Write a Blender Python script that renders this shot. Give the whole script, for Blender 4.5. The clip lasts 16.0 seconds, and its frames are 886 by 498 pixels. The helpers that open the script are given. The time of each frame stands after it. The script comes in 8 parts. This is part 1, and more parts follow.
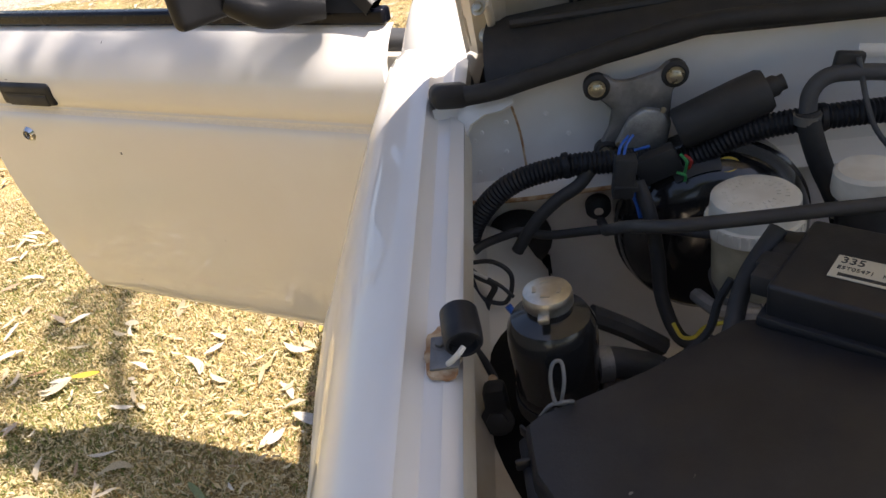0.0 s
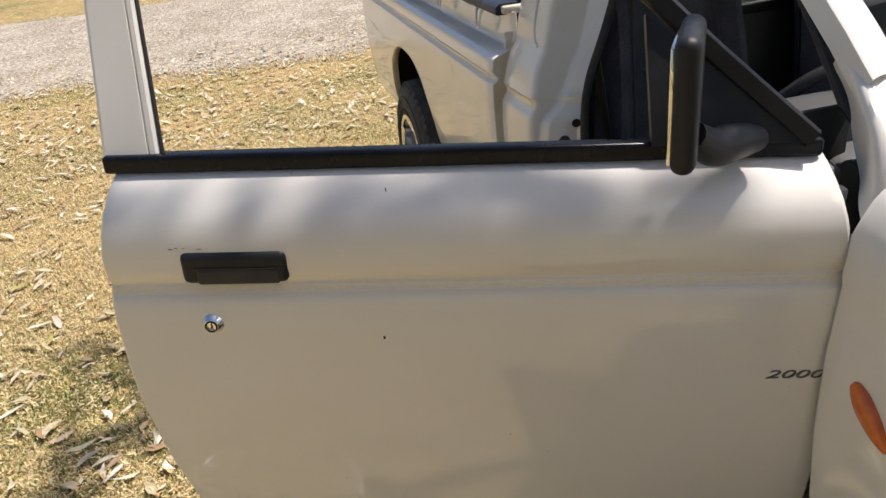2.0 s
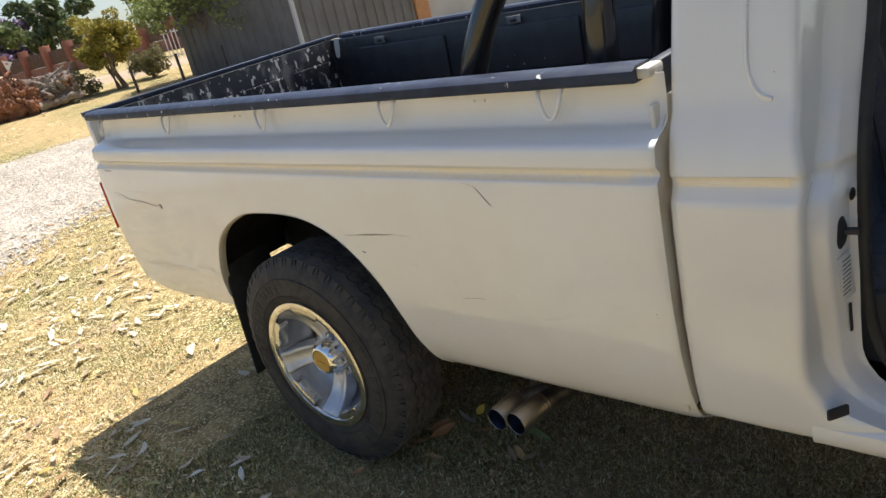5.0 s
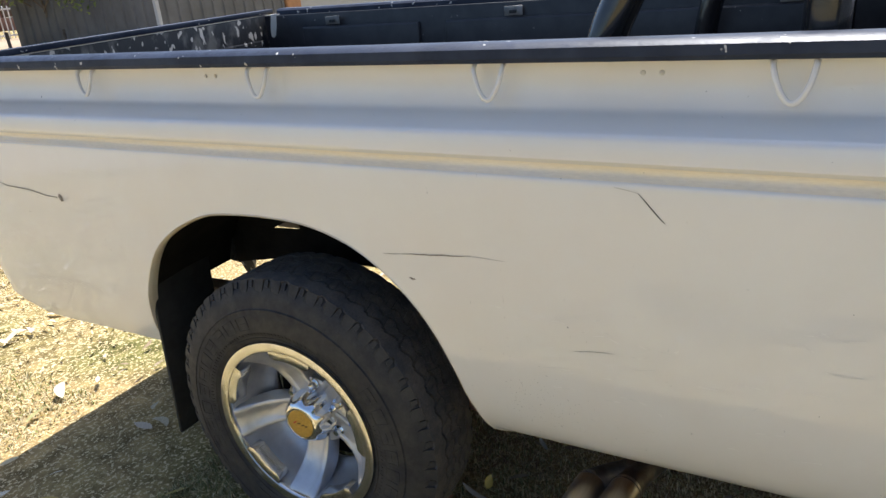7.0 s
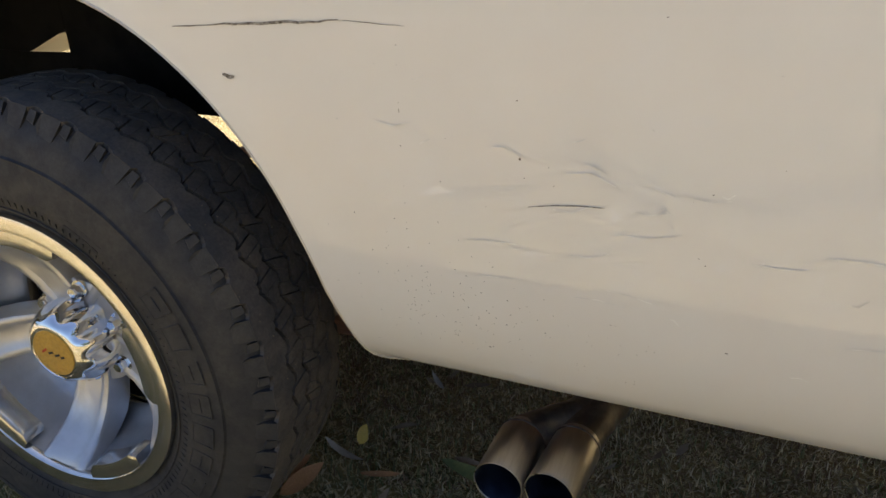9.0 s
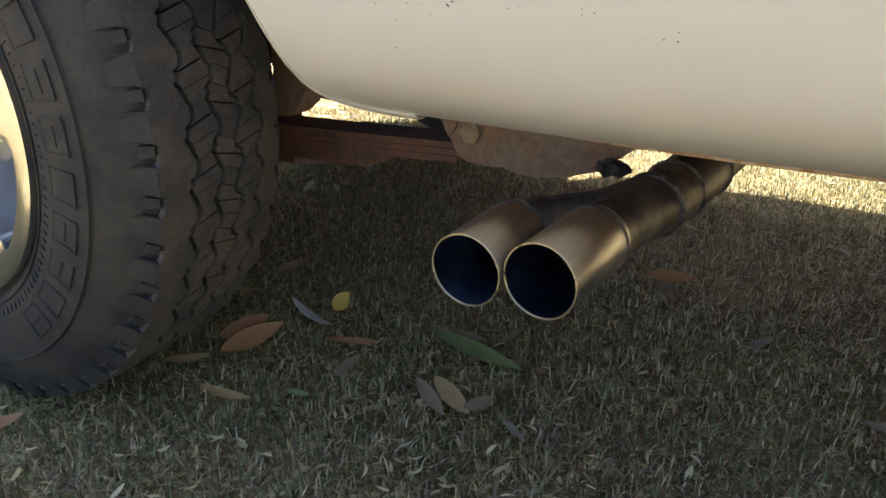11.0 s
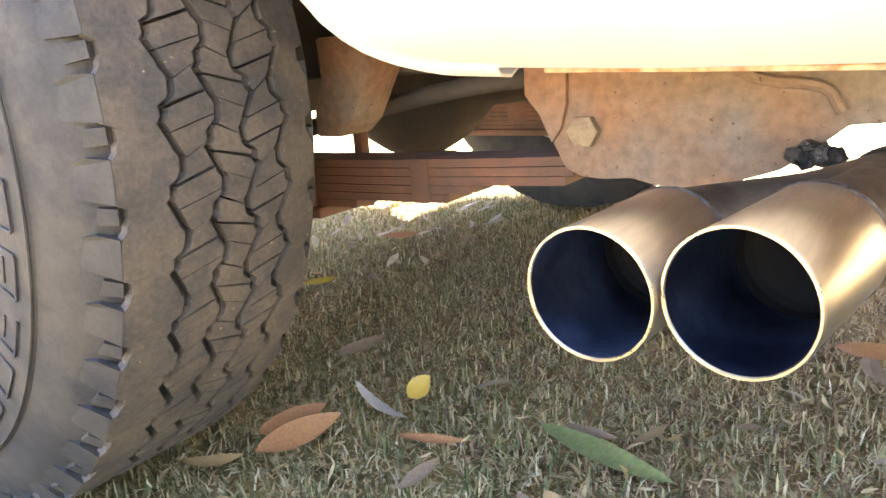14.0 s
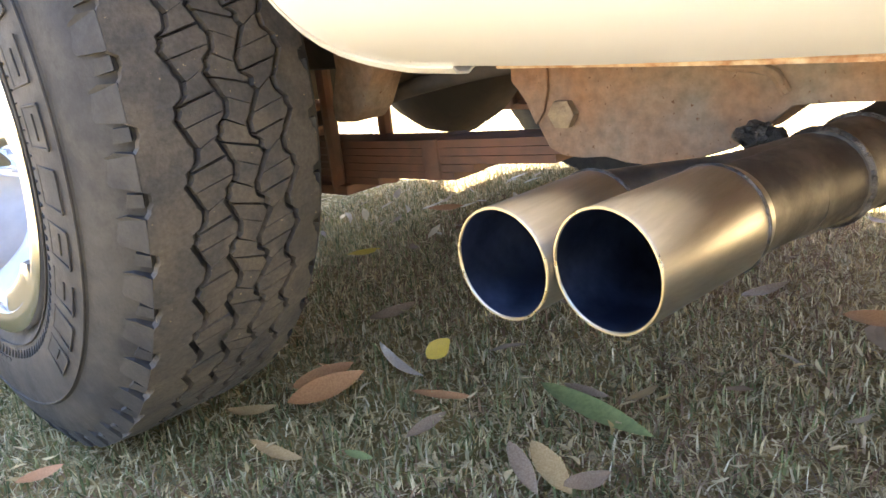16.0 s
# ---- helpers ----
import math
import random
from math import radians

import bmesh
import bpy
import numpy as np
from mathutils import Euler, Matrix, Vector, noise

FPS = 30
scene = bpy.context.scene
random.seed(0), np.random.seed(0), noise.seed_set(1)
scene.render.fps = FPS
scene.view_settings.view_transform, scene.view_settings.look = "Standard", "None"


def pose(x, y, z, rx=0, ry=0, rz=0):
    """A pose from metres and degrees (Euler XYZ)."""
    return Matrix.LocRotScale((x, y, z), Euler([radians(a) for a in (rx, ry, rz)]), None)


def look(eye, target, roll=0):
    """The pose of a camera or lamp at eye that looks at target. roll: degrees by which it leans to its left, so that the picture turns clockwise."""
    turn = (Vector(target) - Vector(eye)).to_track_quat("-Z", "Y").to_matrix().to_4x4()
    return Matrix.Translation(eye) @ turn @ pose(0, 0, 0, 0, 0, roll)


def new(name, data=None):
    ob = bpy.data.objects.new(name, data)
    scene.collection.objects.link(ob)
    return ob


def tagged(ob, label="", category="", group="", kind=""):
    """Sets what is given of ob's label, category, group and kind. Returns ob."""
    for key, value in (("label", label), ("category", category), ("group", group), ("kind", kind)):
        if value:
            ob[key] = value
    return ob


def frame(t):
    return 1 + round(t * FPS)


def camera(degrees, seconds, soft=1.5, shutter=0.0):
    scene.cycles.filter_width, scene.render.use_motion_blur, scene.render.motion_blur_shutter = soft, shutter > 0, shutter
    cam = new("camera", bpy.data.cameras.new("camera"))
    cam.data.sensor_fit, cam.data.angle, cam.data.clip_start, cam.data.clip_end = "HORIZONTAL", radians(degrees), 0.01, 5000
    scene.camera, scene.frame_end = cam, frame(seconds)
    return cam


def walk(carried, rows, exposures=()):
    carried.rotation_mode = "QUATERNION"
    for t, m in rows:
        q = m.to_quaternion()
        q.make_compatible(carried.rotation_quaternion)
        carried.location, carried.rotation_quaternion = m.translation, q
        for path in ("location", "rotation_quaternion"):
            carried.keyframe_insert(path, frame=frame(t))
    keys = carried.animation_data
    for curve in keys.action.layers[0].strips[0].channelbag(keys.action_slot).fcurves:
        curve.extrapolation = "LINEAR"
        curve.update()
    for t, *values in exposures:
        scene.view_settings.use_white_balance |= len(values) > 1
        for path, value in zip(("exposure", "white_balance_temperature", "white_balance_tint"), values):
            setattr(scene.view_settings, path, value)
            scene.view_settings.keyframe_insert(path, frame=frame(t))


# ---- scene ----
cam = camera(64.0, 16.0)
PATH = [
    (0, (0.383, 1.233, 1.432), (0.0, 2.894, 0.386), -12.3),
    (0.5, (0.206, 1.229, 1.466), (0.102, 2.84, 0.286), -8.0),
    (1, (-0.069, 1.205, 1.49), (0.141, 2.827, 0.34), -3.4),
    (1.5, (-0.344, 1.336, 1.469), (-0.029, 3.05, 0.488), -4.0),
    (2, (-0.62, 1.594, 1.531), (-0.25, 3.344, 0.638), -6.5),
    (2.5, (-0.909, 1.752, 1.55), (-0.437, 3.532, 0.768), -6.0),
    (3, (-1.048, 1.962, 1.501), (-0.386, 3.681, 0.721), -6.5),
    (3.5, (-1.15, 2.242, 1.513), (-0.471, 3.979, 0.788), -12.3),
    (4, (-1.203, 2.514, 1.48), (-0.21, 4.139, 0.868), -9.9),
    (4.5, (-1.259, 2.741, 1.482), (0.005, 4.12, 0.775), -10.4),
    (4.7, (-1.239, 2.851, 1.474), (0.048, 4.214, 0.776), -12.4),
    (6.8, (-1.073, 3.688, 1.339), (0.528, 4.676, 0.662), -6.2),
    (7, (-1.093, 3.762, 1.345), (0.514, 4.727, 0.649), -5.7),
    (7.5, (-1.087, 3.913, 1.29), (0.608, 4.703, 0.58), -3.0),
    (8, (-1.063, 4.024, 1.217), (0.734, 4.563, 0.524), 2.4),
    (8.5, (-0.833, 4.014, 1.103), (0.934, 4.533, 0.322), -0.5),
    (9, (-0.636, 4.014, 0.955), (1.058, 4.648, 0.1), -0.3),
    (9.5, (-0.556, 4.039, 0.778), (1.18, 4.627, -0.022), 1.6),
    (11.8, (-0.408, 3.929, 0.507), (1.146, 4.971, -0.2), -2.3),
    (12, (-0.399, 3.934, 0.499), (1.15, 5.026, -0.14), -3.3),
    (12.5, (-0.365, 4.004, 0.486), (1.097, 5.254, -0.062), -4.9),
    (13, (-0.287, 4.071, 0.381), (1.266, 5.261, -0.034), -6.4),
    (13.5, (-0.262, 4.097, 0.36), (1.299, 5.256, -0.109), -5.9),
    (14, (-0.241, 4.062, 0.384), (1.317, 5.201, -0.142), -4.2),
    (14.5, (-0.228, 4.04, 0.375), (1.323, 5.176, -0.176), -4.1),
    (15, (-0.233, 4.03, 0.38), (1.273, 5.211, -0.203), -4.3),
    (15.5, (-0.252, 3.98, 0.395), (1.165, 5.262, -0.197), -6.0),
    (16, (-0.245, 3.957, 0.4), (1.156, 5.257, -0.188), -6.5),
]
EXPOSURES = [(0, 0.9, 7000, 17), (1.5, 0.52, 6800, 16), (2.5, 0.0, 6600, 12), (3.5, 0.1, 6550, 11), (4.5, 0.5, 6450, 11), (7, 0.85, 6050, 11), (8.5, 0.95, 6150, 13), (9.5, 1.0, 6450, 16), (12, 2.05, 6000, 12), (12.5, 2.05, 6000, 12), (13, 2.2, 6500, 18), (13.5, 3.2, 6700, 20), (14, 4.2, 6700, 20), (14.5, 4.15, 6600, 17), (15, 4.1, 6500, 17), (15.5, 3.95, 6400, 18), (16, 3.5, 6400, 18)]
walk(cam, [(t, look(eye, target, roll)) for t, eye, target, roll in PATH], EXPOSURES)

# ---- world and sun ----
SUN_DIR = Vector((0.61, 0.045, 1.27)).normalized()
world = bpy.data.worlds.new("sky")
scene.world = world
world.use_nodes = True
wn = world.node_tree
sky = wn.nodes.new("ShaderNodeTexSky")
sky.sky_type = "NISHITA"
sky.sun_disc = False
sky.sun_elevation = math.asin(SUN_DIR.z)
sky.sun_rotation = math.atan2(SUN_DIR.x, SUN_DIR.y)
sky.dust_density = 1.6
wn.links.new(sky.outputs[0], wn.nodes["Background"].inputs[0])
wn.nodes["Background"].inputs[1].default_value = 0.10
sun = new("sun", bpy.data.lights.new("sun", "SUN"))
sun.data.energy, sun.data.angle, sun.data.color = 5.0, radians(0.55), (1.0, 0.955, 0.88)
sun.matrix_world = look(SUN_DIR * 40, (0, 0, 0))

# ---- materials ----
def surf(name, c1, c2=None, scale=6.0, rough=0.5, rough2=None, metal=0.0, bump=0.0, bscale=60.0, coat=0.0,
         speck=None, speck_scale=40.0, speck_at=0.72, blend=(0.4, 0.6), rand=0.0, fine=0.0, island=False, spec=0.5, stretch=None):
    """A two-scale procedural surface."""
    m = bpy.data.materials.new(name)
    m.use_nodes = True
    nt = m.node_tree
    n, l = nt.nodes, nt.links
    b = n["Principled BSDF"]
    b.inputs["Metallic"].default_value = metal
    b.inputs["Roughness"].default_value = rough
    b.inputs["Coat Weight"].default_value = coat
    b.inputs["Coat Roughness"].default_value = 0.06
    b.inputs["Specular IOR Level"].default_value = spec
    tc = n.new("ShaderNodeTexCoord")
    src = tc.outputs["Object"]
    if stretch:
        mp = n.new("ShaderNodeMapping")
        mp.inputs["Scale"].default_value = stretch
        l.new(src, mp.inputs["Vector"])
        src = mp.outputs["Vector"]

    def noise_tex(sc, detail=6.0, rgh=0.6):
        t = n.new("ShaderNodeTexNoise")
        t.inputs["Scale"].default_value = sc
        t.inputs["Detail"].default_value = detail
        t.inputs["Roughness"].default_value = rgh
        l.new(src, t.inputs["Vector"])
        return t.outputs[0]

    def ramp(sock, a, bb):
        r = n.new("ShaderNodeMapRange")
        r.inputs["From Min"].default_value, r.inputs["From Max"].default_value = a, bb
        l.new(sock, r.inputs["Value"])
        return r.outputs[0]

    def mix(fac, a, bcol):
        x = n.new("ShaderNodeMix")
        x.data_type = "RGBA"
        if hasattr(fac, "is_linked"):
            l.new(fac, x.inputs[0])
        else:
            x.inputs[0].default_value = fac
        for i, v in ((6, a), (7, bcol)):
            if hasattr(v, "is_linked"):
                l.new(v, x.inputs[i])
            else:
                x.inputs[i].default_value = (*v, 1)
        return x.outputs[2]

    c2 = c2 or tuple(v * 0.8 for v in c1)
    big = noise_tex(scale)
    col = mix(ramp(big, *blend), c1, c2)
    if fine:
        f = noise_tex(scale * 14, 3.0)
        hs = n.new("ShaderNodeHueSaturation")
        l.new(col, hs.inputs["Color"])
        mr = n.new("ShaderNodeMapRange")
        mr.inputs["From Min"].default_value, mr.inputs["From Max"].default_value = 0.3, 0.7
        mr.inputs["To Min"].default_value, mr.inputs["To Max"].default_value = 1 - fine, 1 + fine
        l.new(f, mr.inputs["Value"])
        l.new(mr.outputs[0], hs.inputs["Value"])
        col = hs.outputs[0]
    if rand:
        oi = n.new("ShaderNodeNewGeometry" if island else "ShaderNodeObjectInfo")
        hs = n.new("ShaderNodeHueSaturation")
        l.new(col, hs.inputs["Color"])
        mr = n.new("ShaderNodeMapRange")
        mr.inputs["To Min"].default_value, mr.inputs["To Max"].default_value = 1 - rand, 1 + rand
        l.new(oi.outputs["Random Per Island" if island else "Random"], mr.inputs["Value"])
        l.new(mr.outputs[0], hs.inputs["Value"])
        col = hs.outputs[0]
    if speck:
        s = noise_tex(speck_scale, 2.0)
        col = mix(ramp(s, speck_at, speck_at + 0.02), col, speck)
    l.new(col, b.inputs["Base Color"])
    if rough2 is not None:
        mr = n.new("ShaderNodeMapRange")
        mr.inputs["From Min"].default_value, mr.inputs["From Max"].default_value = 0.35, 0.65
        mr.inputs["To Min"].default_value, mr.inputs["To Max"].default_value = rough, rough2
        l.new(noise_tex(scale * 3), mr.inputs["Value"])
        l.new(mr.outputs[0], b.inputs["Roughness"])
    if bump:
        bp = n.new("ShaderNodeBump")
        bp.inputs["Strength"].default_value = bump
        bp.inputs["Distance"].default_value = 0.01
        l.new(noise_tex(bscale, 4.0), bp.inputs["Height"])
        l.new(bp.outputs[0], b.inputs["Normal"])
    return m


def ramp_random(name, colours, rough=0.6, island=False, bump=0.0, translucent=0.0):
    """Colours picked piece by piece."""
    m = bpy.data.materials.new(name)
    m.use_nodes = True
    n, l = m.node_tree.nodes, m.node_tree.links
    b = n["Principled BSDF"]
    b.inputs["Roughness"].default_value = rough
    oi = n.new("ShaderNodeNewGeometry" if island else "ShaderNodeObjectInfo")
    cr = n.new("ShaderNodeValToRGB")
    while len(cr.color_ramp.elements) < len(colours):
        cr.color_ramp.elements.new(0.5)
    for i, c in enumerate(colours):
        cr.color_ramp.elements[i].position = i / max(1, len(colours) - 1)
        cr.color_ramp.elements[i].color = (*c, 1)
    l.new(oi.outputs["Random Per Island" if island else "Random"], cr.inputs[0])
    tc = n.new("ShaderNodeTexCoord")
    t = n.new("ShaderNodeTexNoise")
    t.inputs["Scale"].default_value = 30
    l.new(tc.outputs["Object"], t.inputs["Vector"])
    hs = n.new("ShaderNodeHueSaturation")
    mr = n.new("ShaderNodeMapRange")
    mr.inputs["From Min"].default_value, mr.inputs["From Max"].default_value = 0.3, 0.7
    mr.inputs["To Min"].default_value, mr.inputs["To Max"].default_value = 0.75, 1.2
    l.new(t.outputs[0], mr.inputs["Value"])
    l.new(mr.outputs[0], hs.inputs["Value"])
    l.new(cr.outputs[0], hs.inputs["Color"])
    l.new(hs.outputs[0], b.inputs["Base Color"])
    if translucent:
        tr = n.new("ShaderNodeBsdfTranslucent")
        mx = n.new("ShaderNodeMixShader")
        mx.inputs[0].default_value = translucent
        l.new(hs.outputs[0], tr.inputs[0])
        l.new(b.outputs[0], mx.inputs[1])
        l.new(tr.outputs[0], mx.inputs[2])
        l.new(mx.outputs[0], n["Material Output"].inputs[0])
    return m


PAINT = surf("aged_white_paint", (0.81, 0.79, 0.745), (0.785, 0.752, 0.695), 2.2, 0.45, 0.5, coat=1.0, bump=0.010, bscale=260, speck=(0.10, 0.085, 0.07), speck_scale=70, speck_at=0.775, spec=0.3)
PAINT.node_tree.nodes["Principled BSDF"].inputs["Coat Roughness"].default_value = 0.03
PAINT.node_tree.nodes["Principled BSDF"].inputs["Coat IOR"].default_value = 1.6
# Yellowish cream paints in the sunlit lawn's reflection along the body crease.
CREASEREFLECT = surf("painted_lawn_reflection", (0.88, 0.79, 0.62), (0.86, 0.79, 0.66), 9, 0.4, 0.5, stretch=(1, 0.5, 3), fine=0.05, coat=0.6)
PAINT_IN = surf("dusty_inner_paint", (0.70, 0.665, 0.58), (0.60, 0.52, 0.40), 5, 0.42, 0.55, bump=0.02, bscale=120)
BAYPAINT = surf("engine_bay_paint", (0.82, 0.81, 0.78), (0.76, 0.74, 0.70), 6, 0.38, 0.5, bump=0.015, bscale=90)
RUSTSTAIN = surf("rust_stain", (0.36, 0.18, 0.08), (0.62, 0.47, 0.30), 60, 0.8, bump=0.2, bscale=200)
BLACKTRIM = surf("black_plastic_trim", (0.011, 0.012, 0.015), (0.018, 0.019, 0.022), 9, 0.42, 0.52, bump=0.05, bscale=400, spec=0.32)
WAIST = surf("navy_black_waist_vinyl", (0.006, 0.007, 0.012), (0.010, 0.011, 0.016), 9, 0.22, 0.3, spec=0.22)
BLACKGLOSS = surf("gloss_black_steel", (0.012, 0.012, 0.013), (0.02, 0.02, 0.02), 9, 0.12, 0.22, coat=0.5)
BLACKMATT = surf("matt_black_plastic", (0.022, 0.022, 0.023), (0.033, 0.032, 0.031), 14, 0.55, 0.68, bump=0.08, bscale=300)
BOXPLASTIC = surf("dusty_black_plastic", (0.010, 0.010, 0.013), (0.020, 0.020, 0.022), 9, 0.38, 0.55, bump=0.05, bscale=350, speck=(0.2, 0.19, 0.17), speck_scale=60, speck_at=0.76)
RUBBER = surf("black_rubber", (0.016, 0.016, 0.016), (0.026, 0.025, 0.024), 12, 0.6, 0.75, bump=0.1, bscale=300)
TYRE = surf("dusty_tyre_rubber", (0.021, 0.021, 0.023), (0.040, 0.037, 0.033), 16, 0.62, 0.8, bump=0.12, bscale=380, fine=0.15)
TREAD = surf("worn_tyre_tread", (0.066, 0.062, 0.059), (0.115, 0.098, 0.080), 18, 0.75, 0.88, bump=0.15, bscale=300, fine=0.2, speck=(0.3, 0.24, 0.15), speck_scale=160, speck_at=0.73)
ALLOY = surf("silver_alloy", (0.60, 0.60, 0.61), (0.52, 0.52, 0.53), 20, 0.38, 0.46, metal=0.8, bump=0.02, bscale=400)
ALLOYLIP = surf("polished_alloy_lip", (0.80, 0.79, 0.76), (0.70, 0.69, 0.66), 30, 0.13, 0.2, metal=1.0)
CHROME = surf("chrome", (0.85, 0.85, 0.86), (0.8, 0.8, 0.81), 20, 0.04, 0.07, metal=1.0)
STEEL = surf("brushed_stainless", (0.52, 0.485, 0.44), (0.46, 0.425, 0.38), 16, 0.30, 0.42, metal=1.0, bump=0.03, bscale=500, stretch=(1, 12, 12))
# Inner wall of the tips: a darker, bluer metal than outside.
STEELIN = surf("dark_blue_pipe_inside", (0.13, 0.17, 0.28), (0.05, 0.065, 0.11), 12, 0.35, 0.5, metal=1.0)
PIPE = surf("heat_darkened_pipe", (0.13, 0.115, 0.10), (0.26, 0.23, 0.19), 22, 0.42, 0.6, metal=0.9, bump=0.08, bscale=150)
WELD = surf("weld_bead", (0.06, 0.055, 0.05), (0.22, 0.20, 0.18), 60, 0.4, metal=0.9, bump=0.6, bscale=250)
RUSTED = surf("dusty_rusted_steel", (0.31, 0.155, 0.075), (0.235, 0.20, 0.16), 7, 0.8, 0.95, bump=0.2, bscale=170, fine=0.22, blend=(0.36, 0.66), speck=(0.15, 0.08, 0.045), speck_scale=190, speck_at=0.70)
DUSTYBOLT = surf("dusty_plated_bolt", (0.42, 0.31, 0.18), (0.30, 0.21, 0.13), 60, 0.6, 0.75, metal=0.2, bump=0.3, bscale=300)
# Recess shade set in the colour: near black despite light off the lawn.
BLACKTUB = surf("near_black_recess", (0.007, 0.0068, 0.0065), (0.015, 0.0135, 0.012), 8, 0.9, 1.0, bump=0.15, bscale=90, spec=0.12)
UNDERBODY = surf("dirty_underbody", (0.065, 0.055, 0.047), (0.11, 0.085, 0.065), 8, 0.8, 0.9, bump=0.15, bscale=90)
SPRING = surf("rusty_spring_steel", (0.22, 0.105, 0.065), (0.14, 0.085, 0.06), 14, 0.8, bump=0.12, bscale=120)
LINER = surf("scraped_black_bed_paint", (0.016, 0.017, 0.020), (0.13, 0.125, 0.115), 16, 0.4, 0.6, bump=0.05, bscale=120, speck=(0.50, 0.47, 0.42), speck_scale=34, speck_at=0.60, stretch=(1.0, 1.0, 0.5), blend=(0.50, 0.66))
LINERCLEAN = surf("black_bed_paint", (0.020, 0.021, 0.025), (0.032, 0.032, 0.036), 10, 0.36, 0.5, bump=0.05, bscale=120, speck=(0.4, 0.38, 0.35), speck_scale=46, speck_at=0.74)
RAILPAINT = surf("worn_black_rail_paint", (0.020, 0.026, 0.045), (0.034, 0.042, 0.066), 10, 0.35, 0.5, bump=0.08, bscale=160, speck=(0.55, 0.53, 0.5), speck_scale=38, speck_at=0.70, spec=0.25)
AMBER = surf("amber_lens", (0.72, 0.15, 0.01), (0.62, 0.11, 0.01), 40, 0.12, coat=0.5, bump=0.15, bscale=260)
REDLENS = surf("red_lens", (0.5, 0.02, 0.01), None, 40, 0.12, coat=0.5)
SEAT = surf("dark_blue_seat_cloth", (0.060, 0.063, 0.084), (0.092, 0.095, 0.120), 9, 0.9, bump=0.3, bscale=600, fine=0.2)
GREYPLASTIC = surf("grey_interior_plastic", (0.05, 0.052, 0.056), (0.065, 0.066, 0.07), 10, 0.55, bump=0.1, bscale=300)
CAPWHITE = surf("aged_white_cap_plastic", (0.74, 0.71, 0.62), (0.64, 0.60, 0.50), 22, 0.42, 0.5, bump=0.05, bscale=260)
TANK = surf("yellowed_reservoir_plastic", (0.50, 0.46, 0.33), (0.36, 0.33, 0.23), 16, 0.4, bump=0.03, bscale=160)
GREYCAST = surf("grey_cast_alloy", (0.18, 0.175, 0.165), (0.27, 0.26, 0.25), 30, 0.5, 0.65, metal=0.6, bump=0.15, bscale=260)
CAPMETAL = surf("champagne_cap_metal", (0.62, 0.58, 0.50), (0.52, 0.48, 0.41), 60, 0.28, 0.38, metal=0.9, bump=0.05, bscale=400)
ZINC = surf("spangled_zinc_plate", (0.36, 0.37, 0.37), (0.27, 0.28, 0.28), 60, 0.42, 0.55, metal=0.7, bump=0.05, bscale=400, fine=0.2)
BRASSY = surf("plated_steel", (0.58, 0.54, 0.42), (0.46, 0.42, 0.33), 30, 0.25, 0.4, metal=1.0)
WIREBLUE = surf("blue_wire", (0.02, 0.13, 0.55), None, 20, 0.4)
WIREGREEN = surf("green_wire", (0.03, 0.28, 0.08), None, 20, 0.4)
WIREYELLOW = surf("yellow_wire", (0.62, 0.5, 0.06), None, 20, 0.4)
WIREWHITE = surf("white_wire", (0.62, 0.61, 0.56), None, 20, 0.4)
WIRERED = surf("red_wire", (0.42, 0.03, 0.02), None, 20, 0.4)
LABELPAPER = surf("cream_label", (0.60, 0.55, 0.42), (0.54, 0.49, 0.37), 30, 0.45)
WHITEPAPER = surf("white_label", (0.72, 0.71, 0.68), (0.64, 0.63, 0.6), 30, 0.5)
INK = surf("black_ink", (0.02, 0.02, 0.02), None, 20, 0.5)
GOLD = surf("gold_badge", (0.62, 0.42, 0.10), (0.52, 0.34, 0.08), 200, 0.3, metal=0.7, bump=0.2, bscale=900)
REDBADGE = surf("red_badge_paint", (0.55, 0.05, 0.02), None, 40, 0.35)
YELLOWBADGE = surf("yellow_badge_paint", (0.75, 0.5, 0.04), None, 40, 0.4)
GREYINK = surf("badge_letters", (0.085, 0.085, 0.085), (0.12, 0.12, 0.11), 60, 0.4)
MIRRORGLASS = surf("mirror_glass", (0.8, 0.8, 0.8), None, 20, 0.02, metal=1.0)
GRIME = surf("scuffed_scratch", (0.10, 0.08, 0.06), (0.42, 0.38, 0.32), 260, 0.8)
CHIPWHITE = surf("pale_scuff", (0.84, 0.82, 0.77), None, 40, 0.5)


def glass(name, tint=(0.72, 0.80, 0.77)):
    m = bpy.data.materials.new(name)
    m.use_nodes = True
    n, l = m.node_tree.nodes, m.node_tree.links
    clear = n.new("ShaderNodeBsdfTransparent")
    clear.inputs[0].default_value = (*tint, 1)
    gloss = n.new("ShaderNodeBsdfGlossy")
    gloss.inputs["Roughness"].default_value = 0.03
    mx = n.new("ShaderNodeMixShader")
    mx.inputs[0].default_value = 0.06
    l.new(clear.outputs[0], mx.inputs[1])
    l.new(gloss.outputs[0], mx.inputs[2])
    l.new(mx.outputs[0], n["Material Output"].inputs[0])
    return m


GLASS = glass("windscreen_glass")

# ---- mesh helpers ----
def finish(bm, name, mat, smooth=38):
    me = bpy.data.meshes.new(name)
    bmesh.ops.recalc_face_normals(bm, faces=bm.faces)
    bm.to_mesh(me)
    bm.free()
    for m in (mat if isinstance(mat, (list, tuple)) else [mat]):
        me.materials.append(m)
    if smooth:
        for p in me.polygons:
            p.use_smooth = True
        me.set_sharp_from_angle(angle=radians(smooth))
    return me


def place_under(ob, parent):
    ob.parent = parent
    ob.matrix_parent_inverse = parent.matrix_world.inverted()


BASE = {}


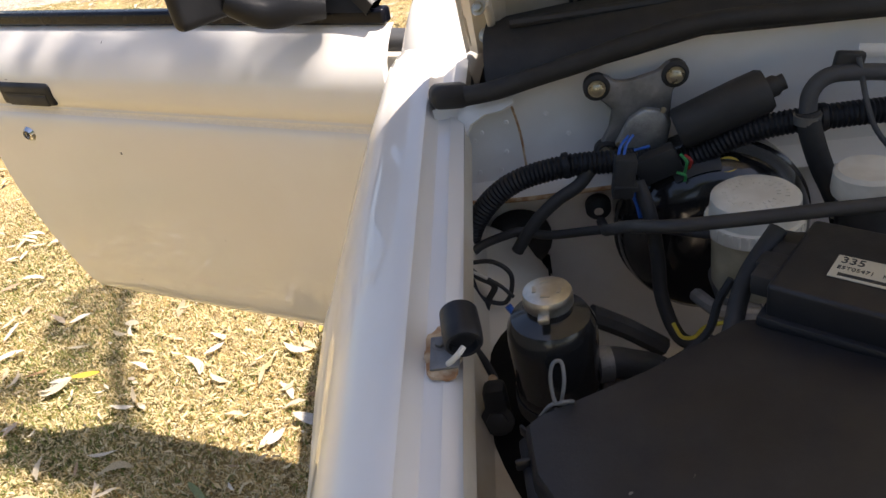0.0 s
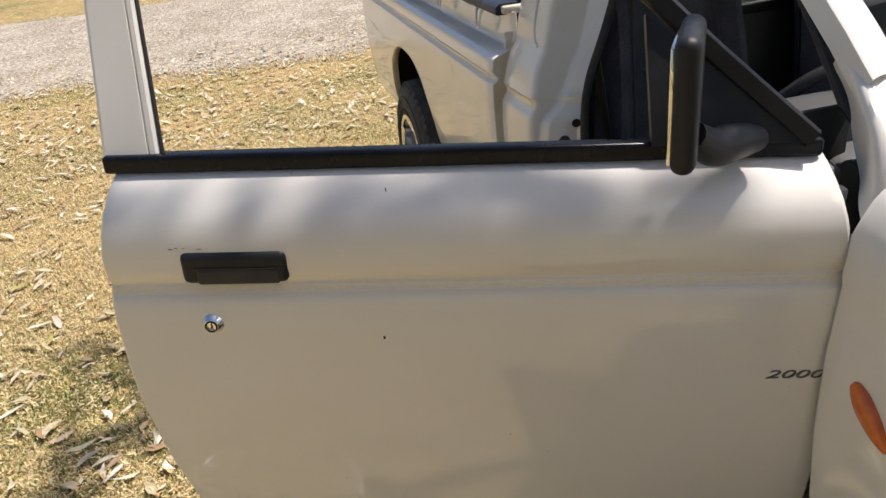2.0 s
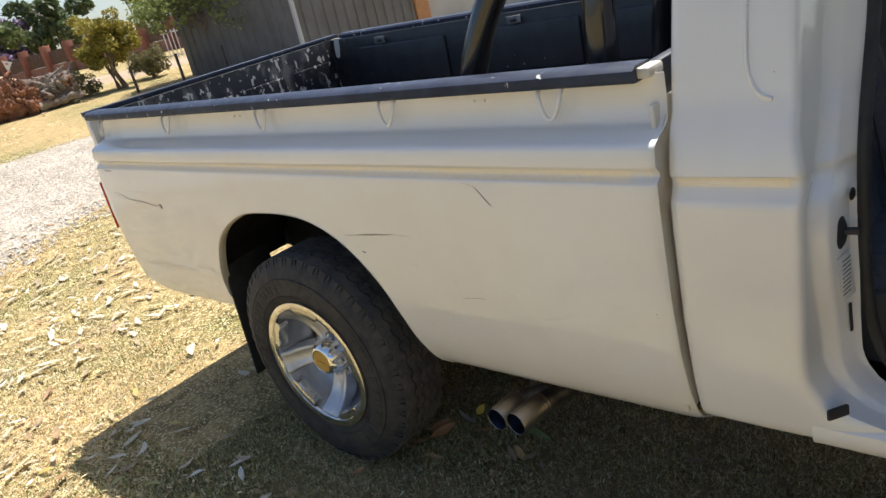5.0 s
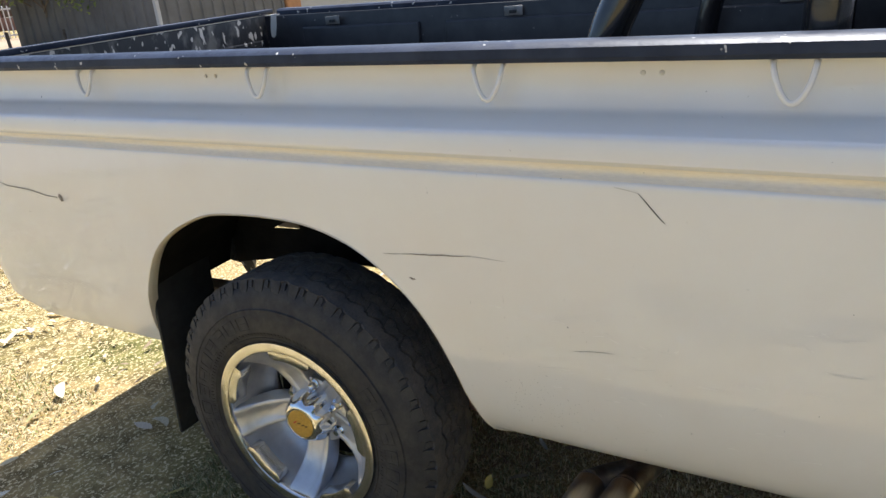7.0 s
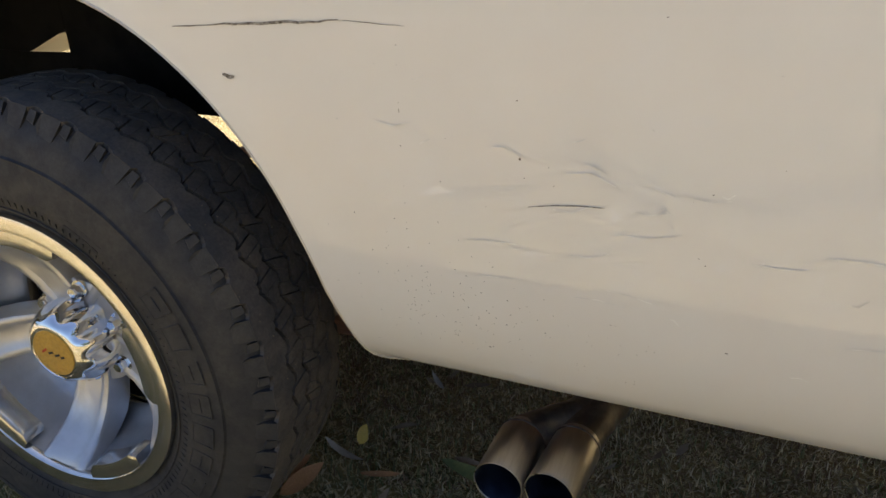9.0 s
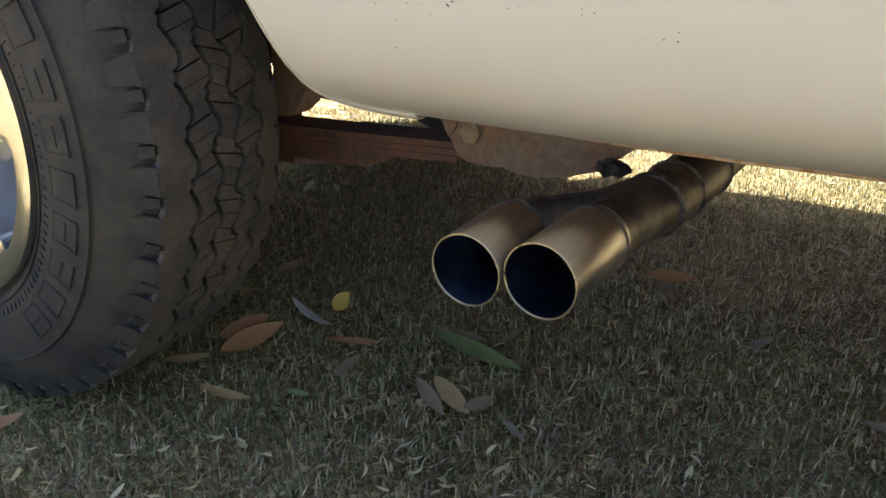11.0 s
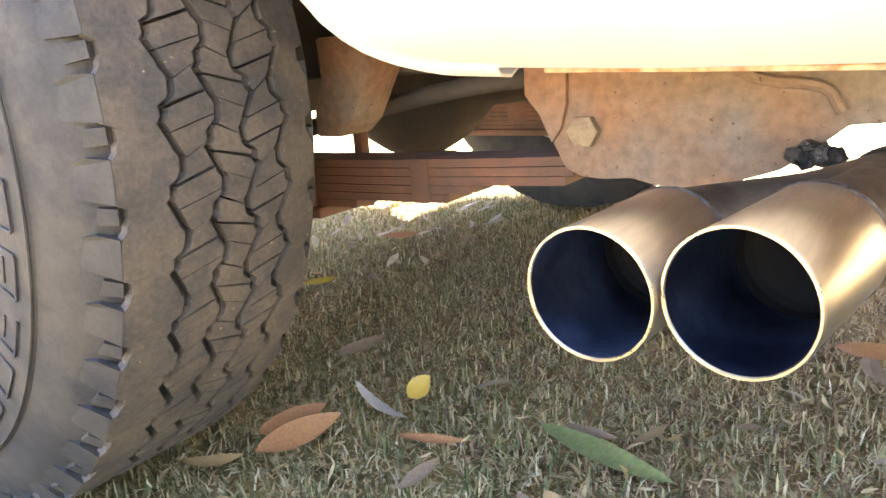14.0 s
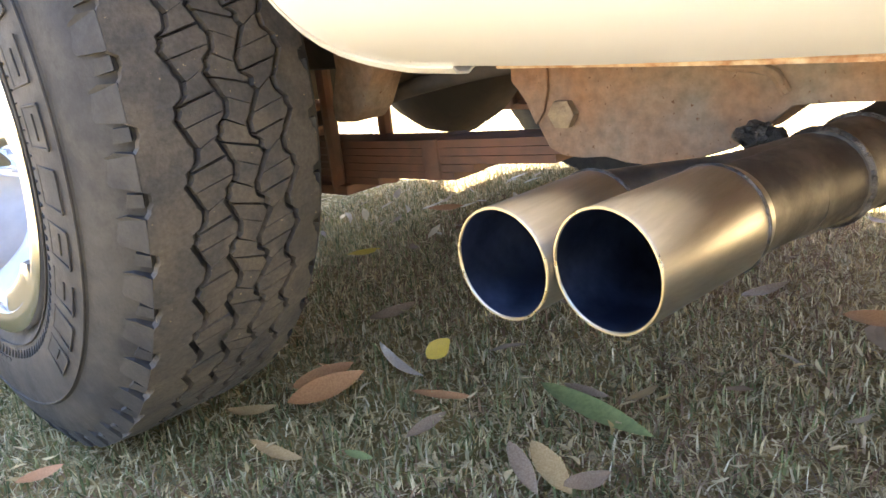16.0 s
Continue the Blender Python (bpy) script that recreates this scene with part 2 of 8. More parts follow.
def thing(name, at, label, category, group="", kind=""):
    ob = new(name)
    ob.empty_display_size = 0.1
    ob.location = at
    ob.matrix_world = Matrix.Translation(at)
    BASE[ob.name] = Matrix.Translation(at)
    return tagged(ob, label, category, group, kind)


def part(name, bm, mat, parent, label="", smooth=38):
    me = finish(bm, name, mat, smooth)
    ob = new(name, me)
    ob.parent = parent
    ob.matrix_parent_inverse = BASE[parent.name].inverted()
    BASE[ob.name] = Matrix.Identity(4)
    return tagged(ob, label)


def solo(name, bm, mat, label, category, group="", kind="", smooth=38):
    ob = new(name, finish(bm, name, mat, smooth))
    BASE[ob.name] = Matrix.Identity(4)
    return tagged(ob, label, category, group, kind)


def sheet(rows, bm=None, close=False):
    """A grid of points as one skin."""
    bm = bm or bmesh.new()
    vs = [[bm.verts.new(p) for p in r] for r in rows]
    for a, b in zip(vs, vs[1:]):
        n = len(a)
        for i in range(n if close else n - 1):
            j = (i + 1) % n
            try:
                bm.faces.new((a[i], a[j], b[j], b[i]))
            except ValueError:
                pass
    return bm


def thicken(bm, t):
    bmesh.ops.recalc_face_normals(bm, faces=bm.faces)
    bmesh.ops.solidify(bm, geom=bm.faces[:], thickness=t)
    return bm


def box(size, m=None, bevel=0.004, bm=None, seg=2, taper=1.0):
    tmp = bmesh.new()
    bmesh.ops.create_cube(tmp, size=1.0)
    for v in tmp.verts:
        k = taper if v.co.z > 0 else 1.0
        v.co = Vector((v.co.x * size[0] * k, v.co.y * size[1] * k, v.co.z * size[2]))
    if bevel:
        bmesh.ops.bevel(tmp, geom=tmp.edges[:], offset=min(bevel, min(size) * 0.49), segments=seg, affect="EDGES", profile=0.5)
    if m is not None:
        bmesh.ops.transform(tmp, matrix=m, verts=tmp.verts[:])
    if bm is None:
        return tmp
    made = {v: bm.verts.new(v.co) for v in tmp.verts}
    for f in tmp.faces:
        bm.faces.new([made[v] for v in f.verts])
    tmp.free()
    return bm


def lathe(profile, m=None, seg=48, bm=None, closed=False):
    """Turns (radius, height) points round local z."""
    bm = bm or bmesh.new()
    rows = []
    for r, h in profile:
        ring = [Vector((r * math.cos(2 * math.pi * i / seg), r * math.sin(2 * math.pi * i / seg), h)) for i in range(seg)]
        if r < 1e-5:
            rows.append([bm.verts.new(m @ ring[0] if m is not None else ring[0])])
        else:
            rows.append([bm.verts.new(m @ p if m is not None else p) for p in ring])
    if closed:
        rows.append(rows[0])
    for a, b in zip(rows, rows[1:]):
        for i in range(seg):
            j = (i + 1) % seg
            if len(a) == 1 and len(b) > 1:
                bm.faces.new((a[0], b[j], b[i]))
            elif len(b) == 1 and len(a) > 1:
                bm.faces.new((a[i], a[j], b[0]))
            elif len(a) > 1:
                bm.faces.new((a[i], a[j], b[j], b[i]))
    return bm


def smooth_path(pts, k=6):
    """A Catmull-Rom line through points."""
    p = [Vector(q) for q in pts]
    p = [p[0] * 2 - p[1]] + p + [p[-1] * 2 - p[-2]]
    out = []
    for i in range(1, len(p) - 2):
        for s in range(k):
            t = s / k
            a, b, c, d = p[i - 1], p[i], p[i + 1], p[i + 2]
            out.append(0.5 * (2 * b + (c - a) * t + (2 * a - 5 * b + 4 * c - d) * t * t + (3 * b - a - 3 * c + d) * t ** 3))
    out.append(p[-2])
    return out


def tube(pts, r, seg=10, bm=None, k=6, ribs=0.0, pitch=0.008, caps=True):
    """A round hose along points; ribs corrugates it."""
    bm = bm or bmesh.new()
    line = smooth_path(pts, k) if k > 1 else [Vector(q) for q in pts]
    if ribs:
        dense, acc = [line[0]], 0.0
        step = pitch / 2
        for a, b in zip(line, line[1:]):
            d = (b - a).length
            while acc + step <= d:
                acc += step
                dense.append(a + (b - a) * (acc / d))
            acc -= d
        line = dense
    rows = []
    up = Vector((0, 0, 1))
    for i, p in enumerate(line):
        tan = (line[min(i + 1, len(line) - 1)] - line[max(i - 1, 0)]).normalized()
        side = tan.cross(up)
        if side.length < 0.05:
            side = tan.cross(Vector((1, 0, 0)))
        side.normalize()
        up = side.cross(tan).normalized()
        rr = (r(i / max(1, len(line) - 1)) if callable(r) else r) * (1 + (ribs if i % 2 else 0))
        rows.append([p + rr * (math.cos(2 * math.pi * j / seg) * side + math.sin(2 * math.pi * j / seg) * up) for j in range(seg)])
    sheet(rows, bm, True)
    if caps:
        bm.verts.ensure_lookup_table()
        n = len(bm.verts)
        bm.faces.new(bm.verts[n - seg:n])
        bm.faces.new(bm.verts[n - seg * len(rows):n - seg * (len(rows) - 1)])
    return bm


def lerp_table(x, xs, ys):
    return float(np.interp(x, xs, ys))


def facing(p, nrm, up=(0, 0, 1)):
    """A pose at p whose local z points along nrm."""
    z = Vector(nrm).normalized()
    x = Vector(up).cross(z)
    if x.length < 1e-4:
        x = Vector((1, 0, 0))
    x.normalize()
    y = z.cross(x)
    return Matrix.Translation(p) @ Matrix((x, y, z)).transposed().to_4x4()


def hexbolt(p, nrm, r, h, bm=None, washer=True):
    prof = [(0.0, h), (r * 0.8, h), (r, h * 0.85), (r, 0.0)]
    bm = lathe(prof, facing(p, nrm), 6, bm)
    if washer:
        lathe([(0, h * 0.2), (r * 1.45, h * 0.2), (r * 1.5, 0)], facing(p, nrm), 16, bm)
    return bm


def lettering(body, size, m, mat, parent, name="lettering", label="", depth=0.0006, shear=0.0, wide=1.0):
    cu = bpy.data.curves.new("text", "FONT")
    cu.body, cu.size, cu.extrude, cu.shear = body, size, depth, shear
    ob = bpy.data.objects.new("text", cu)
    scene.collection.objects.link(ob)
    me = bpy.data.meshes.new_from_object(ob.evaluated_get(bpy.context.evaluated_depsgraph_get()))
    bpy.data.objects.remove(ob)
    me.transform(m @ Matrix.Diagonal((wide, 1, 1, 1)))
    me.materials.clear()
    me.materials.append(mat)
    o = new(name, me)
    o.parent = parent
    o.matrix_parent_inverse = BASE[parent.name].inverted()
    BASE[o.name] = Matrix.Identity(4)
    return tagged(o, label)


# ---- ground ----
def ground_z(x, y):
    d = min(16.5, max(0.0, y - 7.5))
    z = 0.06 * d * d / (d + 2.5)
    return z + 0.65 * (1 - math.exp(-max(0.0, y - 24) / 14))


def bumps(x, y):
    return 0.012 * (noise.noise((x * 0.9, y * 0.9, 0.3)) + 0.5 * noise.noise((x * 2.7, y * 2.7, 4.1)))


def ground_at(x, y):
    return ground_z(x, y) + bumps(x, y) * 0.5 - 0.042

# ---- pickup truck: body ----
truck = thing("pickup_truck", (0.85, 3.4, 0.0), "white single-cab pickup truck with open driver door and raised bonnet", "pickup truck")
FAR = 1.64          # mirror line: x of the other flank


def other(x):
    return FAR - x


def rake(y, z):
    return 0.019 * (y - 3.86) * min(1.0, max(0.0, (z - 0.55) / 0.5))


BZ = (0.360, 0.366, 0.374, 0.385, 0.398, 0.412, 0.428, 0.445, 0.46, 0.50, 0.53, 0.62, 0.75, 0.90, 0.97, 1.000, 1.012, 1.016, 1.022, 1.026, 1.034, 1.044, 1.048, 1.052, 1.080, 1.0855, 1.089, 1.093, 1.112, 1.116, 1.122, 1.16, 1.21)
BX = (0.186, 0.176, 0.158, 0.136, 0.114, 0.096, 0.082, 0.071, 0.063, 0.046, 0.036, 0.018, 0.004, 0.0, 0.0, 0.001, 0.002, 0.004, 0.016, 0.0185, 0.0165, 0.006, 0.003, 0.003, 0.007, 0.009, 0.0125, 0.019, 0.068, 0.074, 0.078, 0.085, 0.084)
ARCH = smooth_path([(0, y, z) for y, z in ((4.30, 0.374), (4.350, 0.380), (4.385, 0.404), (4.405, 0.480), (4.442, 0.620), (4.488, 0.716), (4.547, 0.788), (4.636, 0.853), (4.745, 0.892), (4.865, 0.904), (5.0, 0.901), (5.085, 0.886), (5.19, 0.841), (5.272, 0.780), (5.348, 0.674), (5.388, 0.57), (5.40, 0.47))], 5)
ARCH_Y, ARCH_Z = [p.y for p in ARCH], [p.z for p in ARCH]


def bed_bottom(y):
    if y <= 4.30:
        return lerp_table(y, (3.6, 4.05, 4.20, 4.30), (0.366, 0.364, 0.368, 0.374))
    if y <= 5.40:
        return lerp_table(y, ARCH_Y, ARCH_Z)
    return lerp_table(y, (5.40, 5.95, 6.2, 6.36), (0.47, 0.48, 0.56, 0.70))


def bed_x(y, z):
    zz = z - rake(y, z)
    x = lerp_table(zz, BZ, BX)
    end = max(0.0, (y - 6.12) / 0.24)
    return x + 0.10 * end * end + (0.010 * max(0, (3.625 - y) / 0.025) ** 2 if y < 3.625 else 0)


def skin(ys, bottom, xf, levels, top, low_n=13):
    rows = []
    for y in ys:
        zb = bottom(y)
        base = 0.926
        zs = [zb + (base - zb) * (i / low_n) ** 1.7 for i in range(low_n)] + [l + rake(y, l) for l in levels]
        rows.append([(xf(y, z), y, z) for z in zs])
    return rows


ys = sorted(set([3.60, 3.605, 3.615, 3.64, 3.7, 3.8, 3.9, 4.0, 4.1, 4.2] + list(ARCH_Y) + [5.5, 5.6, 5.7, 5.8, 5.9, 6.0, 6.1, 6.16, 6.2, 6.25, 6.3, 6.34]))
LEVELS = (0.926, 0.945, 0.97, 0.99, 1.003, 1.011, 1.014, 1.017, 1.020, 1.023, 1.027, 1.034, 1.041, 1.045, 1.048, 1.053, 1.068, 1.080, 1.0845, 1.087, 1.0895, 1.0925, 1.098, 1.105, 1.1115, 1.1145, 1.118, 1.123, 1.145, 1.16, 1.21)


def bed_side(mirror):
    rows = skin(ys, bed_bottom, bed_x, LEVELS, 1.21)
    # the tail end leans forward towards the rail
    for r in rows:
        for i, (x, y, z) in enumerate(r):
            if y > 6.1:
                lean = lerp_table(z, (0.5, 0.9, 1.1, 1.25), (0.0, 0.0, 0.08, 0.145)) * (y - 6.1) / 0.24
                r[i] = (x, y - lean, z)
    if mirror:
        rows = [[(other(x), y, z) for x, y, z in r] for r in rows]
    return thicken(sheet(rows), 0.004)


bed = part("bed_side_panel", bed_side(False), PAINT, truck, "white bed side panel with scratches and painted crease reflection")
part("bed_side_panel", bed_side(True), PAINT, truck)
# Thin strip carrying the painted lawn reflection on the crease facet.
part("dust_line", sheet([[(bed_x(y, z + rake(y, z)) - 0.0008, y, z + rake(y, z)) for y in np.linspace(3.612, 6.1, 41)] for z in (1.0165, 1.0215, 1.0245, 1.0275, 1.033, 1.040)]), CREASEREFLECT, bed, "yellow line along the crease, painted lawn reflection")
# rolled lip of the wheel arch
lip = [[(bed_x(y, z) + dx, y, z + dz) for y, z in zip(ARCH_Y, ARCH_Z)] for dx, dz in ((-0.0005, 0.0), (0.004, -0.004), (0.016, -0.005), (0.03, 0.002))]
part("arch_lip", thicken(sheet(lip), 0.002), PAINT_IN, bed)
liner = []
for x in (0.0, 0.16, 0.26, 0.34):
    liner.append([(x or bed_x(y, z + 0.006) + 0.014, y + (-0.012 if y < 4.5 else (0.012 if y > 5.3 else 0.0)), z + (0.006 if x < 0.1 else 0.018)) for y, z in list(zip(ARCH_Y, ARCH_Z))[9:-6]])
part("wheel_tub", thicken(sheet(liner), 0.004), BLACKTUB, truck, "wheel housing coloured near black")
part("wheel_tub", thicken(sheet([[(other(x), y, z) for x, y, z in r] for r in liner]), 0.004), UNDERBODY, truck)
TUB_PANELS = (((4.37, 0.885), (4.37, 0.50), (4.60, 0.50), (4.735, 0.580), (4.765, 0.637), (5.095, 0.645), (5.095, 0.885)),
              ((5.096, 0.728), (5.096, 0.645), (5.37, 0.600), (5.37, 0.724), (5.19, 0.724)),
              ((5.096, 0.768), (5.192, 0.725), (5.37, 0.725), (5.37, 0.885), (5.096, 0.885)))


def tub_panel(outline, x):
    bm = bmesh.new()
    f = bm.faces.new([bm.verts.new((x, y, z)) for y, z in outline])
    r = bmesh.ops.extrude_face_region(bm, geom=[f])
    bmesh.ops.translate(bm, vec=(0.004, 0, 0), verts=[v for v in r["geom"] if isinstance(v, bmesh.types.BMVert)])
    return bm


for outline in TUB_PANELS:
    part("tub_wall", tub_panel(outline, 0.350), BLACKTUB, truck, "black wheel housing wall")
# mud flap behind the wheel
flap = box((0.210, 0.012, 0.60), pose(0.1425, 5.39, 0.47, 4, 0, 0), 0.005)
part("mud_flap", flap, RUBBER, truck, "black rubber mud flap")
part("mud_flap", box((0.22, 0.012, 0.42), pose(other(0.185), 5.40, 0.385, 7, 0, 0), 0.005), RUBBER, truck)
# top rails, tail end and inner walls of the bed
def rail(mirror):
    line = [(y, 1.212 + rake(y, 1.21)) for y in np.linspace(3.64, 6.19, 14)]
    rows = []
    for dx, dz in ((0.052, -0.012), (0.046, -0.004), (0.048, 0.012), (0.06, 0.02), (0.118, 0.02), (0.128, 0.012), (0.128, -0.012)):
        rows.append([((other(dx) if mirror else dx), y, z + dz) for y, z in line])
    bm = sheet(rows)
    bmesh.ops.contextual_create(bm, geom=[v for v in bm.verts if v.co.y < 3.641])
    bmesh.ops.contextual_create(bm, geom=[v for v in bm.verts if v.co.y > 6.189])
    return bm


part("bed_rail", rail(False), RAILPAINT, truck, "black bed rail with chipped paint")
part("bed_rail", rail(True), RAILPAINT, truck)
part("rail_end", box((0.066, 0.034, 0.022), pose(0.097, 3.632, 1.211), 0.006), PAINT_IN, truck, "bare pale rail end with rust")
z_tail = 1.212 + rake(6.15, 1.21)
tg = box((FAR - 0.17, 0.05, z_tail - 0.50), pose(FAR / 2, 6.33, (z_tail + 0.52) / 2), 0.01)
tailgate = part("tailgate", tg, [PAINT], truck, "white tailgate with scraped black inner face")
# inner face of the tailgate: scraped panels with pressed ribs
part("tailgate_liner", box((FAR - 0.26, 0.012, 0.535), pose(FAR / 2, 6.298, 0.985), 0.004), LINER, tailgate, "scraped black inner tailgate skin")
for i in range(4):
    cx = 0.32 + 0.335 * i
    part("pressed_panel", box((0.27, 0.014, 0.24), pose(cx, 6.288, 1.03), 0.012, seg=3), LINER, tailgate)
part("tailgate_top", box((FAR - 0.16, 0.07, 0.022), pose(FAR / 2, 6.325, z_tail + 0.01), 0.006), RAILPAINT, tailgate, "black tailgate top edge, chipped to bare metal")
for mx in (False, True):
    f = other if mx else (lambda v: v)
    part("bed_inner_wall", box((0.016, 2.64, 0.28), pose(f(0.135), 4.98, 1.0865, 1.05), 0.004), LINERCLEAN, truck, "black painted inner bed wall")
    for y0, y1 in ((3.66, 4.30), (5.44, 6.30)):
        part("bed_lower_wall", box((0.016, y1 - y0, 0.25), pose(f(0.137), (y0 + y1) / 2, 0.84), 0.004), LINERCLEAN, truck)
for k in range(3):
    part("inner_panel", box((0.02, 0.62, 0.20), pose(other(0.148), 4.15 + 0.74 * k, 1.06 + 0.013 * k, 1.05), 0.014, seg=3), LINERCLEAN, truck)
for k, y in enumerate((3.95, 4.9, 5.75)):
    lt = part("tie_plate", box((0.005, 0.075, 0.034), pose(other(0.155), y, 1.175 + rake(y, 1.2)), 0.002), GREYCAST, truck, "pale riveted steel tie plate on inner bed wall")
    part("slot", box((0.006, 0.03, 0.012), pose(other(0.159), y, 1.172 + rake(y, 1.2)), 0.001), INK, lt)
part("bed_floor", box((FAR - 0.74, 2.70, 0.03), pose(FAR / 2, 4.96, 0.80), 0.004), LINERCLEAN, truck, "black bed floor")
for mx in (False, True):
    f = other if mx else (lambda v: v)
    for y0, y1 in ((3.63, 4.33), (5.40, 6.30)):
        part("bed_floor_edge", box((0.24, y1 - y0, 0.03), pose(f(0.25), (y0 + y1) / 2, 0.80), 0.004), LINERCLEAN, truck)
for mx in (False, True):
    f = other if mx else (lambda v: v)
    cover = [[(f(x), y + k * (y - 4.87), z + dz) for y, z in list(zip(ARCH_Y, ARCH_Z))[9:-5]] for x, k, dz in ((0.13, 0.06, 0.035), (0.25, 0.06, 0.035), (0.36, 0.05, 0.03), (0.39, 0.02, 0.01), (0.40, -0.04, -0.06))]
    part("tub_cover", thicken(sheet(cover), 0.004), LINER, truck, "scraped wheel housing hump in bed")
part("headboard", box((FAR - 0.18, 0.03, 0.52), pose(FAR / 2, 3.64, 0.96), 0.006), LINERCLEAN, truck)
part("bed_front_skin", box((FAR - 0.12, 0.012, 0.70), pose(FAR / 2, 3.618, 0.80), 0.004), PAINT_IN, truck)

# rope hooks along the rail
def hook(y):
    z = 1.202 + rake(y, 1.21)
    w = 0.029
    pts = [(0.074, y - w, z), (0.058, y - w * 0.98, z - 0.012), (0.05, y - w * 0.75, z - 0.04), (0.048, y - w * 0.3, z - 0.061),
           (0.048, y + w * 0.15, z - 0.063), (0.05, y + w * 0.6, z - 0.045), (0.058, y + w * 0.95, z - 0.014), (0.074, y + w, z)]
    return tube(pts, 0.0046, 8, k=4)


for y in (3.838, 4.326, 4.871, 5.45, 6.03):
    part("rope_hook", hook(y), PAINT, truck, "white painted steel rope hook under rail")
for y in (4.03, 4.06, 5.02, 5.05):
    part("rivet", lathe([(0, 0.002), (0.0035, 0.0015), (0.0045, 0)], facing((bed_x(y, 1.17) - 0.0005, y, 1.178 + rake(y, 1.2)), (-1, 0, 0)), 10), PAINT_IN, truck)
# tail lamp wrapped round the corner
lampm = sheet([[(0.030 + 0.10 * t * t, 6.305 + 0.035 * t - 0.05 * max(0, (z - 0.95)) , z) for t in (0, 0.35, 0.7, 1.0)] for z in (0.77, 0.82, 0.87, 0.92, 0.96, 0.98)])
part("tail_lamp", thicken(lampm, 0.014), [REDLENS], truck, "red and amber tail lamp at bed corner")
part("bumper_bracket", box((0.12, 0.10, 0.05), pose(0.22, 6.05, 0.43), 0.01), UNDERBODY, truck)

# ---- roll bar ----
for k, (pts, r) in enumerate((([(0.235, 4.22, 0.74), (0.235, 4.19, 1.12), (0.24, 4.13, 1.30), (0.27, 4.03, 1.46), (0.36, 3.93, 1.58), (0.5, 3.9, 1.62), (1.14, 3.9, 1.62), (1.28, 3.93, 1.58), (1.37, 4.03, 1.46), (1.40, 4.13, 1.30), (1.405, 4.19, 1.12), (1.405, 4.22, 0.74)], 0.036),
                              ([(0.25, 3.815, 0.74), (0.25, 3.81, 1.2), (0.27, 3.80, 1.42), (0.36, 3.79, 1.56), (0.5, 3.78, 1.60), (1.14, 3.78, 1.60), (1.28, 3.79, 1.56), (1.37, 3.80, 1.42), (1.39, 3.81, 1.2), (1.39, 3.815, 0.74)], 0.036))):
    part("roll_bar", tube(pts, r, 20, k=8), BLACKGLOSS, truck, "glossy black tubular roll bar in load bed")

# ---- cab ----
CZ = (0.436, 0.452, 0.50, 0.55, 0.7, 0.9, 0.964, 0.980, 0.993, 1.004, 1.015, 1.035, 1.065, 1.10, 1.13, 1.2, 1.35, 1.48, 1.54)
CX = (0.088, 0.068, 0.056, 0.046, 0.030, 0.026, 0.030, 0.040, 0.046, 0.046, 0.038, 0.042, 0.05, 0.062, 0.08, 0.095, 0.135, 0.185, 0.235)


def cab_x(z):
    return lerp_table(z, CZ, CX)


cz = [0.436, 0.445, 0.46, 0.475, 0.5, 0.508, 0.52, 0.535, 0.555, 0.58, 0.6, 0.62, 0.66, 0.7, 0.8, 0.9, 0.95, 0.964, 0.972, 0.980, 0.987, 0.993, 1.004, 1.010, 1.015, 1.025, 1.035, 1.05, 1.065, 1.08, 1.10, 1.13, 1.16, 1.2, 1.28, 1.36, 1.42, 1.48, 1.52]


def jamb_wave(z):
    return lerp_table(z, (0.46, 0.55, 0.66, 0.74, 0.80, 0.88, 0.95, 0.99, 1.04, 1.2, 1.5), (0.0, 0.018, 0.022, 0.010, -0.014, -0.026, -0.020, 0.005, 0.034, 0.044, 0.04))


def cab_rear(mirror):
    rows = []
    for z in cz:
        x = cab_x(z)
        w = jamb_wave(z)
        e = lerp_table(z, (0.45, 0.6, 0.9, 1.02, 1.08, 1.3, 1.5), (0.004, 0.0, -0.008, -0.012, 0.0, 0.006, 0.012))
        r = [(x + 0.30, 3.60, z), (x + 0.10, 3.596, z), (x + 0.03, 3.594, z), (x + 0.010, 3.591, z), (x + 0.002, 3.584, z), (x, 3.572, z), (x - 0.001, 3.50, z), (x - 0.001, 3.43, z), (x, 3.379 + e, z), (x + 0.001, 3.370 + e, z),
             (x + 0.006, 3.364 + e, z), (x + 0.018, 3.360 + e, z), (x + 0.048 + w, 3.351, z), (x + 0.055 + w, 3.346, z), (x + 0.060 + w, 3.326, z), (x + 0.067 + w, 3.318, z), (x + 0.118, 3.305, z), (x + 0.127, 3.292, z)]
        low = min(1.0, max(0.0, (0.63 - z) / 0.125))
        turn = 0.13 * (1 - math.sqrt(1 - low * low))
        r = [(a, b - turn * (0 if i < 9 else 0.3 if i == 9 else 0.65 if i == 10 else 1.0), c) for i, (a, b, c) in enumerate(r)]
        if mirror:
            r = [(other(a), b, c) for a, b, c in r]
        rows.append(r)
    return sheet(rows)


cab = part("cab_corner", cab_rear(False), PAINT, truck, "white cab corner panel and door jamb", smooth=44)
part("cab_corner", cab_rear(True), PAINT, truck, smooth=26)
part("dust_line", sheet([[(cab_x(z) - 0.0018, y, z) for y in (3.374, 3.43, 3.50, 3.573)] for z in (0.9935, 0.998, 1.004, 1.0095, 1.0145)]), CREASEREFLECT, cab, "yellow line along the crease, painted lawn reflection")
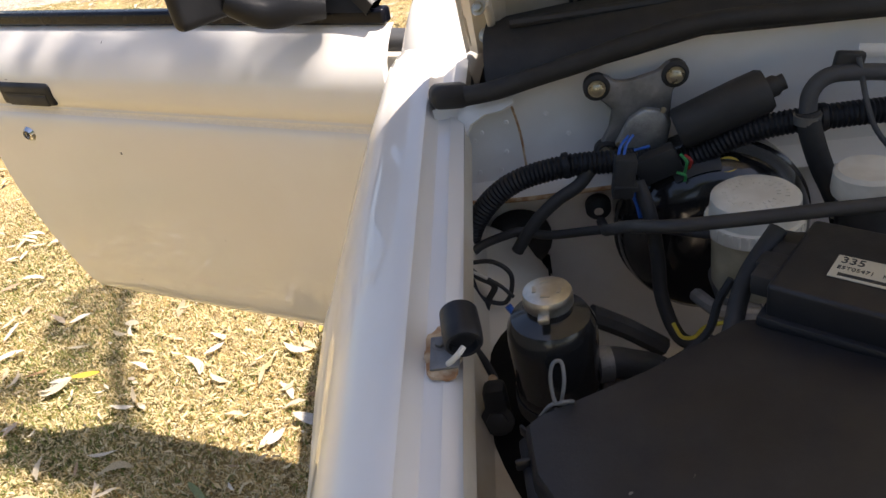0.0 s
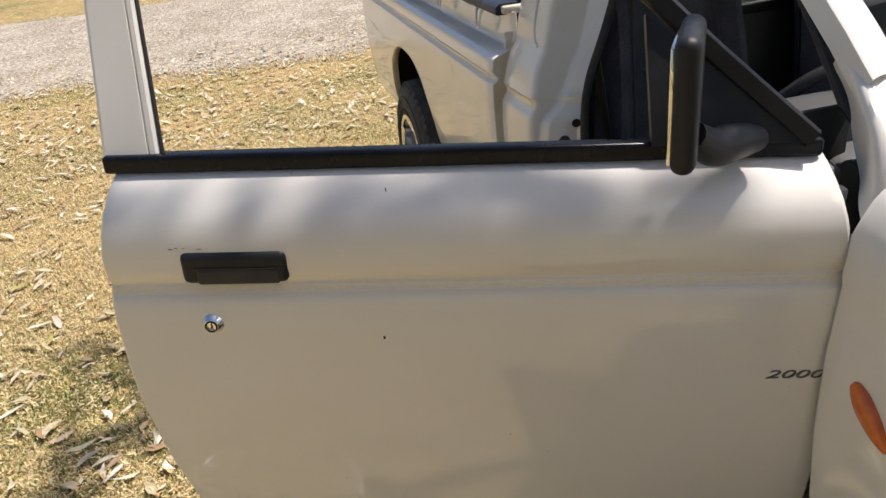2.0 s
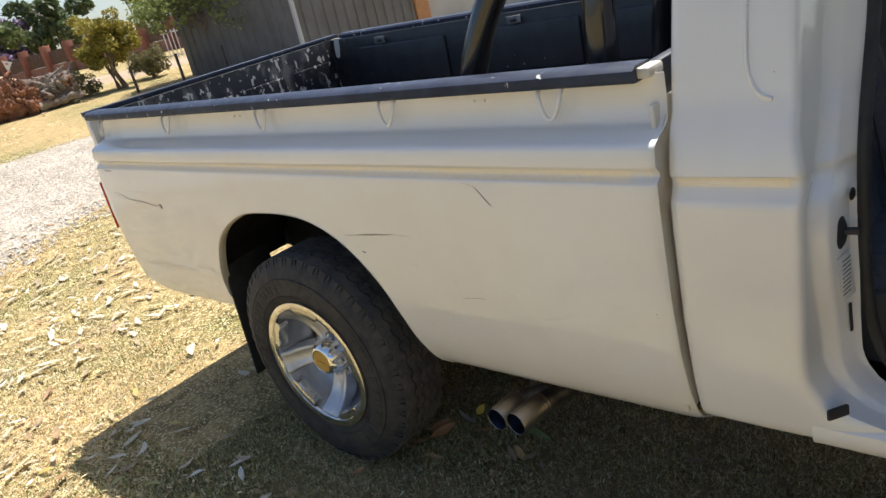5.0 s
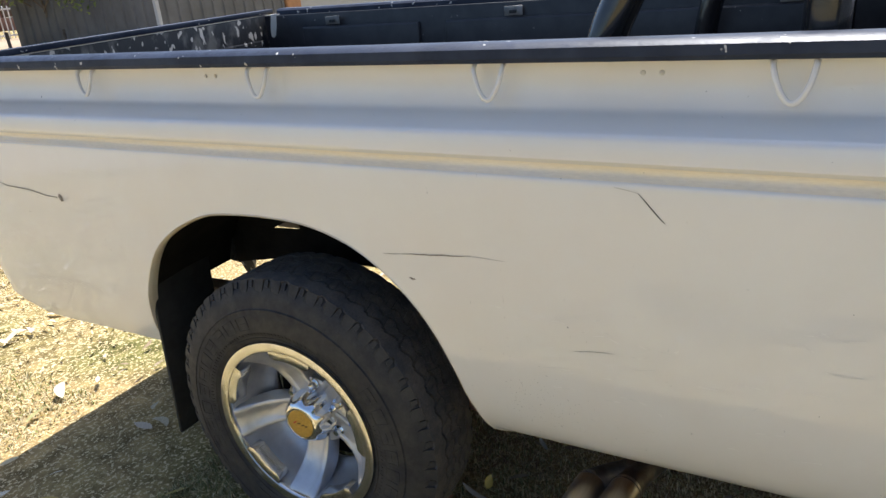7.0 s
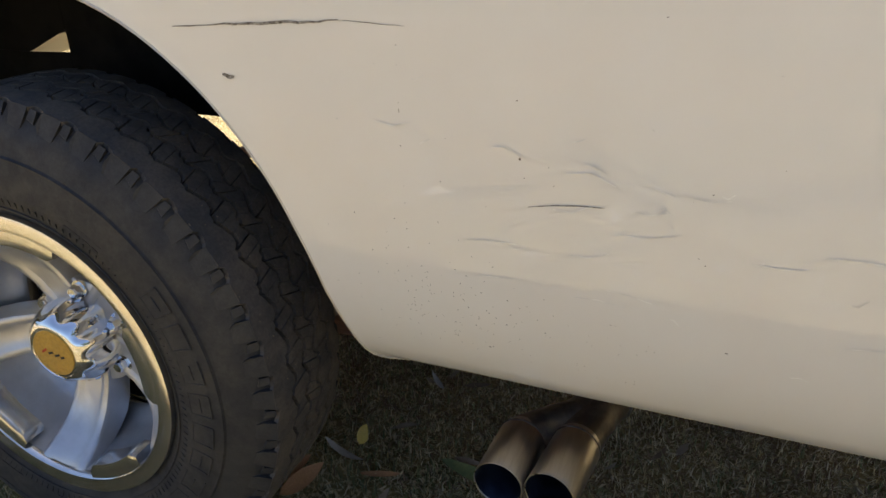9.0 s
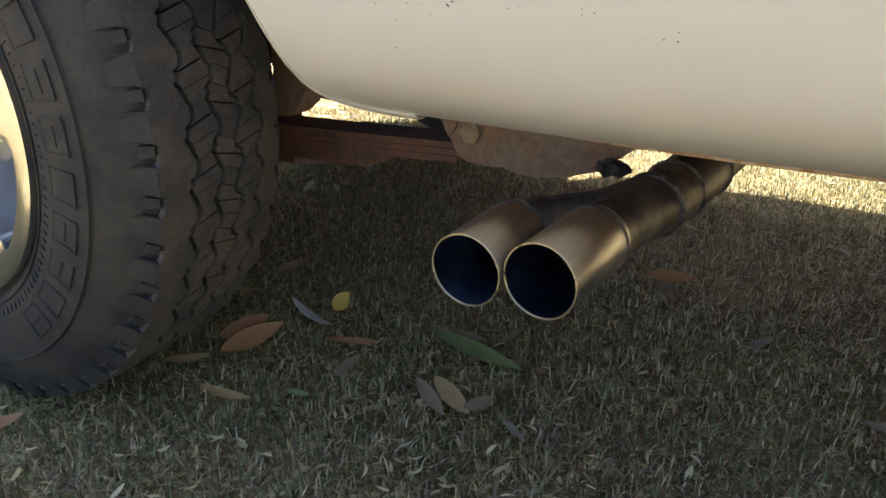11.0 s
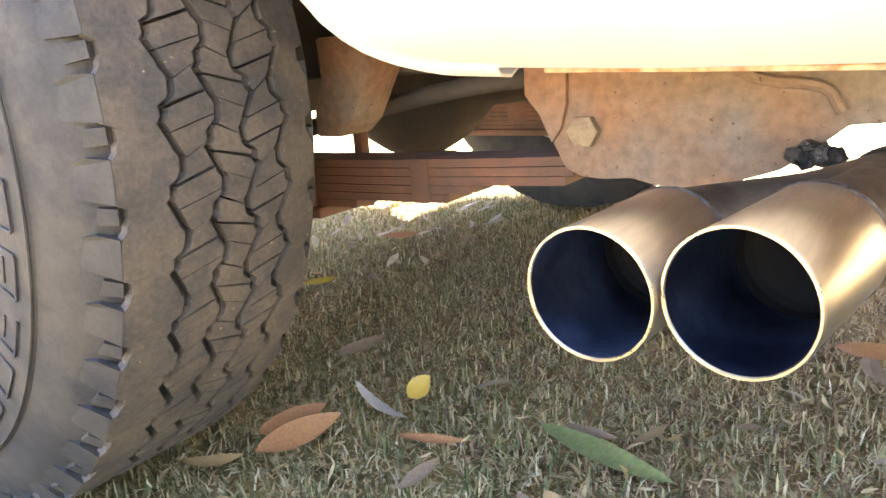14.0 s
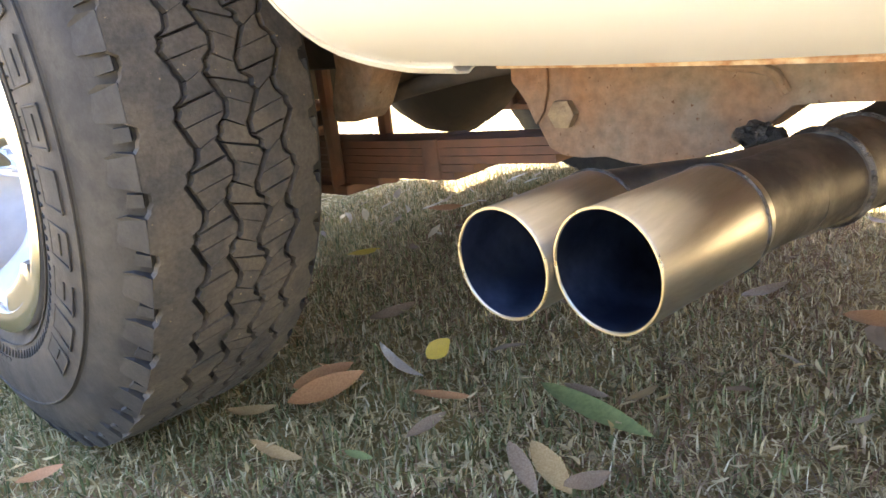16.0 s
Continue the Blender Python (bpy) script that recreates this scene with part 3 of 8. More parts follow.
# raised outline of the vent pressing
part("pressed_line", tube([(cab_x(z) - 0.001, y, z) for y, z in ((3.452, 1.50), (3.452, 1.3), (3.448, 1.2), (3.43, 1.155), (3.405, 1.142))], 0.0042, 8), PAINT, cab)


part("front_flange", sheet([[(bed_x(3.602, z) + 0.002, 3.6025, z), (bed_x(3.602, z) + 0.012, 3.6035, z), (cab_x(z) + 0.05, 3.6035, z)] for z in cz if 0.45 < z < 1.2]), PAINT_IN, bed, "dusty cream front edge of the bed")


def sill(mirror):
    prof = ((0.26, 0.420), (0.105, 0.424), (0.084, 0.431), (0.066, 0.444), (0.058, 0.466), (0.060, 0.486), (0.074, 0.497), (0.10, 0.503), (0.145, 0.509), (0.165, 0.507), (0.20, 0.498), (0.24, 0.495))
    rows = [[((other(x) if mirror else x) , y, z) for y in (2.42, 2.5, 2.8, 3.1, 3.25, 3.36)] for x, z in prof]
    return sheet(rows)


part("door_sill", sill(False), PAINT, truck, "white painted door sill")
part("door_sill", sill(True), PAINT, truck)
part("sill_mat", box((0.22, 0.88, 0.014), pose(0.275, 2.85, 0.505), 0.004), BLACKTRIM, truck, "black plastic sill trim")
part("sill_seam", tube([(0.074, 3.02, 0.47), (0.075, 3.022, 0.490), (0.09, 3.024, 0.501), (0.14, 3.024, 0.509)], 0.0014, 6), GRIME, truck)
# door opening weatherstrip
ws = [(0.178, 2.42, 0.52), (0.175, 3.12, 0.525), (0.172, 3.21, 0.55), (0.165, 3.265, 0.64), (0.160, 3.283, 0.8), (0.163, 3.284, 1.02), (0.222, 3.282, 1.2), (0.288, 3.272, 1.42), (0.315, 3.24, 1.49), (0.325, 3.1, 1.505)]
part("weatherstrip", tube(ws, 0.011, 10), RUBBER, truck, "black rubber door seal")
# striker, plug, rubber stop, tyre label on the jamb
st = part("striker_plate", lathe([(0, 0.010), (0.018, 0.009), (0.0225, 0.005), (0.024, 0.0)], facing((0.110, 3.318, 0.885), (-0.35, -1, 0)) @ Matrix.Diagonal((1, 1.5, 1, 1)), 20), BLACKMATT, truck, "black door striker")
part("striker_pin", box((0.014, 0.032, 0.012), pose(0.122, 3.30, 0.884, 0, 0, 12), 0.003), BLACKMATT, st)
part("hole_plug", lathe([(0, 0.001), (0.011, 0.001), (0.012, 0)], facing((0.141, 3.299, 0.948), (-0.2, -1, 0)), 20), INK, truck)
part("buffer_plug", box((0.046, 0.008, 0.024), pose(0.0575, 3.312, 0.533, 0, 0, -38), 0.0035), RUBBER, truck, "black rubber buffer in jamb")
lab = part("tyre_label", box((0.036, 0.0012, 0.095), pose(0.118, 3.306, 0.795, 0, -12, -20), 0.0003), WHITEPAPER, truck, "white printed label on door jamb")
for k in range(9):
    part("print_bar", box((0.024, 0.0004, 0.0022), pose(0.1185, 3.3052, 0.83 - 0.0085 * k, 0, -12, -20) , 0), INK, lab)
part("drain_slot", box((0.008, 0.003, 0.062), pose(0.137, 3.304, 0.70, 0, -4, -20), 0.0015), INK, truck)
# roof, pillars, glass
roof_rows = []
for x in np.linspace(0.235, FAR - 0.235, 13):
    c = 1 - ((x - FAR / 2) / (FAR / 2 - 0.235)) ** 2
    roof_rows.append([(x, y, 1.50 + 0.045 * c ** 0.6 + dz) for y, dz in ((2.83, -0.02), (2.9, 0.0), (3.1, 0.012), (3.3, 0.012), (3.5, 0.0), (3.56, -0.02))])
part("roof", thicken(sheet(roof_rows), 0.02), PAINT, truck, "white cab roof")


def beam(pts, w, d, ax):
    """A flat pillar along points; w across, d deep."""
    bm = bmesh.new()
    a = Vector(ax).normalized()
    rows = []
    for i, p in enumerate(pts):
        p = Vector(p)
        t = (Vector(pts[min(i + 1, len(pts) - 1)]) - Vector(pts[max(0, i - 1)])).normalized()
        n = t.cross(a).normalized()
        rr = []
        for s, q in ((-1, -0.7), (-0.7, -1), (0.7, -1), (1, -0.7), (1, 0.7), (0.7, 1), (-0.7, 1), (-1, 0.7)):
            rr.append(p + a * (w / 2 * s) + n * (d / 2 * q))
        rows.append(rr)
    return sheet(rows, bm, True)


for mx in (False, True):
    f = other if mx else (lambda v: v)
    part("windscreen_pillar", beam([(f(0.226), 2.43, 1.222), (f(0.234), 2.50, 1.277), (f(0.255), 2.68, 1.405), (f(0.27), 2.80, 1.48), (f(0.275), 2.86, 1.505)], 0.072, 0.05, (1 if not mx else -1, 0.25, 0)), PAINT, truck, "white windscreen pillar")
    flare = [[(0.105, 2.29, 1.06), (0.125, 2.275, 1.07), (0.155, 2.25, 1.10), (0.20, 2.235, 1.115), (0.245, 2.235, 1.10), (0.25, 2.25, 1.06)],
             [(0.125, 2.33, 1.09), (0.137, 2.308, 1.122), (0.170, 2.287, 1.146), (0.215, 2.275, 1.148), (0.257, 2.268, 1.134), (0.268, 2.28, 1.10)],
             [(0.16, 2.37, 1.11), (0.155, 2.35, 1.174), (0.19, 2.34, 1.184), (0.23, 2.325, 1.180), (0.277, 2.30, 1.163), (0.285, 2.32, 1.12)],
             [(0.18, 2.41, 1.14), (0.172, 2.39, 1.202), (0.20, 2.382, 1.210), (0.225, 2.37, 1.208), (0.248, 2.355, 1.192), (0.26, 2.37, 1.14)],
             [(0.20, 2.46, 1.20), (0.190, 2.44, 1.234), (0.21, 2.432, 1.242), (0.235, 2.425, 1.240), (0.258, 2.415, 1.226), (0.265, 2.43, 1.18)],
             [(0.205, 2.50, 1.24), (0.197, 2.48, 1.262), (0.215, 2.472, 1.272), (0.24, 2.465, 1.270), (0.262, 2.455, 1.256), (0.268, 2.47, 1.22)]]
    dense = [smooth_path(r, 4) for r in flare]
    dense = list(zip(*[smooth_path(c, 4) for c in zip(*dense)]))
    part("cowl_corner", sheet([[(f(p.x), p.y, p.z) for p in r] for r in dense]), PAINT, truck, "white flared corner below windscreen pillar")
    part("pillar_trim", box((0.10, 0.012, 0.30), pose(f(0.185), 2.485, 1.03), 0.004), RUBBER, truck)
    part("roof_rail", beam([(f(0.26), 2.84, 1.50), (f(0.25), 3.05, 1.515), (f(0.245), 3.3, 1.515), (f(0.24), 3.5, 1.50)], 0.06, 0.05, (1, 0, 0)), PAINT, truck)
ws_rows = [[(x, y - 0.05 * (1 - ((x - FAR / 2) / 0.62) ** 2), z) for x in np.linspace(0.20 + k, FAR - 0.20 - k, 9)] for y, z, k in ((2.40, 1.145, 0.0), (2.62, 1.32, 0.035), (2.86, 1.50, 0.07))]
screen = part("windscreen", sheet(ws_rows), GLASS, truck, "clear windscreen with stickers")
screen.visible_shadow = False
part("screen_seal", tube([ws_rows[2][0], ws_rows[1][0], ws_rows[0][0]] + ws_rows[0][1:-1] + [ws_rows[0][-1], ws_rows[1][-1], ws_rows[2][-1]], 0.010, 8, k=3), RUBBER, screen)
stick = part("sticker", lathe([(0, 0.001), (0.045, 0.001), (0.046, 0)], facing((0.46, 2.565, 1.335), (0, -0.64, 0.77)), 28), INK, screen, "round dark sticker with pale bars")
for k, w in enumerate((0.04, 0.06, 0.05)):
    part("print_bar", box((w, 0.006, 0.0006), facing((0.46, 2.5645, 1.337), (0, -0.64, 0.77)) @ pose(0, 0.018 - 0.018 * k, 0.001), 0), WHITEPAPER if k else REDBADGE, stick)
lic = part("licence_disc", box((0.09, 0.075, 0.0008), facing((0.40, 2.545, 1.318), (0, -0.64, 0.77)), 0.0002), WHITEPAPER, screen, "pale paper disc on windscreen")
for k in range(5):
    part("print_bar", box((0.05 - 0.006 * (k % 3), 0.004, 0.0006), facing((0.40, 2.5445, 1.3185), (0, -0.64, 0.77)) @ pose(0, 0.02 - 0.011 * k, 0.0008), 0), INK, lic)
rear_rows = [[(x, y, z) for x in (0.27, 0.5, FAR / 2, FAR - 0.5, FAR - 0.27)] for y, z in ((3.575, 1.12), (3.55, 1.46))]
rw = part("rear_window", sheet(rear_rows), GLASS, truck, "sliding rear window")
rw.visible_shadow = False
part("window_bar", box((FAR - 0.4, 0.02, 0.03), pose(FAR / 2, 3.565, 1.12), 0.004), BLACKTRIM, rw)
for x in (0.62, 1.02):
    part("window_bar", box((0.02, 0.02, 0.36), pose(x, 3.565, 1.29, -4), 0.004), BLACKTRIM, rw)
part("cab_back_wall", box((FAR - 0.3, 0.02, 0.65), pose(FAR / 2, 3.585, 0.79), 0.004), GREYPLASTIC, truck, "grey cab back wall")
part("cab_floor", box((FAR - 0.35, 1.25, 0.03), pose(FAR / 2, 2.95, 0.49), 0.004), BLACKMATT, truck, "dark cab floor mat")
part("tunnel", box((0.3, 1.2, 0.16), pose(FAR / 2, 2.85, 0.58), 0.04, seg=3), BLACKMATT, truck)
part("dashboard", box((FAR - 0.36, 0.36, 0.24), pose(FAR / 2, 2.58, 0.99, 6), 0.05, seg=4), GREYPLASTIC, truck, "dark grey dashboard")
part("kick_panel", box((0.03, 0.16, 0.62), pose(0.20, 2.36, 0.80), 0.01), BLACKMATT, truck)
part("front_jamb", box((0.02, 0.03, 0.56), pose(0.16, 2.315, 0.78), 0.004), PAINT_IN, truck)
stw = part("steering_wheel", lathe([(0.165 + 0.014 * math.cos(a), 0.014 * math.sin(a)) for a in np.linspace(0, 2 * math.pi, 11)], pose(0.46, 2.80, 1.02, -62), 36), BLACKTRIM, truck, "black steering wheel")
part("wheel_spokes", box((0.30, 0.05, 0.03), pose(0.46, 2.80, 1.02, -62), 0.012, seg=3), BLACKTRIM, stw)


def pad(rows, t):
    return thicken(sheet(rows), t)


def seat(x0, x1):
    s = part("seat", box((x1 - x0 - 0.06, 0.44, 0.14), pose((x0 + x1) / 2, 3.18, 0.58), 0.01), BLACKMATT, truck, "dark blue-grey cloth seat")
    xs = np.linspace(x0, x1, 25)
    w = (x1 - x0) / 2
    c = (x0 + x1) / 2

    def bol(x):
        a = abs(x - c) / w
        return 0.058 * math.sin(min(1.0, max(0.0, (a - 0.56) / 0.22)) * math.pi / 2) - 0.012 * math.exp(-((a - 0.55) / 0.035) ** 2) - 0.09 * max(0, (a - 0.82) / 0.18) ** 1.6
    rows = []
    for t in np.linspace(-0.2, 1, 10):
        y = 3.36 + 0.11 * t
        z = 0.78 + 0.52 * t
        k = 1 - 0.14 * t
        rows.append([(c + (x - c) * k, y - bol(x) - 0.02 * math.sin(max(0, t) * math.pi) + 0.05 * max(0, (t - 0.9) / 0.1), z) for x in xs])
    part("backrest", pad(rows, 0.11), SEAT, s)
    rows = [[(x, y, 0.715 + 0.05 * t + bol(x) * 0.7 - 0.06 * max(0, (t - 0.85) / 0.15)) for x in xs] for t, y in zip(np.linspace(0, 1, 7), np.linspace(3.42, 2.90, 7))]
    part("cushion", pad(rows, 0.10), SEAT, s)
    part("seam", tube([(c + w * 0.58, 3.335, 0.80), (c + w * 0.55, 3.37, 1.02), (c + w * 0.48, 3.425, 1.24)], 0.0035, 6), GREYPLASTIC, s)
    part("seam", tube([(c - w * 0.55, 3.372, 1.035), (c, 3.362, 1.05), (c + w * 0.55, 3.372, 1.035)], 0.003, 6), GREYPLASTIC, s)
    part("seam", tube([(c - w * 0.58, 3.335, 0.80), (c - w * 0.55, 3.37, 1.02), (c - w * 0.48, 3.425, 1.24)], 0.0035, 6), GREYPLASTIC, s)
    part("headrest", box((0.24, 0.07, 0.15), pose(c, 3.475, 1.365, -8), 0.03, seg=4), SEAT, s)
    for dx in (-0.06, 0.06):
        part("headrest_post", tube([(c + dx, 3.47, 1.26), (c + dx, 3.48, 1.34)], 0.006, 8), BLACKMATT, s)
    part("side_trim", box((0.03, 0.46, 0.16), pose(x0 - 0.005, 3.18, 0.635), 0.012, seg=3), GREYPLASTIC, s)
    lev = part("recline_lever", box((0.022, 0.12, 0.03), pose(x0 - 0.022, 3.16, 0.665, 14), 0.008, seg=3), BLACKTRIM, s)


seat(0.235, 0.735)
seat(0.905, 1.405)
part("belt_webbing", box((0.004, 0.045, 0.6), pose(0.225, 3.36, 1.12, -8, -6), 0.001), INK, truck, "black seat belt webbing")

# ---- front wing, bonnet, front end ----
FARCH = smooth_path([(0, y, z) for y, z in ((1.40, 0.47), (1.41, 0.56), (1.45, 0.68), (1.52, 0.79), (1.60, 0.855), (1.70, 0.895), (1.80, 0.905), (1.90, 0.888), (2.0, 0.832), (2.075, 0.74), (2.13, 0.60), (2.15, 0.52), (2.155, 0.47))], 5)
FA_Y, FA_Z = [p.y for p in FARCH], [p.z for p in FARCH]


def wing_bottom(y):
    if 1.40 <= y <= 2.155:
        return lerp_table(y, FA_Y, FA_Z)
    return 0.47


def wing_top(y):
    return lerp_table(y, (0.95, 1.2, 1.586, 1.96, 2.1, 2.2, 2.305), (0.985, 1.03, 1.071, 1.106, 1.118, 1.13, 1.145))


def gutter_x(y):
    return lerp_table(y, (0.95, 1.49, 2.07, 2.14, 2.305), (0.30, 0.249, 0.206, 0.202, 0.20))


def wing_profile(y):
    zt, xg = wing_top(y), gutter_x(y)
    xs = lerp_table(y, (0.95, 1.3, 1.6, 1.7, 1.8, 2.1, 2.305), (0.245, 0.185, 0.140, 0.120, 0.104, 0.083, 0.086))
    nar = lerp_table(y, (1.0, 1.6, 1.9), (0.80, 0.84, 1.0))
    zb = wing_bottom(y)
    top = [(xg + 0.047, zt - 0.045), (xg + 0.046, zt - 0.022), (xg + 0.040, zt - 0.0195), (xg + 0.030, zt - 0.0165), (xg + 0.027, zt - 0.0185), (xg + 0.014, zt - 0.019), (xg + 0.006, zt - 0.012), (xg + 0.001, zt - 0.001), (xg - 0.006, zt + 0.001), (xg - 0.025 * nar, zt - 0.004),
           (xg - 0.045 * nar, zt - 0.011), (xg - 0.065 * nar, zt - 0.022), (xg - 0.083 * nar, zt - 0.039), (xg - 0.097 * nar, zt - 0.062), ((xg - 0.105 * nar) * 0.6 + xs * 0.4, zt - 0.085), (xs + 0.004, 1.0 + (zt - 1.1) * 0.6), (xs + 0.001, 0.98 + (zt - 1.1) * 0.5)]
    zc = 0.965 + (zt - 1.1) * 0.4
    side = []
    for t in (0.0, 0.1, 0.22, 0.36, 0.5, 0.64, 0.78, 0.9, 1.0):
        z = zc + (zb - zc) * t
        flare = 0.012 * math.exp(-((z - zb) / 0.09) ** 2) if 1.38 <= y <= 2.16 else 0.0
        tuck = lerp_table(z, (0.46, 0.52, 0.62, 0.75, 0.88, 0.97), (0.03, 0.018, 0.006, -0.004, -0.004, 0.004))
        side.append((xs + tuck - flare, z))
    return top + side


wy = sorted(set([0.95, 1.0, 1.08, 1.16, 1.25, 1.33, 1.38, 2.17, 2.22, 2.27, 2.295, 2.305] + list(FA_Y)))


def wing(mirror):
    rows = []
    for y in wy:
        r = [(x, y, z) for x, z in wing_profile(y)]
        if y > 2.3:
            r = [(x + (0.006 if i > 8 else 0), yy, z) for i, (x, yy, z) in enumerate(r)]
        if mirror:
            r = [(other(a), b, c) for a, b, c in r]
        rows.append(r)
    return thicken(sheet(rows), 0.003)


fwing = part("front_wing", wing(False), PAINT, truck, "white front wing with rain gutter")
part("front_wing", wing(True), PAINT, truck)
wl = [[(wing_profile(y)[-1][0] + dx, y, z + dz) for y, z in zip(FA_Y, FA_Z)] for dx, dz in ((-0.0005, 0.001), (0.003, -0.004), (0.016, -0.005), (0.028, 0.002))]
part("arch_lip", thicken(sheet(wl), 0.002), PAINT_IN, fwing)
fl = [[(x, y, z + 0.015) for y, z in zip(FA_Y, FA_Z)] for x in (0.10, 0.2, 0.32)]
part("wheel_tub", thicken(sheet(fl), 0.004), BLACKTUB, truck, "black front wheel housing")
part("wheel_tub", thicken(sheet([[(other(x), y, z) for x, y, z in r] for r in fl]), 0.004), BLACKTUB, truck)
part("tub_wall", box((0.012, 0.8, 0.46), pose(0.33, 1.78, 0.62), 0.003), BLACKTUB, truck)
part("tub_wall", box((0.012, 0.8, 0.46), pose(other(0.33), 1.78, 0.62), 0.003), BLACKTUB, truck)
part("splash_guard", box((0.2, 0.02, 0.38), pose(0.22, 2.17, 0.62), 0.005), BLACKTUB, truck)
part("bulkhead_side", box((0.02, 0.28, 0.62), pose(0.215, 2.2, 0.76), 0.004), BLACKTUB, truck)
# amber side repeater
rep = []
for t in np.linspace(0, 2 * math.pi, 28, endpoint=False):
    a, b = 0.052 * math.cos(t), 0.0185 * math.sin(t) * (1 + 0.25 * math.cos(t))
    rep.append((a * 0.72 + b * 0.69, a * 0.69 - b * 0.72))
bm = bmesh.new()
c_lamp = Vector((0.081, 2.203, 0.829))
rows = []
for k, off in ((1.0, 0.004), (0.96, -0.005), (0.75, -0.010), (0.4, -0.012), (0.0, -0.0125)):
    rows.append([c_lamp + Vector((off, -q[0] * k * -1.0, q[1] * k * -1.0 * -1)) for q in rep])
sheet(rows, bm, True)
part("side_repeater", bm, AMBER, fwing, "amber side repeater lamp")
# bump stop on its rusted pad
rows = []
for k, h in ((1.0, -0.001), (0.96, 0.0008), (0.6, 0.0012), (0.02, 0.0013)):
    rows.append([pose(0.266, 1.664, wing_top(1.664) - 0.0150, 5, 0, 5) @ Vector((k * 0.0165 * (1 + 0.3 * noise.noise((math.cos(a) * 2, math.sin(a) * 2, 3.0))) * math.cos(a), k * 0.031 * (1 + 0.3 * noise.noise((math.cos(a) * 2, math.sin(a) * 2, 3.0))) * math.sin(a), h)) for a in np.linspace(0, 2 * math.pi, 36, endpoint=False)])
rb = part("rust_patch", sheet(rows, None, True), RUSTSTAIN, fwing, "rust-stained pad with flaking paint")
part("pad_plate", box((0.024, 0.036, 0.003), pose(0.268, 1.660, wing_top(1.66) - 0.0125, 5, 0, 5), 0.001), GREYCAST, rb, "bare grey metal pad")
part("bolt", hexbolt((0.264, 1.668, wing_top(1.668) - 0.0115), (0.05, -0.08, 1), 0.005, 0.004), GREYCAST, rb)
bs = part("bump_stop", lathe([(0, 0.0), (0.0135, 0.0), (0.0155, 0.002), (0.016, 0.024), (0.0155, 0.034), (0.014, 0.036), (0.0115, 0.036), (0.0105, 0.029), (0.0, 0.029)], facing((0.281, 1.680, 1.090), (0.20, -1, -0.16)) , 28), BLACKTRIM, fwing, "round black rubber bump stop")
part("stop_bracket", tube([(0.274, 1.640, 1.071), (0.278, 1.636, 1.077), (0.284, 1.636, 1.083), (0.288, 1.642, 1.085)], 0.0024, 8), CAPWHITE, bs)
# rubber block at the rear end of the gutter
part("gutter_block", box((0.052, 0.062, 0.03), pose(0.237, 2.090, wing_top(2.09) + 0.004, -14, 8, 12), 0.012, seg=4), RUBBER, fwing, "black foam rubber block at gutter end")

# bonnet, propped open
OPEN = radians(52)
HING = Vector((0, 2.235, 1.135))
bdir, bup = Vector((0, -math.cos(OPEN), math.sin(OPEN))), Vector((0, math.sin(OPEN), math.cos(OPEN)))


def bon(x, s, h):
    return Vector((x, 0, 0)) + HING + bdir * s + bup * h


def bonnet_skin():
    rows = []
    for s in (-0.012, -0.005, 0.01, 0.1, 0.25, 0.45, 0.65, 0.85, 1.05, 1.2, 1.27):
        xg = lerp_table(s, (-0.05, 0.0, 0.6, 1.27), (0.245, 0.245, 0.285, 0.37))
        r = []
        for t in np.linspace(-1, 1, 15):
            x = FAR / 2 + t * (FAR / 2 - xg)
            h = 0.075 * (1 - t * t) ** 0.7 - 0.018 * max(0, (abs(t) - 0.93) / 0.07) - 0.03 * max(0, (s - 1.1) / 0.17)
            r.append(bon(x, s, 0.02 + h))
        rows.append(r)
    return thicken(sheet(rows), 0.003)


bonnet = part("bonnet", bonnet_skin(), PAINT, truck, "raised white bonnet")
fr = []
for s in (-0.008, 0.01, 0.07, 0.09):
    fr.append([bon(x, s, -0.006 + 0.018 * (1 if s < 0.0 or s > 0.08 else 0) + 0.073 * max(0.0, 1 - ((x - FAR / 2) / 0.57) ** 2) ** 0.7) for x in np.linspace(0.255, FAR - 0.255, 21)])
part("bonnet_frame", thicken(sheet(fr), 0.003), PAINT_IN, bonnet, "cream dusty bonnet inner frame")
for mx in (False, True):
    f = other if mx else (lambda v: v)
    fr = [[bon(f(lerp_table(s, (-0.05, 0.0, 0.6, 1.27), (0.253, 0.253, 0.293, 0.378)) + dx), s, hh + 0.008) for s in np.linspace(-0.005, 1.22, 14)] for dx, hh in ((0.0, 0.004), (0.003, -0.008), (0.012, -0.014), (0.045, -0.006), (0.055, 0.012), (0.058, 0.03))]
    part("bonnet_frame", thicken(sheet(fr), 0.003), PAINT_IN, bonnet)
    hin = part("bonnet_hinge", box((0.012, 0.10, 0.04), pose(f(0.305), 2.20, 1.135, -28), 0.006), PAINT_IN, truck, "cream painted bonnet hinge with bolts")
    part("hinge_arm", box((0.010, 0.13, 0.03), pose(f(0.293), 2.20, 1.17, -50), 0.005), PAINT_IN, hin)
    for k in range(2):
        part("bolt", hexbolt((f(0.284), 2.18 - 0.035 * k, 1.165 + 0.045 * k), (-0.3 if not mx else 0.3, -0.6, 0.5), 0.007, 0.006), BRASSY, hin)
    part("hinge_post", box((0.03, 0.10, 0.006), pose(f(0.31), 2.15, 1.115), 0.002), PAINT_IN, hin)
    part("bolt", hexbolt((f(0.315), 2.125, 1.118), (0, -0.1, 1), 0.007, 0.007), BRASSY, hin)
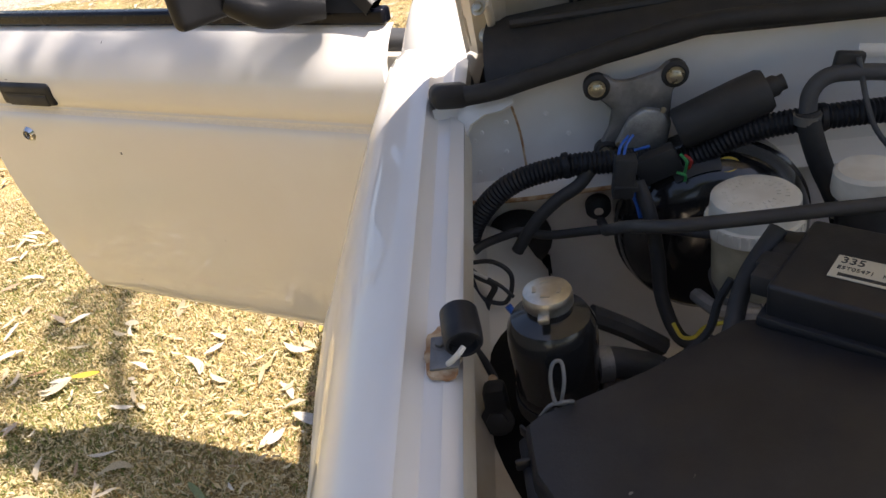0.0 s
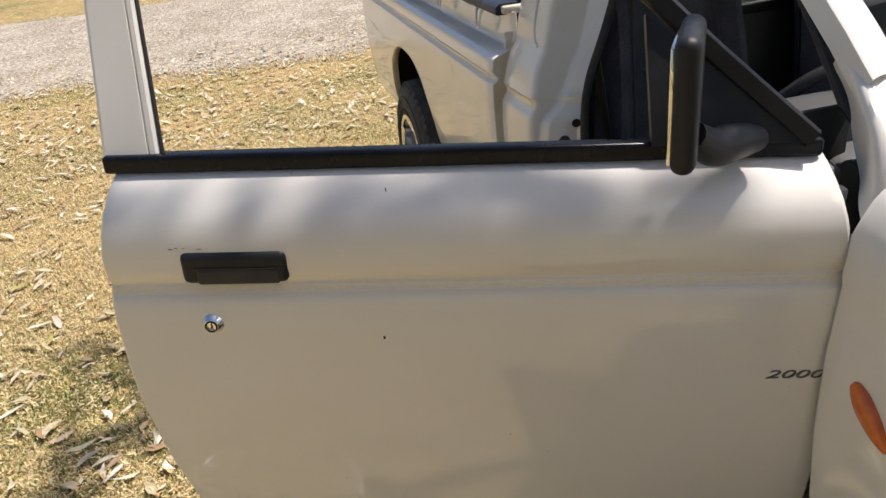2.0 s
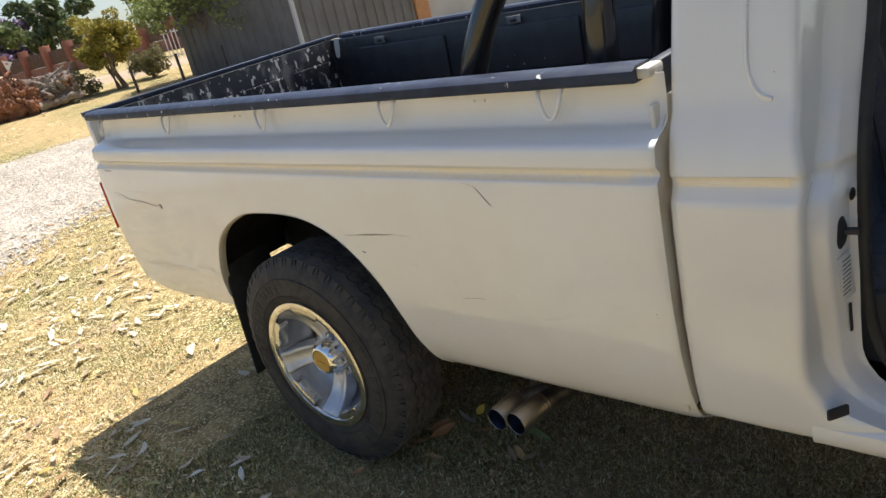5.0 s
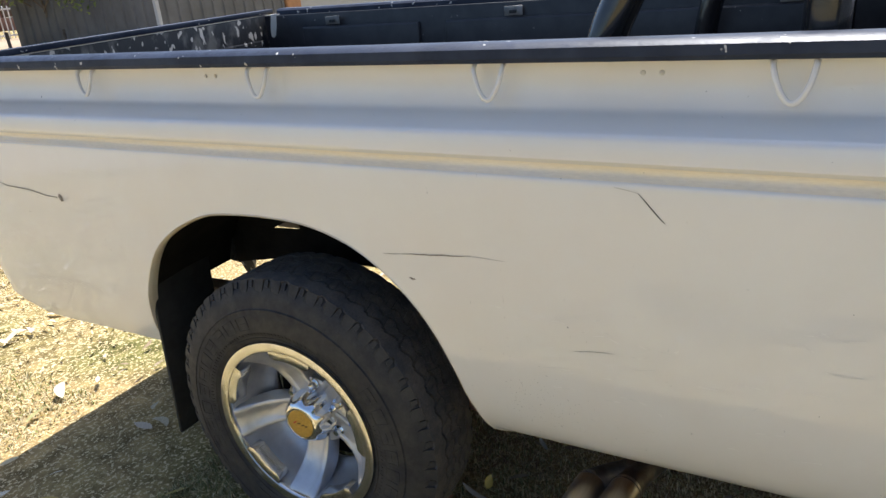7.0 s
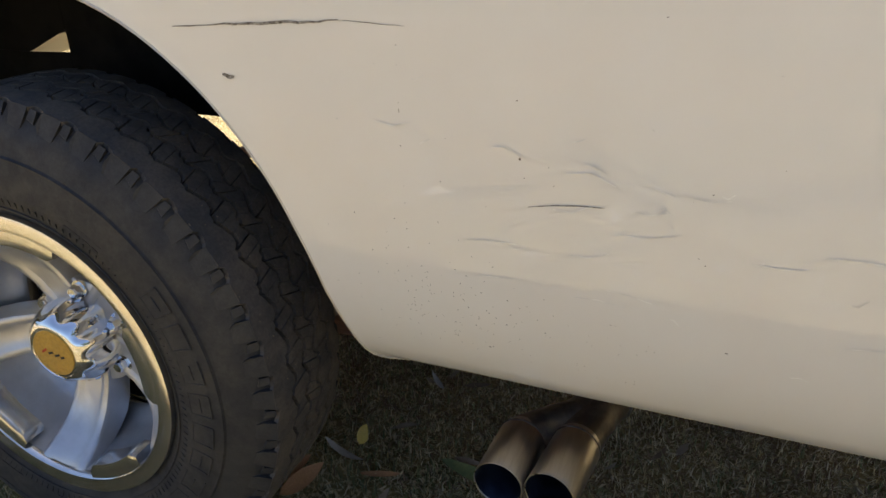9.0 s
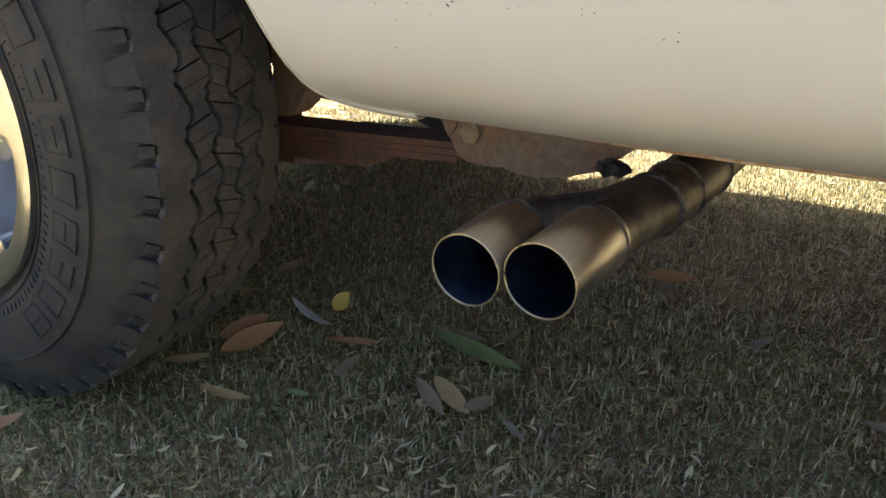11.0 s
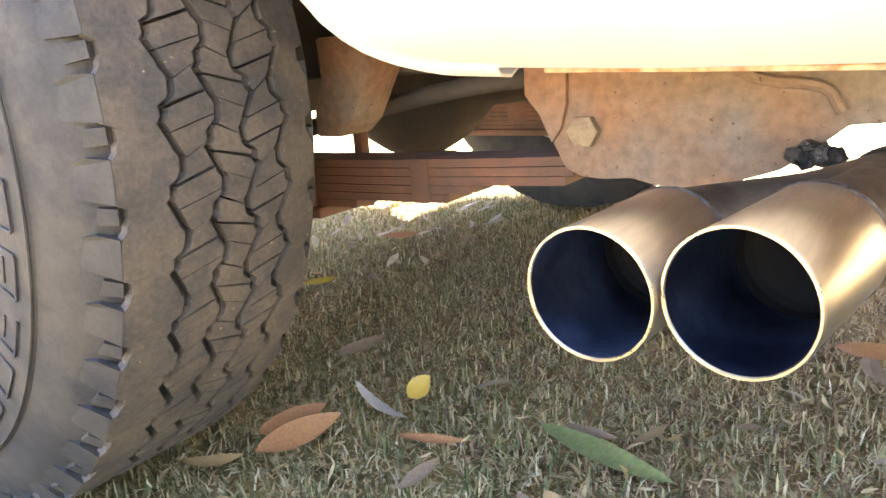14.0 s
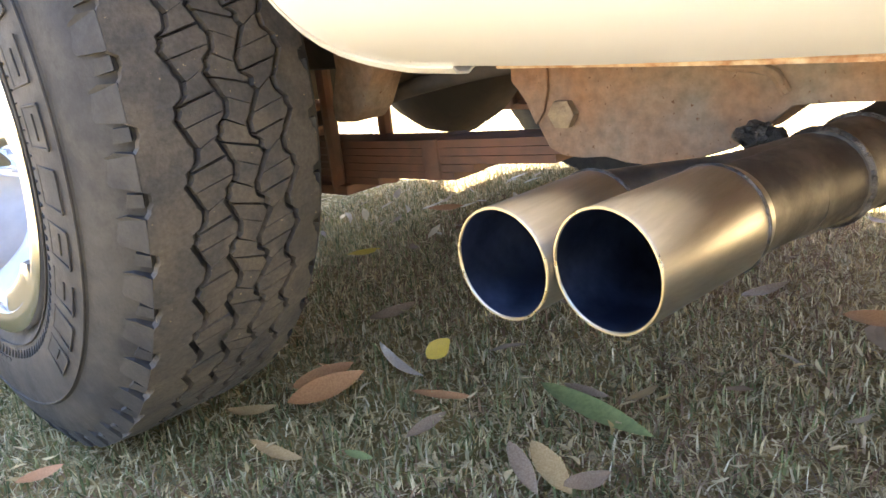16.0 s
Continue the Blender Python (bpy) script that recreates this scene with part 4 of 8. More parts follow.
part("bonnet_panel", box((0.22, 0.32, 0.004), Matrix.Translation(bon(0.42, 0.34, 0.02)) @ pose(0, 0, 0, -52, 0, 0), 0.002), PAINT_IN, bonnet)
# prop of the bonnet, on the far side, and the front cross panel
part("prop_rod", tube([(1.30, 1.05, 1.0), bon(1.28, 0.98, -0.01)], 0.005, 8), BLACKTRIM, truck)
part("front_panel", box((FAR - 0.5, 0.05, 0.42), pose(FAR / 2, 1.0, 0.80), 0.02, seg=3), PAINT, truck)
part("front_bumper", box((FAR - 0.2, 0.14, 0.20), pose(FAR / 2, 0.92, 0.55), 0.04, seg=4), BLACKTRIM, truck)

# ---- open driver's door ----
DH, DU, DN = Vector((0.018, 2.334, 0)), Vector((-0.9605, 0.2785, 0)), Vector((-0.2785, -0.9605, 0))
DZ = (0.462, 0.472, 0.50, 0.56, 0.65, 0.78, 0.90, 0.95, 0.975, 0.985, 0.995, 1.004, 1.012, 1.03, 1.055, 1.082, 1.107, 1.13, 1.145, 1.153)
DNN = (-0.062, -0.050, -0.040, -0.028, -0.014, -0.002, 0.002, 0.002, 0.001, -0.003, -0.008, -0.009, -0.004, 0.0005, 0.0, -0.006, -0.019, -0.043, -0.065, -0.082)


def door_n(z):
    return lerp_table(z, DZ, DNN)


def door_pt(u, z, n):
    return DH + DU * u + DN * n + Vector((0, 0, z + 0.066 * u))


def door_edge_u(z):
    return lerp_table(z, (0.462, 0.475, 0.50, 0.56, 0.66, 0.80, 0.95, 1.05, 1.153), (0.93, 0.945, 0.952, 0.960, 0.974, 0.984, 0.974, 0.964, 0.945))


def door_front_u(z):
    return lerp_table(z, (0.462, 0.9, 1.0, 1.153), (-0.105, -0.105, -0.10, -0.075))


door = part("driver_door", sheet([[door_pt(door_front_u(z) + (door_edge_u(z) - door_front_u(z)) * t, z, door_n(z) - 0.006 * (t == 0 or t == 1)) for t in (0, 0.006, 0.02, 0.1, 0.25, 0.4, 0.55, 0.7, 0.85, 0.95, 0.985, 0.995, 1)] for z in sorted(set(DZ) | {0.467, 0.485, 0.515, 0.53, 0.6, 0.7, 0.84, 1.07, 1.095, 1.12, 1.138})]), PAINT, truck, "open white driver door")
thick = door.data
bm = bmesh.new()
bm.from_mesh(thick)
bmesh.ops.solidify(bm, geom=bm.faces[:], thickness=0.004)
bmesh.ops.recalc_face_normals(bm, faces=bm.faces)
bm.to_mesh(thick)
bm.free()
for p in thick.polygons:
    p.use_smooth = True
thick.set_sharp_from_angle(angle=radians(38))


def door_box(u0, u1, z0, z1, n0, n1, bevel=0.004, seg=2):
    c = (u0 + u1) / 2
    m = Matrix((DU, DN, Vector((0, 0, 1)))).transposed().to_4x4()
    m = Matrix.Translation(door_pt(c, (z0 + z1) / 2, (n0 + n1) / 2)) @ m @ pose(0, 0, 0, 0, -math.degrees(math.atan(0.066)), 0)
    return box((u1 - u0, abs(n1 - n0), z1 - z0), m, bevel, seg=seg)


part("inner_panel", door_box(-0.09, 0.93, 0.52, 1.13, -0.080, -0.14, 0.015, 3), GREYPLASTIC, door, "grey inner door trim")
part("door_shell", door_box(-0.09, 0.955, 0.53, 1.105, -0.060, -0.083, 0.004), PAINT_IN, door)
part("waist_strip", door_box(-0.07, 0.957, 1.152, 1.179, -0.069, -0.098, 0.006, 3), WAIST, door, "glossy black waist moulding")
# window frame: rear upright, top rail, front edge


def frame_n(z):
    return -0.077 - 0.33 * (z - 1.165)


def upright(u0, u1, z0, z1, uz0=0.0, uz1=0.0, d=0.03):
    rows = []
    for t in np.linspace(0, 1, 7):
        z = z0 + (z1 - z0) * t
        a, b = u0 + (uz0 - u0) * t if uz0 else u0, u1 + (uz1 - u1) * t if uz1 else u1
        n = frame_n(z)
        rows.append([door_pt(a, z, n - d), door_pt(a, z, n - 0.002), door_pt(a + 0.004, z, n + 0.002), door_pt((a * 0.86 + b * 0.14), z, n + 0.002), door_pt((a * 0.845 + b * 0.155), z, n - 0.001), door_pt((a * 0.83 + b * 0.17), z, n - 0.001), door_pt((a * 0.815 + b * 0.185), z, n + 0.002),
                     door_pt(b - 0.006, z, n + 0.002), door_pt(b, z, n - 0.003), door_pt(b, z, n - d)])
    return sheet(rows, None, True)


part("window_frame", upright(0.873, 0.957, 1.172, 1.50, 0.880, 0.946, 0.018), PAINT, door, "white door window frame")
part("frame_seal", tube([door_pt(0.869 + 0.009 * t, 1.175 + 0.33 * t, frame_n(1.175 + 0.33 * t) - 0.004) for t in (0, 0.25, 0.5, 0.75, 1)], 0.003, 8), RUBBER, door)
top_line = [door_pt(u, z, frame_n(z)) for u, z in ((0.93, 1.495), (0.84, 1.53), (0.6, 1.545), (0.39, 1.53), (0.24, 1.44), (0.075, 1.29), (-0.05, 1.18))]
part("window_frame", beam(smooth_path(top_line, 4), 0.04, 0.03, DN), BLACKTRIM, door)
# sail panel and mirror
sail = [door_pt(-0.05, 1.175, -0.066), door_pt(0.17, 1.175, -0.066), door_pt(0.17, 1.345, -0.125)]
bm = bmesh.new()
fv = [bm.verts.new(p) for p in sail]
bm.faces.new(fv)
part("sail_panel", thicken(bm, 0.012), BLACKTRIM, door, "black triangular sail panel")
marm = part("mirror_arm", tube([door_pt(0.03, 1.185, -0.06), door_pt(0.07, 1.192, -0.03), door_pt(0.11, 1.195, 0.0), (-0.135, 2.338, 1.235)], lambda t: 0.018 + 0.008 * math.sin(t * math.pi), 12), BLACKTRIM, door, "black door mirror")
m_m = Matrix((Vector((-0.823, 0.567, 0)), Vector((-0.567, -0.823, 0)), Vector((0, 0, 1)))).transposed().to_4x4()
part("mirror_housing", box((0.030, 0.160, 0.158), Matrix.Translation((-0.145, 2.335, 1.290)) @ m_m, 0.0145, seg=5), BLACKTRIM, marm)
part("mirror_face", box((0.006, 0.14, 0.135), Matrix.Translation((-0.1575, 2.3435, 1.290)) @ m_m, 0.002), MIRRORGLASS, marm, "mirror glass")
# handle, lock, badge
hand = part("door_handle", door_box(0.696, 0.850, 1.008, 1.0575, -0.014, 0.007, 0.010, 4), BLACKTRIM, door, "black plastic pull handle")
part("handle_flap", door_box(0.709, 0.828, 1.009, 1.034, 0.0, 0.0094, 0.004, 3), BLACKMATT, hand)
part("handle_gap", door_box(0.707, 0.830, 1.0335, 1.0358, 0.004, 0.0088, 0), INK, hand)
lk = part("door_lock", lathe([(0, 0.006), (0.006, 0.006), (0.0065, 0.008), (0.0105, 0.0085), (0.0125, 0.0065), (0.015, 0.002), (0.0165, 0)], facing(door_pt(0.827, 0.939, door_n(0.939)), DN), 28), CHROME, door, "chrome key lock")
part("lock_ring", lathe([(0.0062, 0.0068), (0.0075, 0.0094), (0.0092, 0.0094), (0.0102, 0.0080)], facing(door_pt(0.827, 0.939, door_n(0.939)), DN), 28), BLACKTRIM, lk, "dark ring round the lock")
part("key_slot", door_box(0.8262, 0.8278, 0.935, 0.943, 0.008, 0.0095, 0), INK, lk)
badge_m = Matrix.Translation(door_pt(0.006, 0.822, door_n(0.825) + 0.0008)) @ Matrix((-DU, Vector((0, 0, 1)), DN)).transposed().to_4x4() @ pose(0, 0, 0, 0, 0, -3.8)
lettering("2000", 0.021, badge_m, GREYINK, door, "badge", "grey raised model badge", 0.001, 0.25, 2.05)
part("dust_line", sheet([[door_pt(u, z, door_n(z) + 0.0007) for u in np.linspace(-0.09, 0.965, 12)] for z in (0.9875, 0.991, 0.995, 0.9985)]), CREASEREFLECT, door, "yellow line along the crease, painted lawn reflection")
part("chip", door_box(0.573, 0.576, 0.907, 0.912, 0.002, 0.003, 0), INK, door)
for u0, w, z in ((0.862, 0.006, 1.0625), (0.853, 0.004, 1.064), (0.842, 0.003, 1.0635), (0.822, 0.008, 1.0622)):
    part("scuff", door_box(u0 - w, u0, z - 0.0007, z + 0.0007, door_n(z) + 0.0004, door_n(z) - 0.002, 0), GRIME, door)
part("door_hinge", box((0.05, 0.05, 0.07), pose(0.135, 2.325, 0.70), 0.006), PAINT_IN, door)
part("door_hinge", box((0.05, 0.05, 0.07), pose(0.135, 2.325, 1.0), 0.006), PAINT_IN, door)
# far door, shut
dr = [[(other(cab_x(z) + 0.05 * (y < 2.4) * 0.4 + 0.04 * (3.34 - y) / 1.0), y, z) for y in (2.31, 2.5, 2.8, 3.1, 3.345)] for z in cz if 0.5 < z < 1.19]
pdoor = part("passenger_door", thicken(sheet(dr), 0.004), PAINT, truck, "closed white passenger door")
part("inner_panel", box((0.04, 1.12, 0.68), pose(other(0.15), 2.86, 0.86), 0.015, seg=3), GREYPLASTIC, pdoor, "grey inner door trim")
part("armrest", box((0.06, 0.5, 0.06), pose(other(0.19), 2.95, 0.86), 0.02, seg=3), GREYPLASTIC, pdoor)

# ---- wheels ----
def wheel_at(y, x_face, mirror, detail):
    """Tyre, alloy rim, hub cap and nuts, turned round the local z axis that points out of the car."""
    m = facing((x_face if not mirror else other(x_face), y, 0.358), (-1 if not mirror else 1, 0, 0))
    # local z = outwards; 0 at the tyre's outer bulge
    R = 0.394
    w = part("wheel", lathe([(0.224, -0.03), (0.237, -0.014), (0.252, -0.004), (0.278, 0.0), (0.31, -0.002), (0.324, -0.004), (0.326, -0.0065), (0.343, -0.010), (0.362, -0.017), (0.375, -0.027), (0.3835, -0.036), (0.386, -0.06), (0.3865, -0.115), (0.3855, -0.20), (0.382, -0.217), (0.36, -0.227), (0.29, -0.235), (0.215, -0.20)], m, 96), TYRE, truck, "alloy road wheel with worn all-terrain tyre")
    bm = bmesh.new()
    rng = random.Random(3)
    nb = 46 if detail else 32
    st = 2 * math.pi / nb

    def zig(rib, a):
        """Where the groove between two ribs runs, stepping to and fro round the tyre."""
        base_z = (-0.031, -0.074, -0.108, -0.140, -0.172, -0.207)[rib]
        if rib in (0, 5):
            return base_z
        q = (a / st + 0.37 * rib) % 1.0
        tri = lerp_table(q, (0, 0.30, 0.38, 0.52, 0.60, 0.86, 0.94, 1.0), (-0.3, 1.0, 0.35, 0.55, -0.75, -1.0, -0.35, -0.3))
        return base_z + 0.0068 * tri * (1 if rib < 3 else -1)

    for rib in range(5):
        cuts = [0.0] if rib in (0, 4) else [0.0, 0.34, 0.68]
        for k in range(nb):
            for c0_, c1_ in zip(cuts, cuts[1:] + [1.0]):
                off = 0.2 * rib
                gap = 0.022 if c0_ == 0.0 else 0.009
                gap = gap if 0 < rib < 4 else 0.0
                f0, f1 = c0_ + gap, c1_ - (0.0 if rib in (0, 4) else 0.009 if c1_ < 1.0 else 0.022)
                top, low = [], []
                r1 = 0.394 + (rng.uniform(-0.0006, 0.0004) if 0 < rib < 4 else 0.0)
                slope = 0.0 if rib in (0, 4) else 0.16 * (1 if rib % 2 else -1)
                ns = 15 if rib in (0, 4) else 6
                for t in np.linspace(f0, f1, ns):
                    r_a, r_b = [], []
                    for e in (0, 1):
                        a = (k + t + off + slope * (e - 0.5)) * st
                        z = zig(rib + e, a) + (-0.0034 if e == 0 and rib else 0.0034 if e and rib < 4 else 0)
                        if (rib == 0 and e == 0) or (rib == 4 and e):
                            z += (-1 if rib == 0 else 1) * lerp_table(t, (0.0, 0.56, 0.60, 0.72, 0.75, 0.93, 0.97, 1.0), (0.0, 0.0, 0.004, 0.005, 0.0075, 0.007, 0.0, 0.0))
                        rr = r1 - (0.003 if (rib == 0 and e == 0) or (rib == 4 and e) else 0)
                        r_a.append(bm.verts.new(m @ Vector((rr * math.cos(a), rr * math.sin(a), z))))
                        r_b.append(bm.verts.new(m @ Vector((0.3845 * math.cos(a), 0.3845 * math.sin(a), z))))
                    top.append(r_a)
                    low.append(r_b)
                for j in range(ns - 1):
                    bm.faces.new((top[j][0], top[j][1], top[j + 1][1], top[j + 1][0]))
                    for e in (0, 1):
                        bm.faces.new((top[j][e], top[j + 1][e], low[j + 1][e], low[j][e]))
                for j in (0, ns - 1):
                    bm.faces.new((top[j][0], low[j][0], low[j][1], top[j][1]))
    part("tread", bm, TREAD, w, "worn blocky tread", smooth=0)
    for d, z1, zo in ((1, -0.031, -0.0165), (-1, -0.207, -0.222)):
        bm = bmesh.new()
        for k in range(nb):
            a0 = k * st
            # shoulder lugs running down the sidewall: a long one with a slanted foot, then a short one
            for q, rise in ((((0.01, 0.391, 0.0), (0.57, 0.391, 0.0), (0.60, 0.376, 0.55), (0.44, 0.3555, 1.0), (0.30, 0.3545, 1.0), (0.05, 0.366, 0.8)), 0.0004),
                            (((0.75, 0.389, 0.0), (0.955, 0.389, 0.0), (0.955, 0.378, 0.5), (0.72, 0.3745, 0.6)), -0.0012)):
                tops, bots = [], []
                for da, r, fz in q:
                    a = a0 + da * st
                    z = z1 + (zo - z1) * fz
                    tops.append(bm.verts.new(m @ Vector((r * math.cos(a), r * math.sin(a), z + d * (0.0003 + rise)))))
                    bots.append(bm.verts.new(m @ Vector(((r - 0.010) * math.cos(a), (r - 0.010) * math.sin(a), z - d * 0.008))))
                bm.faces.new(tops)
                nq = len(q)
                for i in range(nq):
                    bm.faces.new((bots[i], bots[(i + 1) % nq], tops[(i + 1) % nq], tops[i]))
        part("tread_shoulder", bm, TYRE, w, smooth=0)
    # raised outline strips where the tyre carries its moulded name
    if detail:
        for word, a_mid in ((9, -0.17), (11, math.pi - 0.35)):
            for k in range(word):
                a = a_mid + (k - (word - 1) / 2) * 0.178
                bm = bmesh.new()
                strokes = [(0.0, -0.060, 0.034, 0.0026), (0.0, 0.060, 0.034, 0.0026), (0.0165, 0.0, 0.0026, 0.036), (-0.0165, 0.0, 0.0026, 0.036)]
                if k % 3 != 1:
                    strokes.append((0.0, 0.0, 0.0026, 0.022))
                if k % 4 == 2:
                    strokes.pop(1)
                for dr_, da, wr, wt in strokes:
                    pm = m @ Matrix.Rotation(a + da, 4, "Z") @ Matrix.Translation((0.292 + dr_, 0, -0.0004))
                    box((wr, wt, 0.0016), pm, 0.0005, bm, 1)
                part("moulded_mark", bm, TYRE, w, smooth=0)
        # fine moulded ribs round the bead
        bm = bmesh.new()
        for k in range(150):
            box((0.010, 0.0011, 0.0016), m @ Matrix.Rotation(2 * math.pi * k / 150, 4, "Z") @ Matrix.Translation((0.262, 0, -0.0018)) @ pose(0, 0, 0, 0, -20, 0), 0, bm)
        part("bead_ribs", bm, TYRE, w, smooth=0)
        # small moulded text lines below the rim
        for da in (-1.70, -2.18, 0.90):
            for row in (0, 1):
                for q in range(4):
                    part("moulded_mark", box((0.0035, 0.0105 + 0.003 * ((q + row) % 2), 0.0012), m @ Matrix.Rotation(da + 0.055 * q, 4, "Z") @ Matrix.Translation((0.272 + 0.009 * row, 0, -0.0006)), 0), TYRE, w, smooth=0)
        part("sidewall_ring", lathe([(0.3235 + 0.0014 * math.cos(a), -0.0035 + 0.0014 * math.sin(a)) for a in np.linspace(0, 2 * math.pi, 7)], m, 96), TYRE, w)
        part("sidewall_ring", lathe([(0.252 + 0.0012 * math.cos(a), -0.0028 + 0.0012 * math.sin(a)) for a in np.linspace(0, 2 * math.pi, 7)], m, 96), TYRE, w)
    m2 = m @ Matrix.Diagonal((1.045, 1.045, 1, 1))
    m3 = m @ Matrix.Diagonal((1.18, 1.18, 1, 1))
    # rim
    rim = part("rim", lathe([(0.212, -0.20), (0.200, -0.165), (0.166, -0.152), (0.160, -0.142), (0.163, -0.134), (0.174, -0.126), (0.184, -0.108), (0.192, -0.075), (0.198, -0.04), (0.2, -0.028), (0.201, -0.018)], m2, 72), ALLOY, w, "silver five-spoke alloy rim")
    part("rim_lip", lathe([(0.201, -0.0185), (0.2015, -0.010), (0.205, -0.005), (0.2215, -0.0025), (0.2265, -0.004), (0.228, -0.010), (0.224, -0.03)], m2, 96), ALLOYLIP, rim, "polished rim lip")
    bm = bmesh.new()
    for k in range(5):
        a = math.radians(47 + 72 * k)
        rows_ = []
        for r, wd, zt, dp in ((0.05, 0.033, -0.096, 0.04), (0.075, 0.033, -0.095, 0.04), (0.10, 0.033, -0.091, 0.044), (0.13, 0.034, -0.081, 0.05), (0.155, 0.035, -0.066, 0.055), (0.172, 0.037, -0.048, 0.055), (0.185, 0.039, -0.029, 0.05), (0.194, 0.041, -0.0155, 0.04), (0.2025, 0.043, -0.0105, 0.03)):
            ring = []
            for sx, dz in ((-1.12, -dp), (-1.06, -0.010), (-0.97, -0.002), (-0.85, 0.0), (-0.62, -0.001), (-0.5, -0.0045), (0.5, -0.0045), (0.62, -0.001), (0.85, 0.0), (0.97, -0.002), (1.06, -0.010), (1.12, -dp)):
                p = Vector((r, wd * sx * 0.98, zt + dz))
                ring.append(m2 @ (Matrix.Rotation(a, 3, "Z") @ p))
            rows_.append(ring)
        sheet(rows_, bm)
    part("spokes", bm, ALLOY, rim)
    for k in range(5):
        pad_ = []
        for r, z in ((0.2035, -0.0065), (0.186, -0.0068), (0.181, -0.0085), (0.1795, -0.016), (0.1795, -0.045)):
            pad_.append([m2 @ Vector(((r + (0.010 * max(0.0, abs(t) - 0.82) / 0.18 if r < 0.2 else 0)) * math.cos(math.radians(83 + 72 * k + 17 * t)), (r + (0.010 * max(0.0, abs(t) - 0.82) / 0.18 if r < 0.2 else 0)) * math.sin(math.radians(83 + 72 * k + 17 * t)), z)) for t in np.linspace(-1, 1, 13)])
        part("rim_pad", sheet(pad_), ALLOYLIP, rim, "polished pad on the rim edge")
    part("centre_plate", lathe([(0.02, -0.103), (0.084, -0.101), (0.088, -0.103), (0.090, -0.14)], m2, 48), ALLOY, rim)
    part("brake_drum", lathe([(0.0, -0.160), (0.16, -0.160), (0.165, -0.165), (0.165, -0.21)], m2, 40), BLACKTUB, rim)
    for k in range(6):
        a = math.radians(25 + 60 * k)
        p = m2 @ Vector((0.075 * math.cos(a), 0.075 * math.sin(a), -0.101))
        part("wheel_nut", hexbolt(p, m.to_3x3() @ Vector((0, 0, 1)), 0.0100, 0.019), CHROME, rim)
    rows_ = []
    for r, z, g in ((0.060, -0.112, 0.6), (0.067, -0.096, 1.0), (0.0695, -0.082, 1.0), (0.0685, -0.066, 1.0), (0.0650, -0.054, 0.75), (0.0585, -0.043, 0.3), (0.052, -0.036, 0.05), (0.046, -0.0328, 0.0), (0.0435, -0.032, 0.0), (0.0428, -0.0332, 0.0), (0.001, -0.0332, 0.0)):
        rows_.append([m @ Vector((r * (1 - 0.17 * g * (0.5 + 0.5 * math.cos(10 * a)) ** 1.5) * math.cos(a), r * (1 - 0.17 * g * (0.5 + 0.5 * math.cos(10 * a)) ** 1.5) * math.sin(a), z)) for a in np.linspace(0, 2 * math.pi, 96, endpoint=False)])
    hub = part("hub_cap", sheet(rows_, None, True), CHROME, w, "fluted chrome hub cap")
    part("badge_disc", lathe([(0, -0.0316), (0.0385, -0.0316), (0.039, -0.0332)], m, 40), GOLD, hub, "gold badge disc")
    for dx, dy, wx, rot in ((-0.016, 0.002, 0.012, 35), (-0.004, 0.0, 0.010, 20), (0.008, -0.002, 0.010, 20), (0.018, -0.004, 0.008, 20)):
        part("badge_mark", box((wx, 0.0035, 0.0006), m @ pose(dx, dy, -0.0312, 0, 0, rot), 0), REDBADGE if dx < -0.01 else INK, hub)
    if detail:
        part("valve_cap", lathe([(0, 0.02), (0.0045, 0.02), (0.005, 0)], m2 @ Matrix.Rotation(math.radians(15), 4, "Z") @ pose(0.166, 0, -0.026, 0, 60, 0), 12), WIREBLUE, rim, "blue valve cap")
    # the tyre's foot is pressed flat on the lawn
    for o in (w, *w.children):
        if o.name.startswith(("wheel", "tread", "moulded", "sidewall")):
            for v in o.data.vertices:
                if v.co.z < -0.030:
                    v.co.z = -0.030 + 0.06 * (v.co.z + 0.030)
    return w


wheel_at(4.882, -0.03, False, True)
wheel_at(1.765, 0.03, False, False)
wheel_at(4.874, -0.03, True, False)
wheel_at(1.765, 0.05, True, False)

# ---- engine bay ----
def plate(outline, depth, axis, off, bevel=0.0):
    """A flat plate from a closed outline in the plane across an axis."""
    bm = bmesh.new()
    i = "xyz".index(axis)
    vs = []
    for a, b in outline:
        p = [a, b]
        p.insert(i, off)
        vs.append(bm.verts.new(p))
    f = bm.faces.new(vs)
    r = bmesh.ops.extrude_face_region(bm, geom=[f])
    d = [0, 0, 0]
    d[i] = depth
    bmesh.ops.translate(bm, vec=d, verts=[v for v in r["geom"] if isinstance(v, bmesh.types.BMVert)])
    if bevel:
        bmesh.ops.bevel(bm, geom=bm.edges[:], offset=bevel, segments=2, affect="EDGES", profile=0.5)
    return bm


fw_top = [(0.215, 1.112), (0.27, 1.125), (0.38, 1.133), (0.46, 1.145), (0.54, 1.158), (0.73, 1.15), (0.9, 1.14), (1.43, 1.12)]
rows = []
for dy, lev in ((0.0, 1.0), (0.004, 0.8), (0.008, 0.6), (0.008, 0.35), (0.004, 0.12)):
    rows.append([(x, 2.07 + dy, 0.985 + (z - 0.985) * lev) for x, z in fw_top])
rows.append([(x, 2.06, 0.992) for x, z in fw_top])
rows.append([(x, 2.05, 0.986) for x, z in fw_top])
rows.append([(x, 2.062, 0.978) for x, z in fw_top])
rows.append([(x, 2.10, 0.955) for x, z in fw_top])
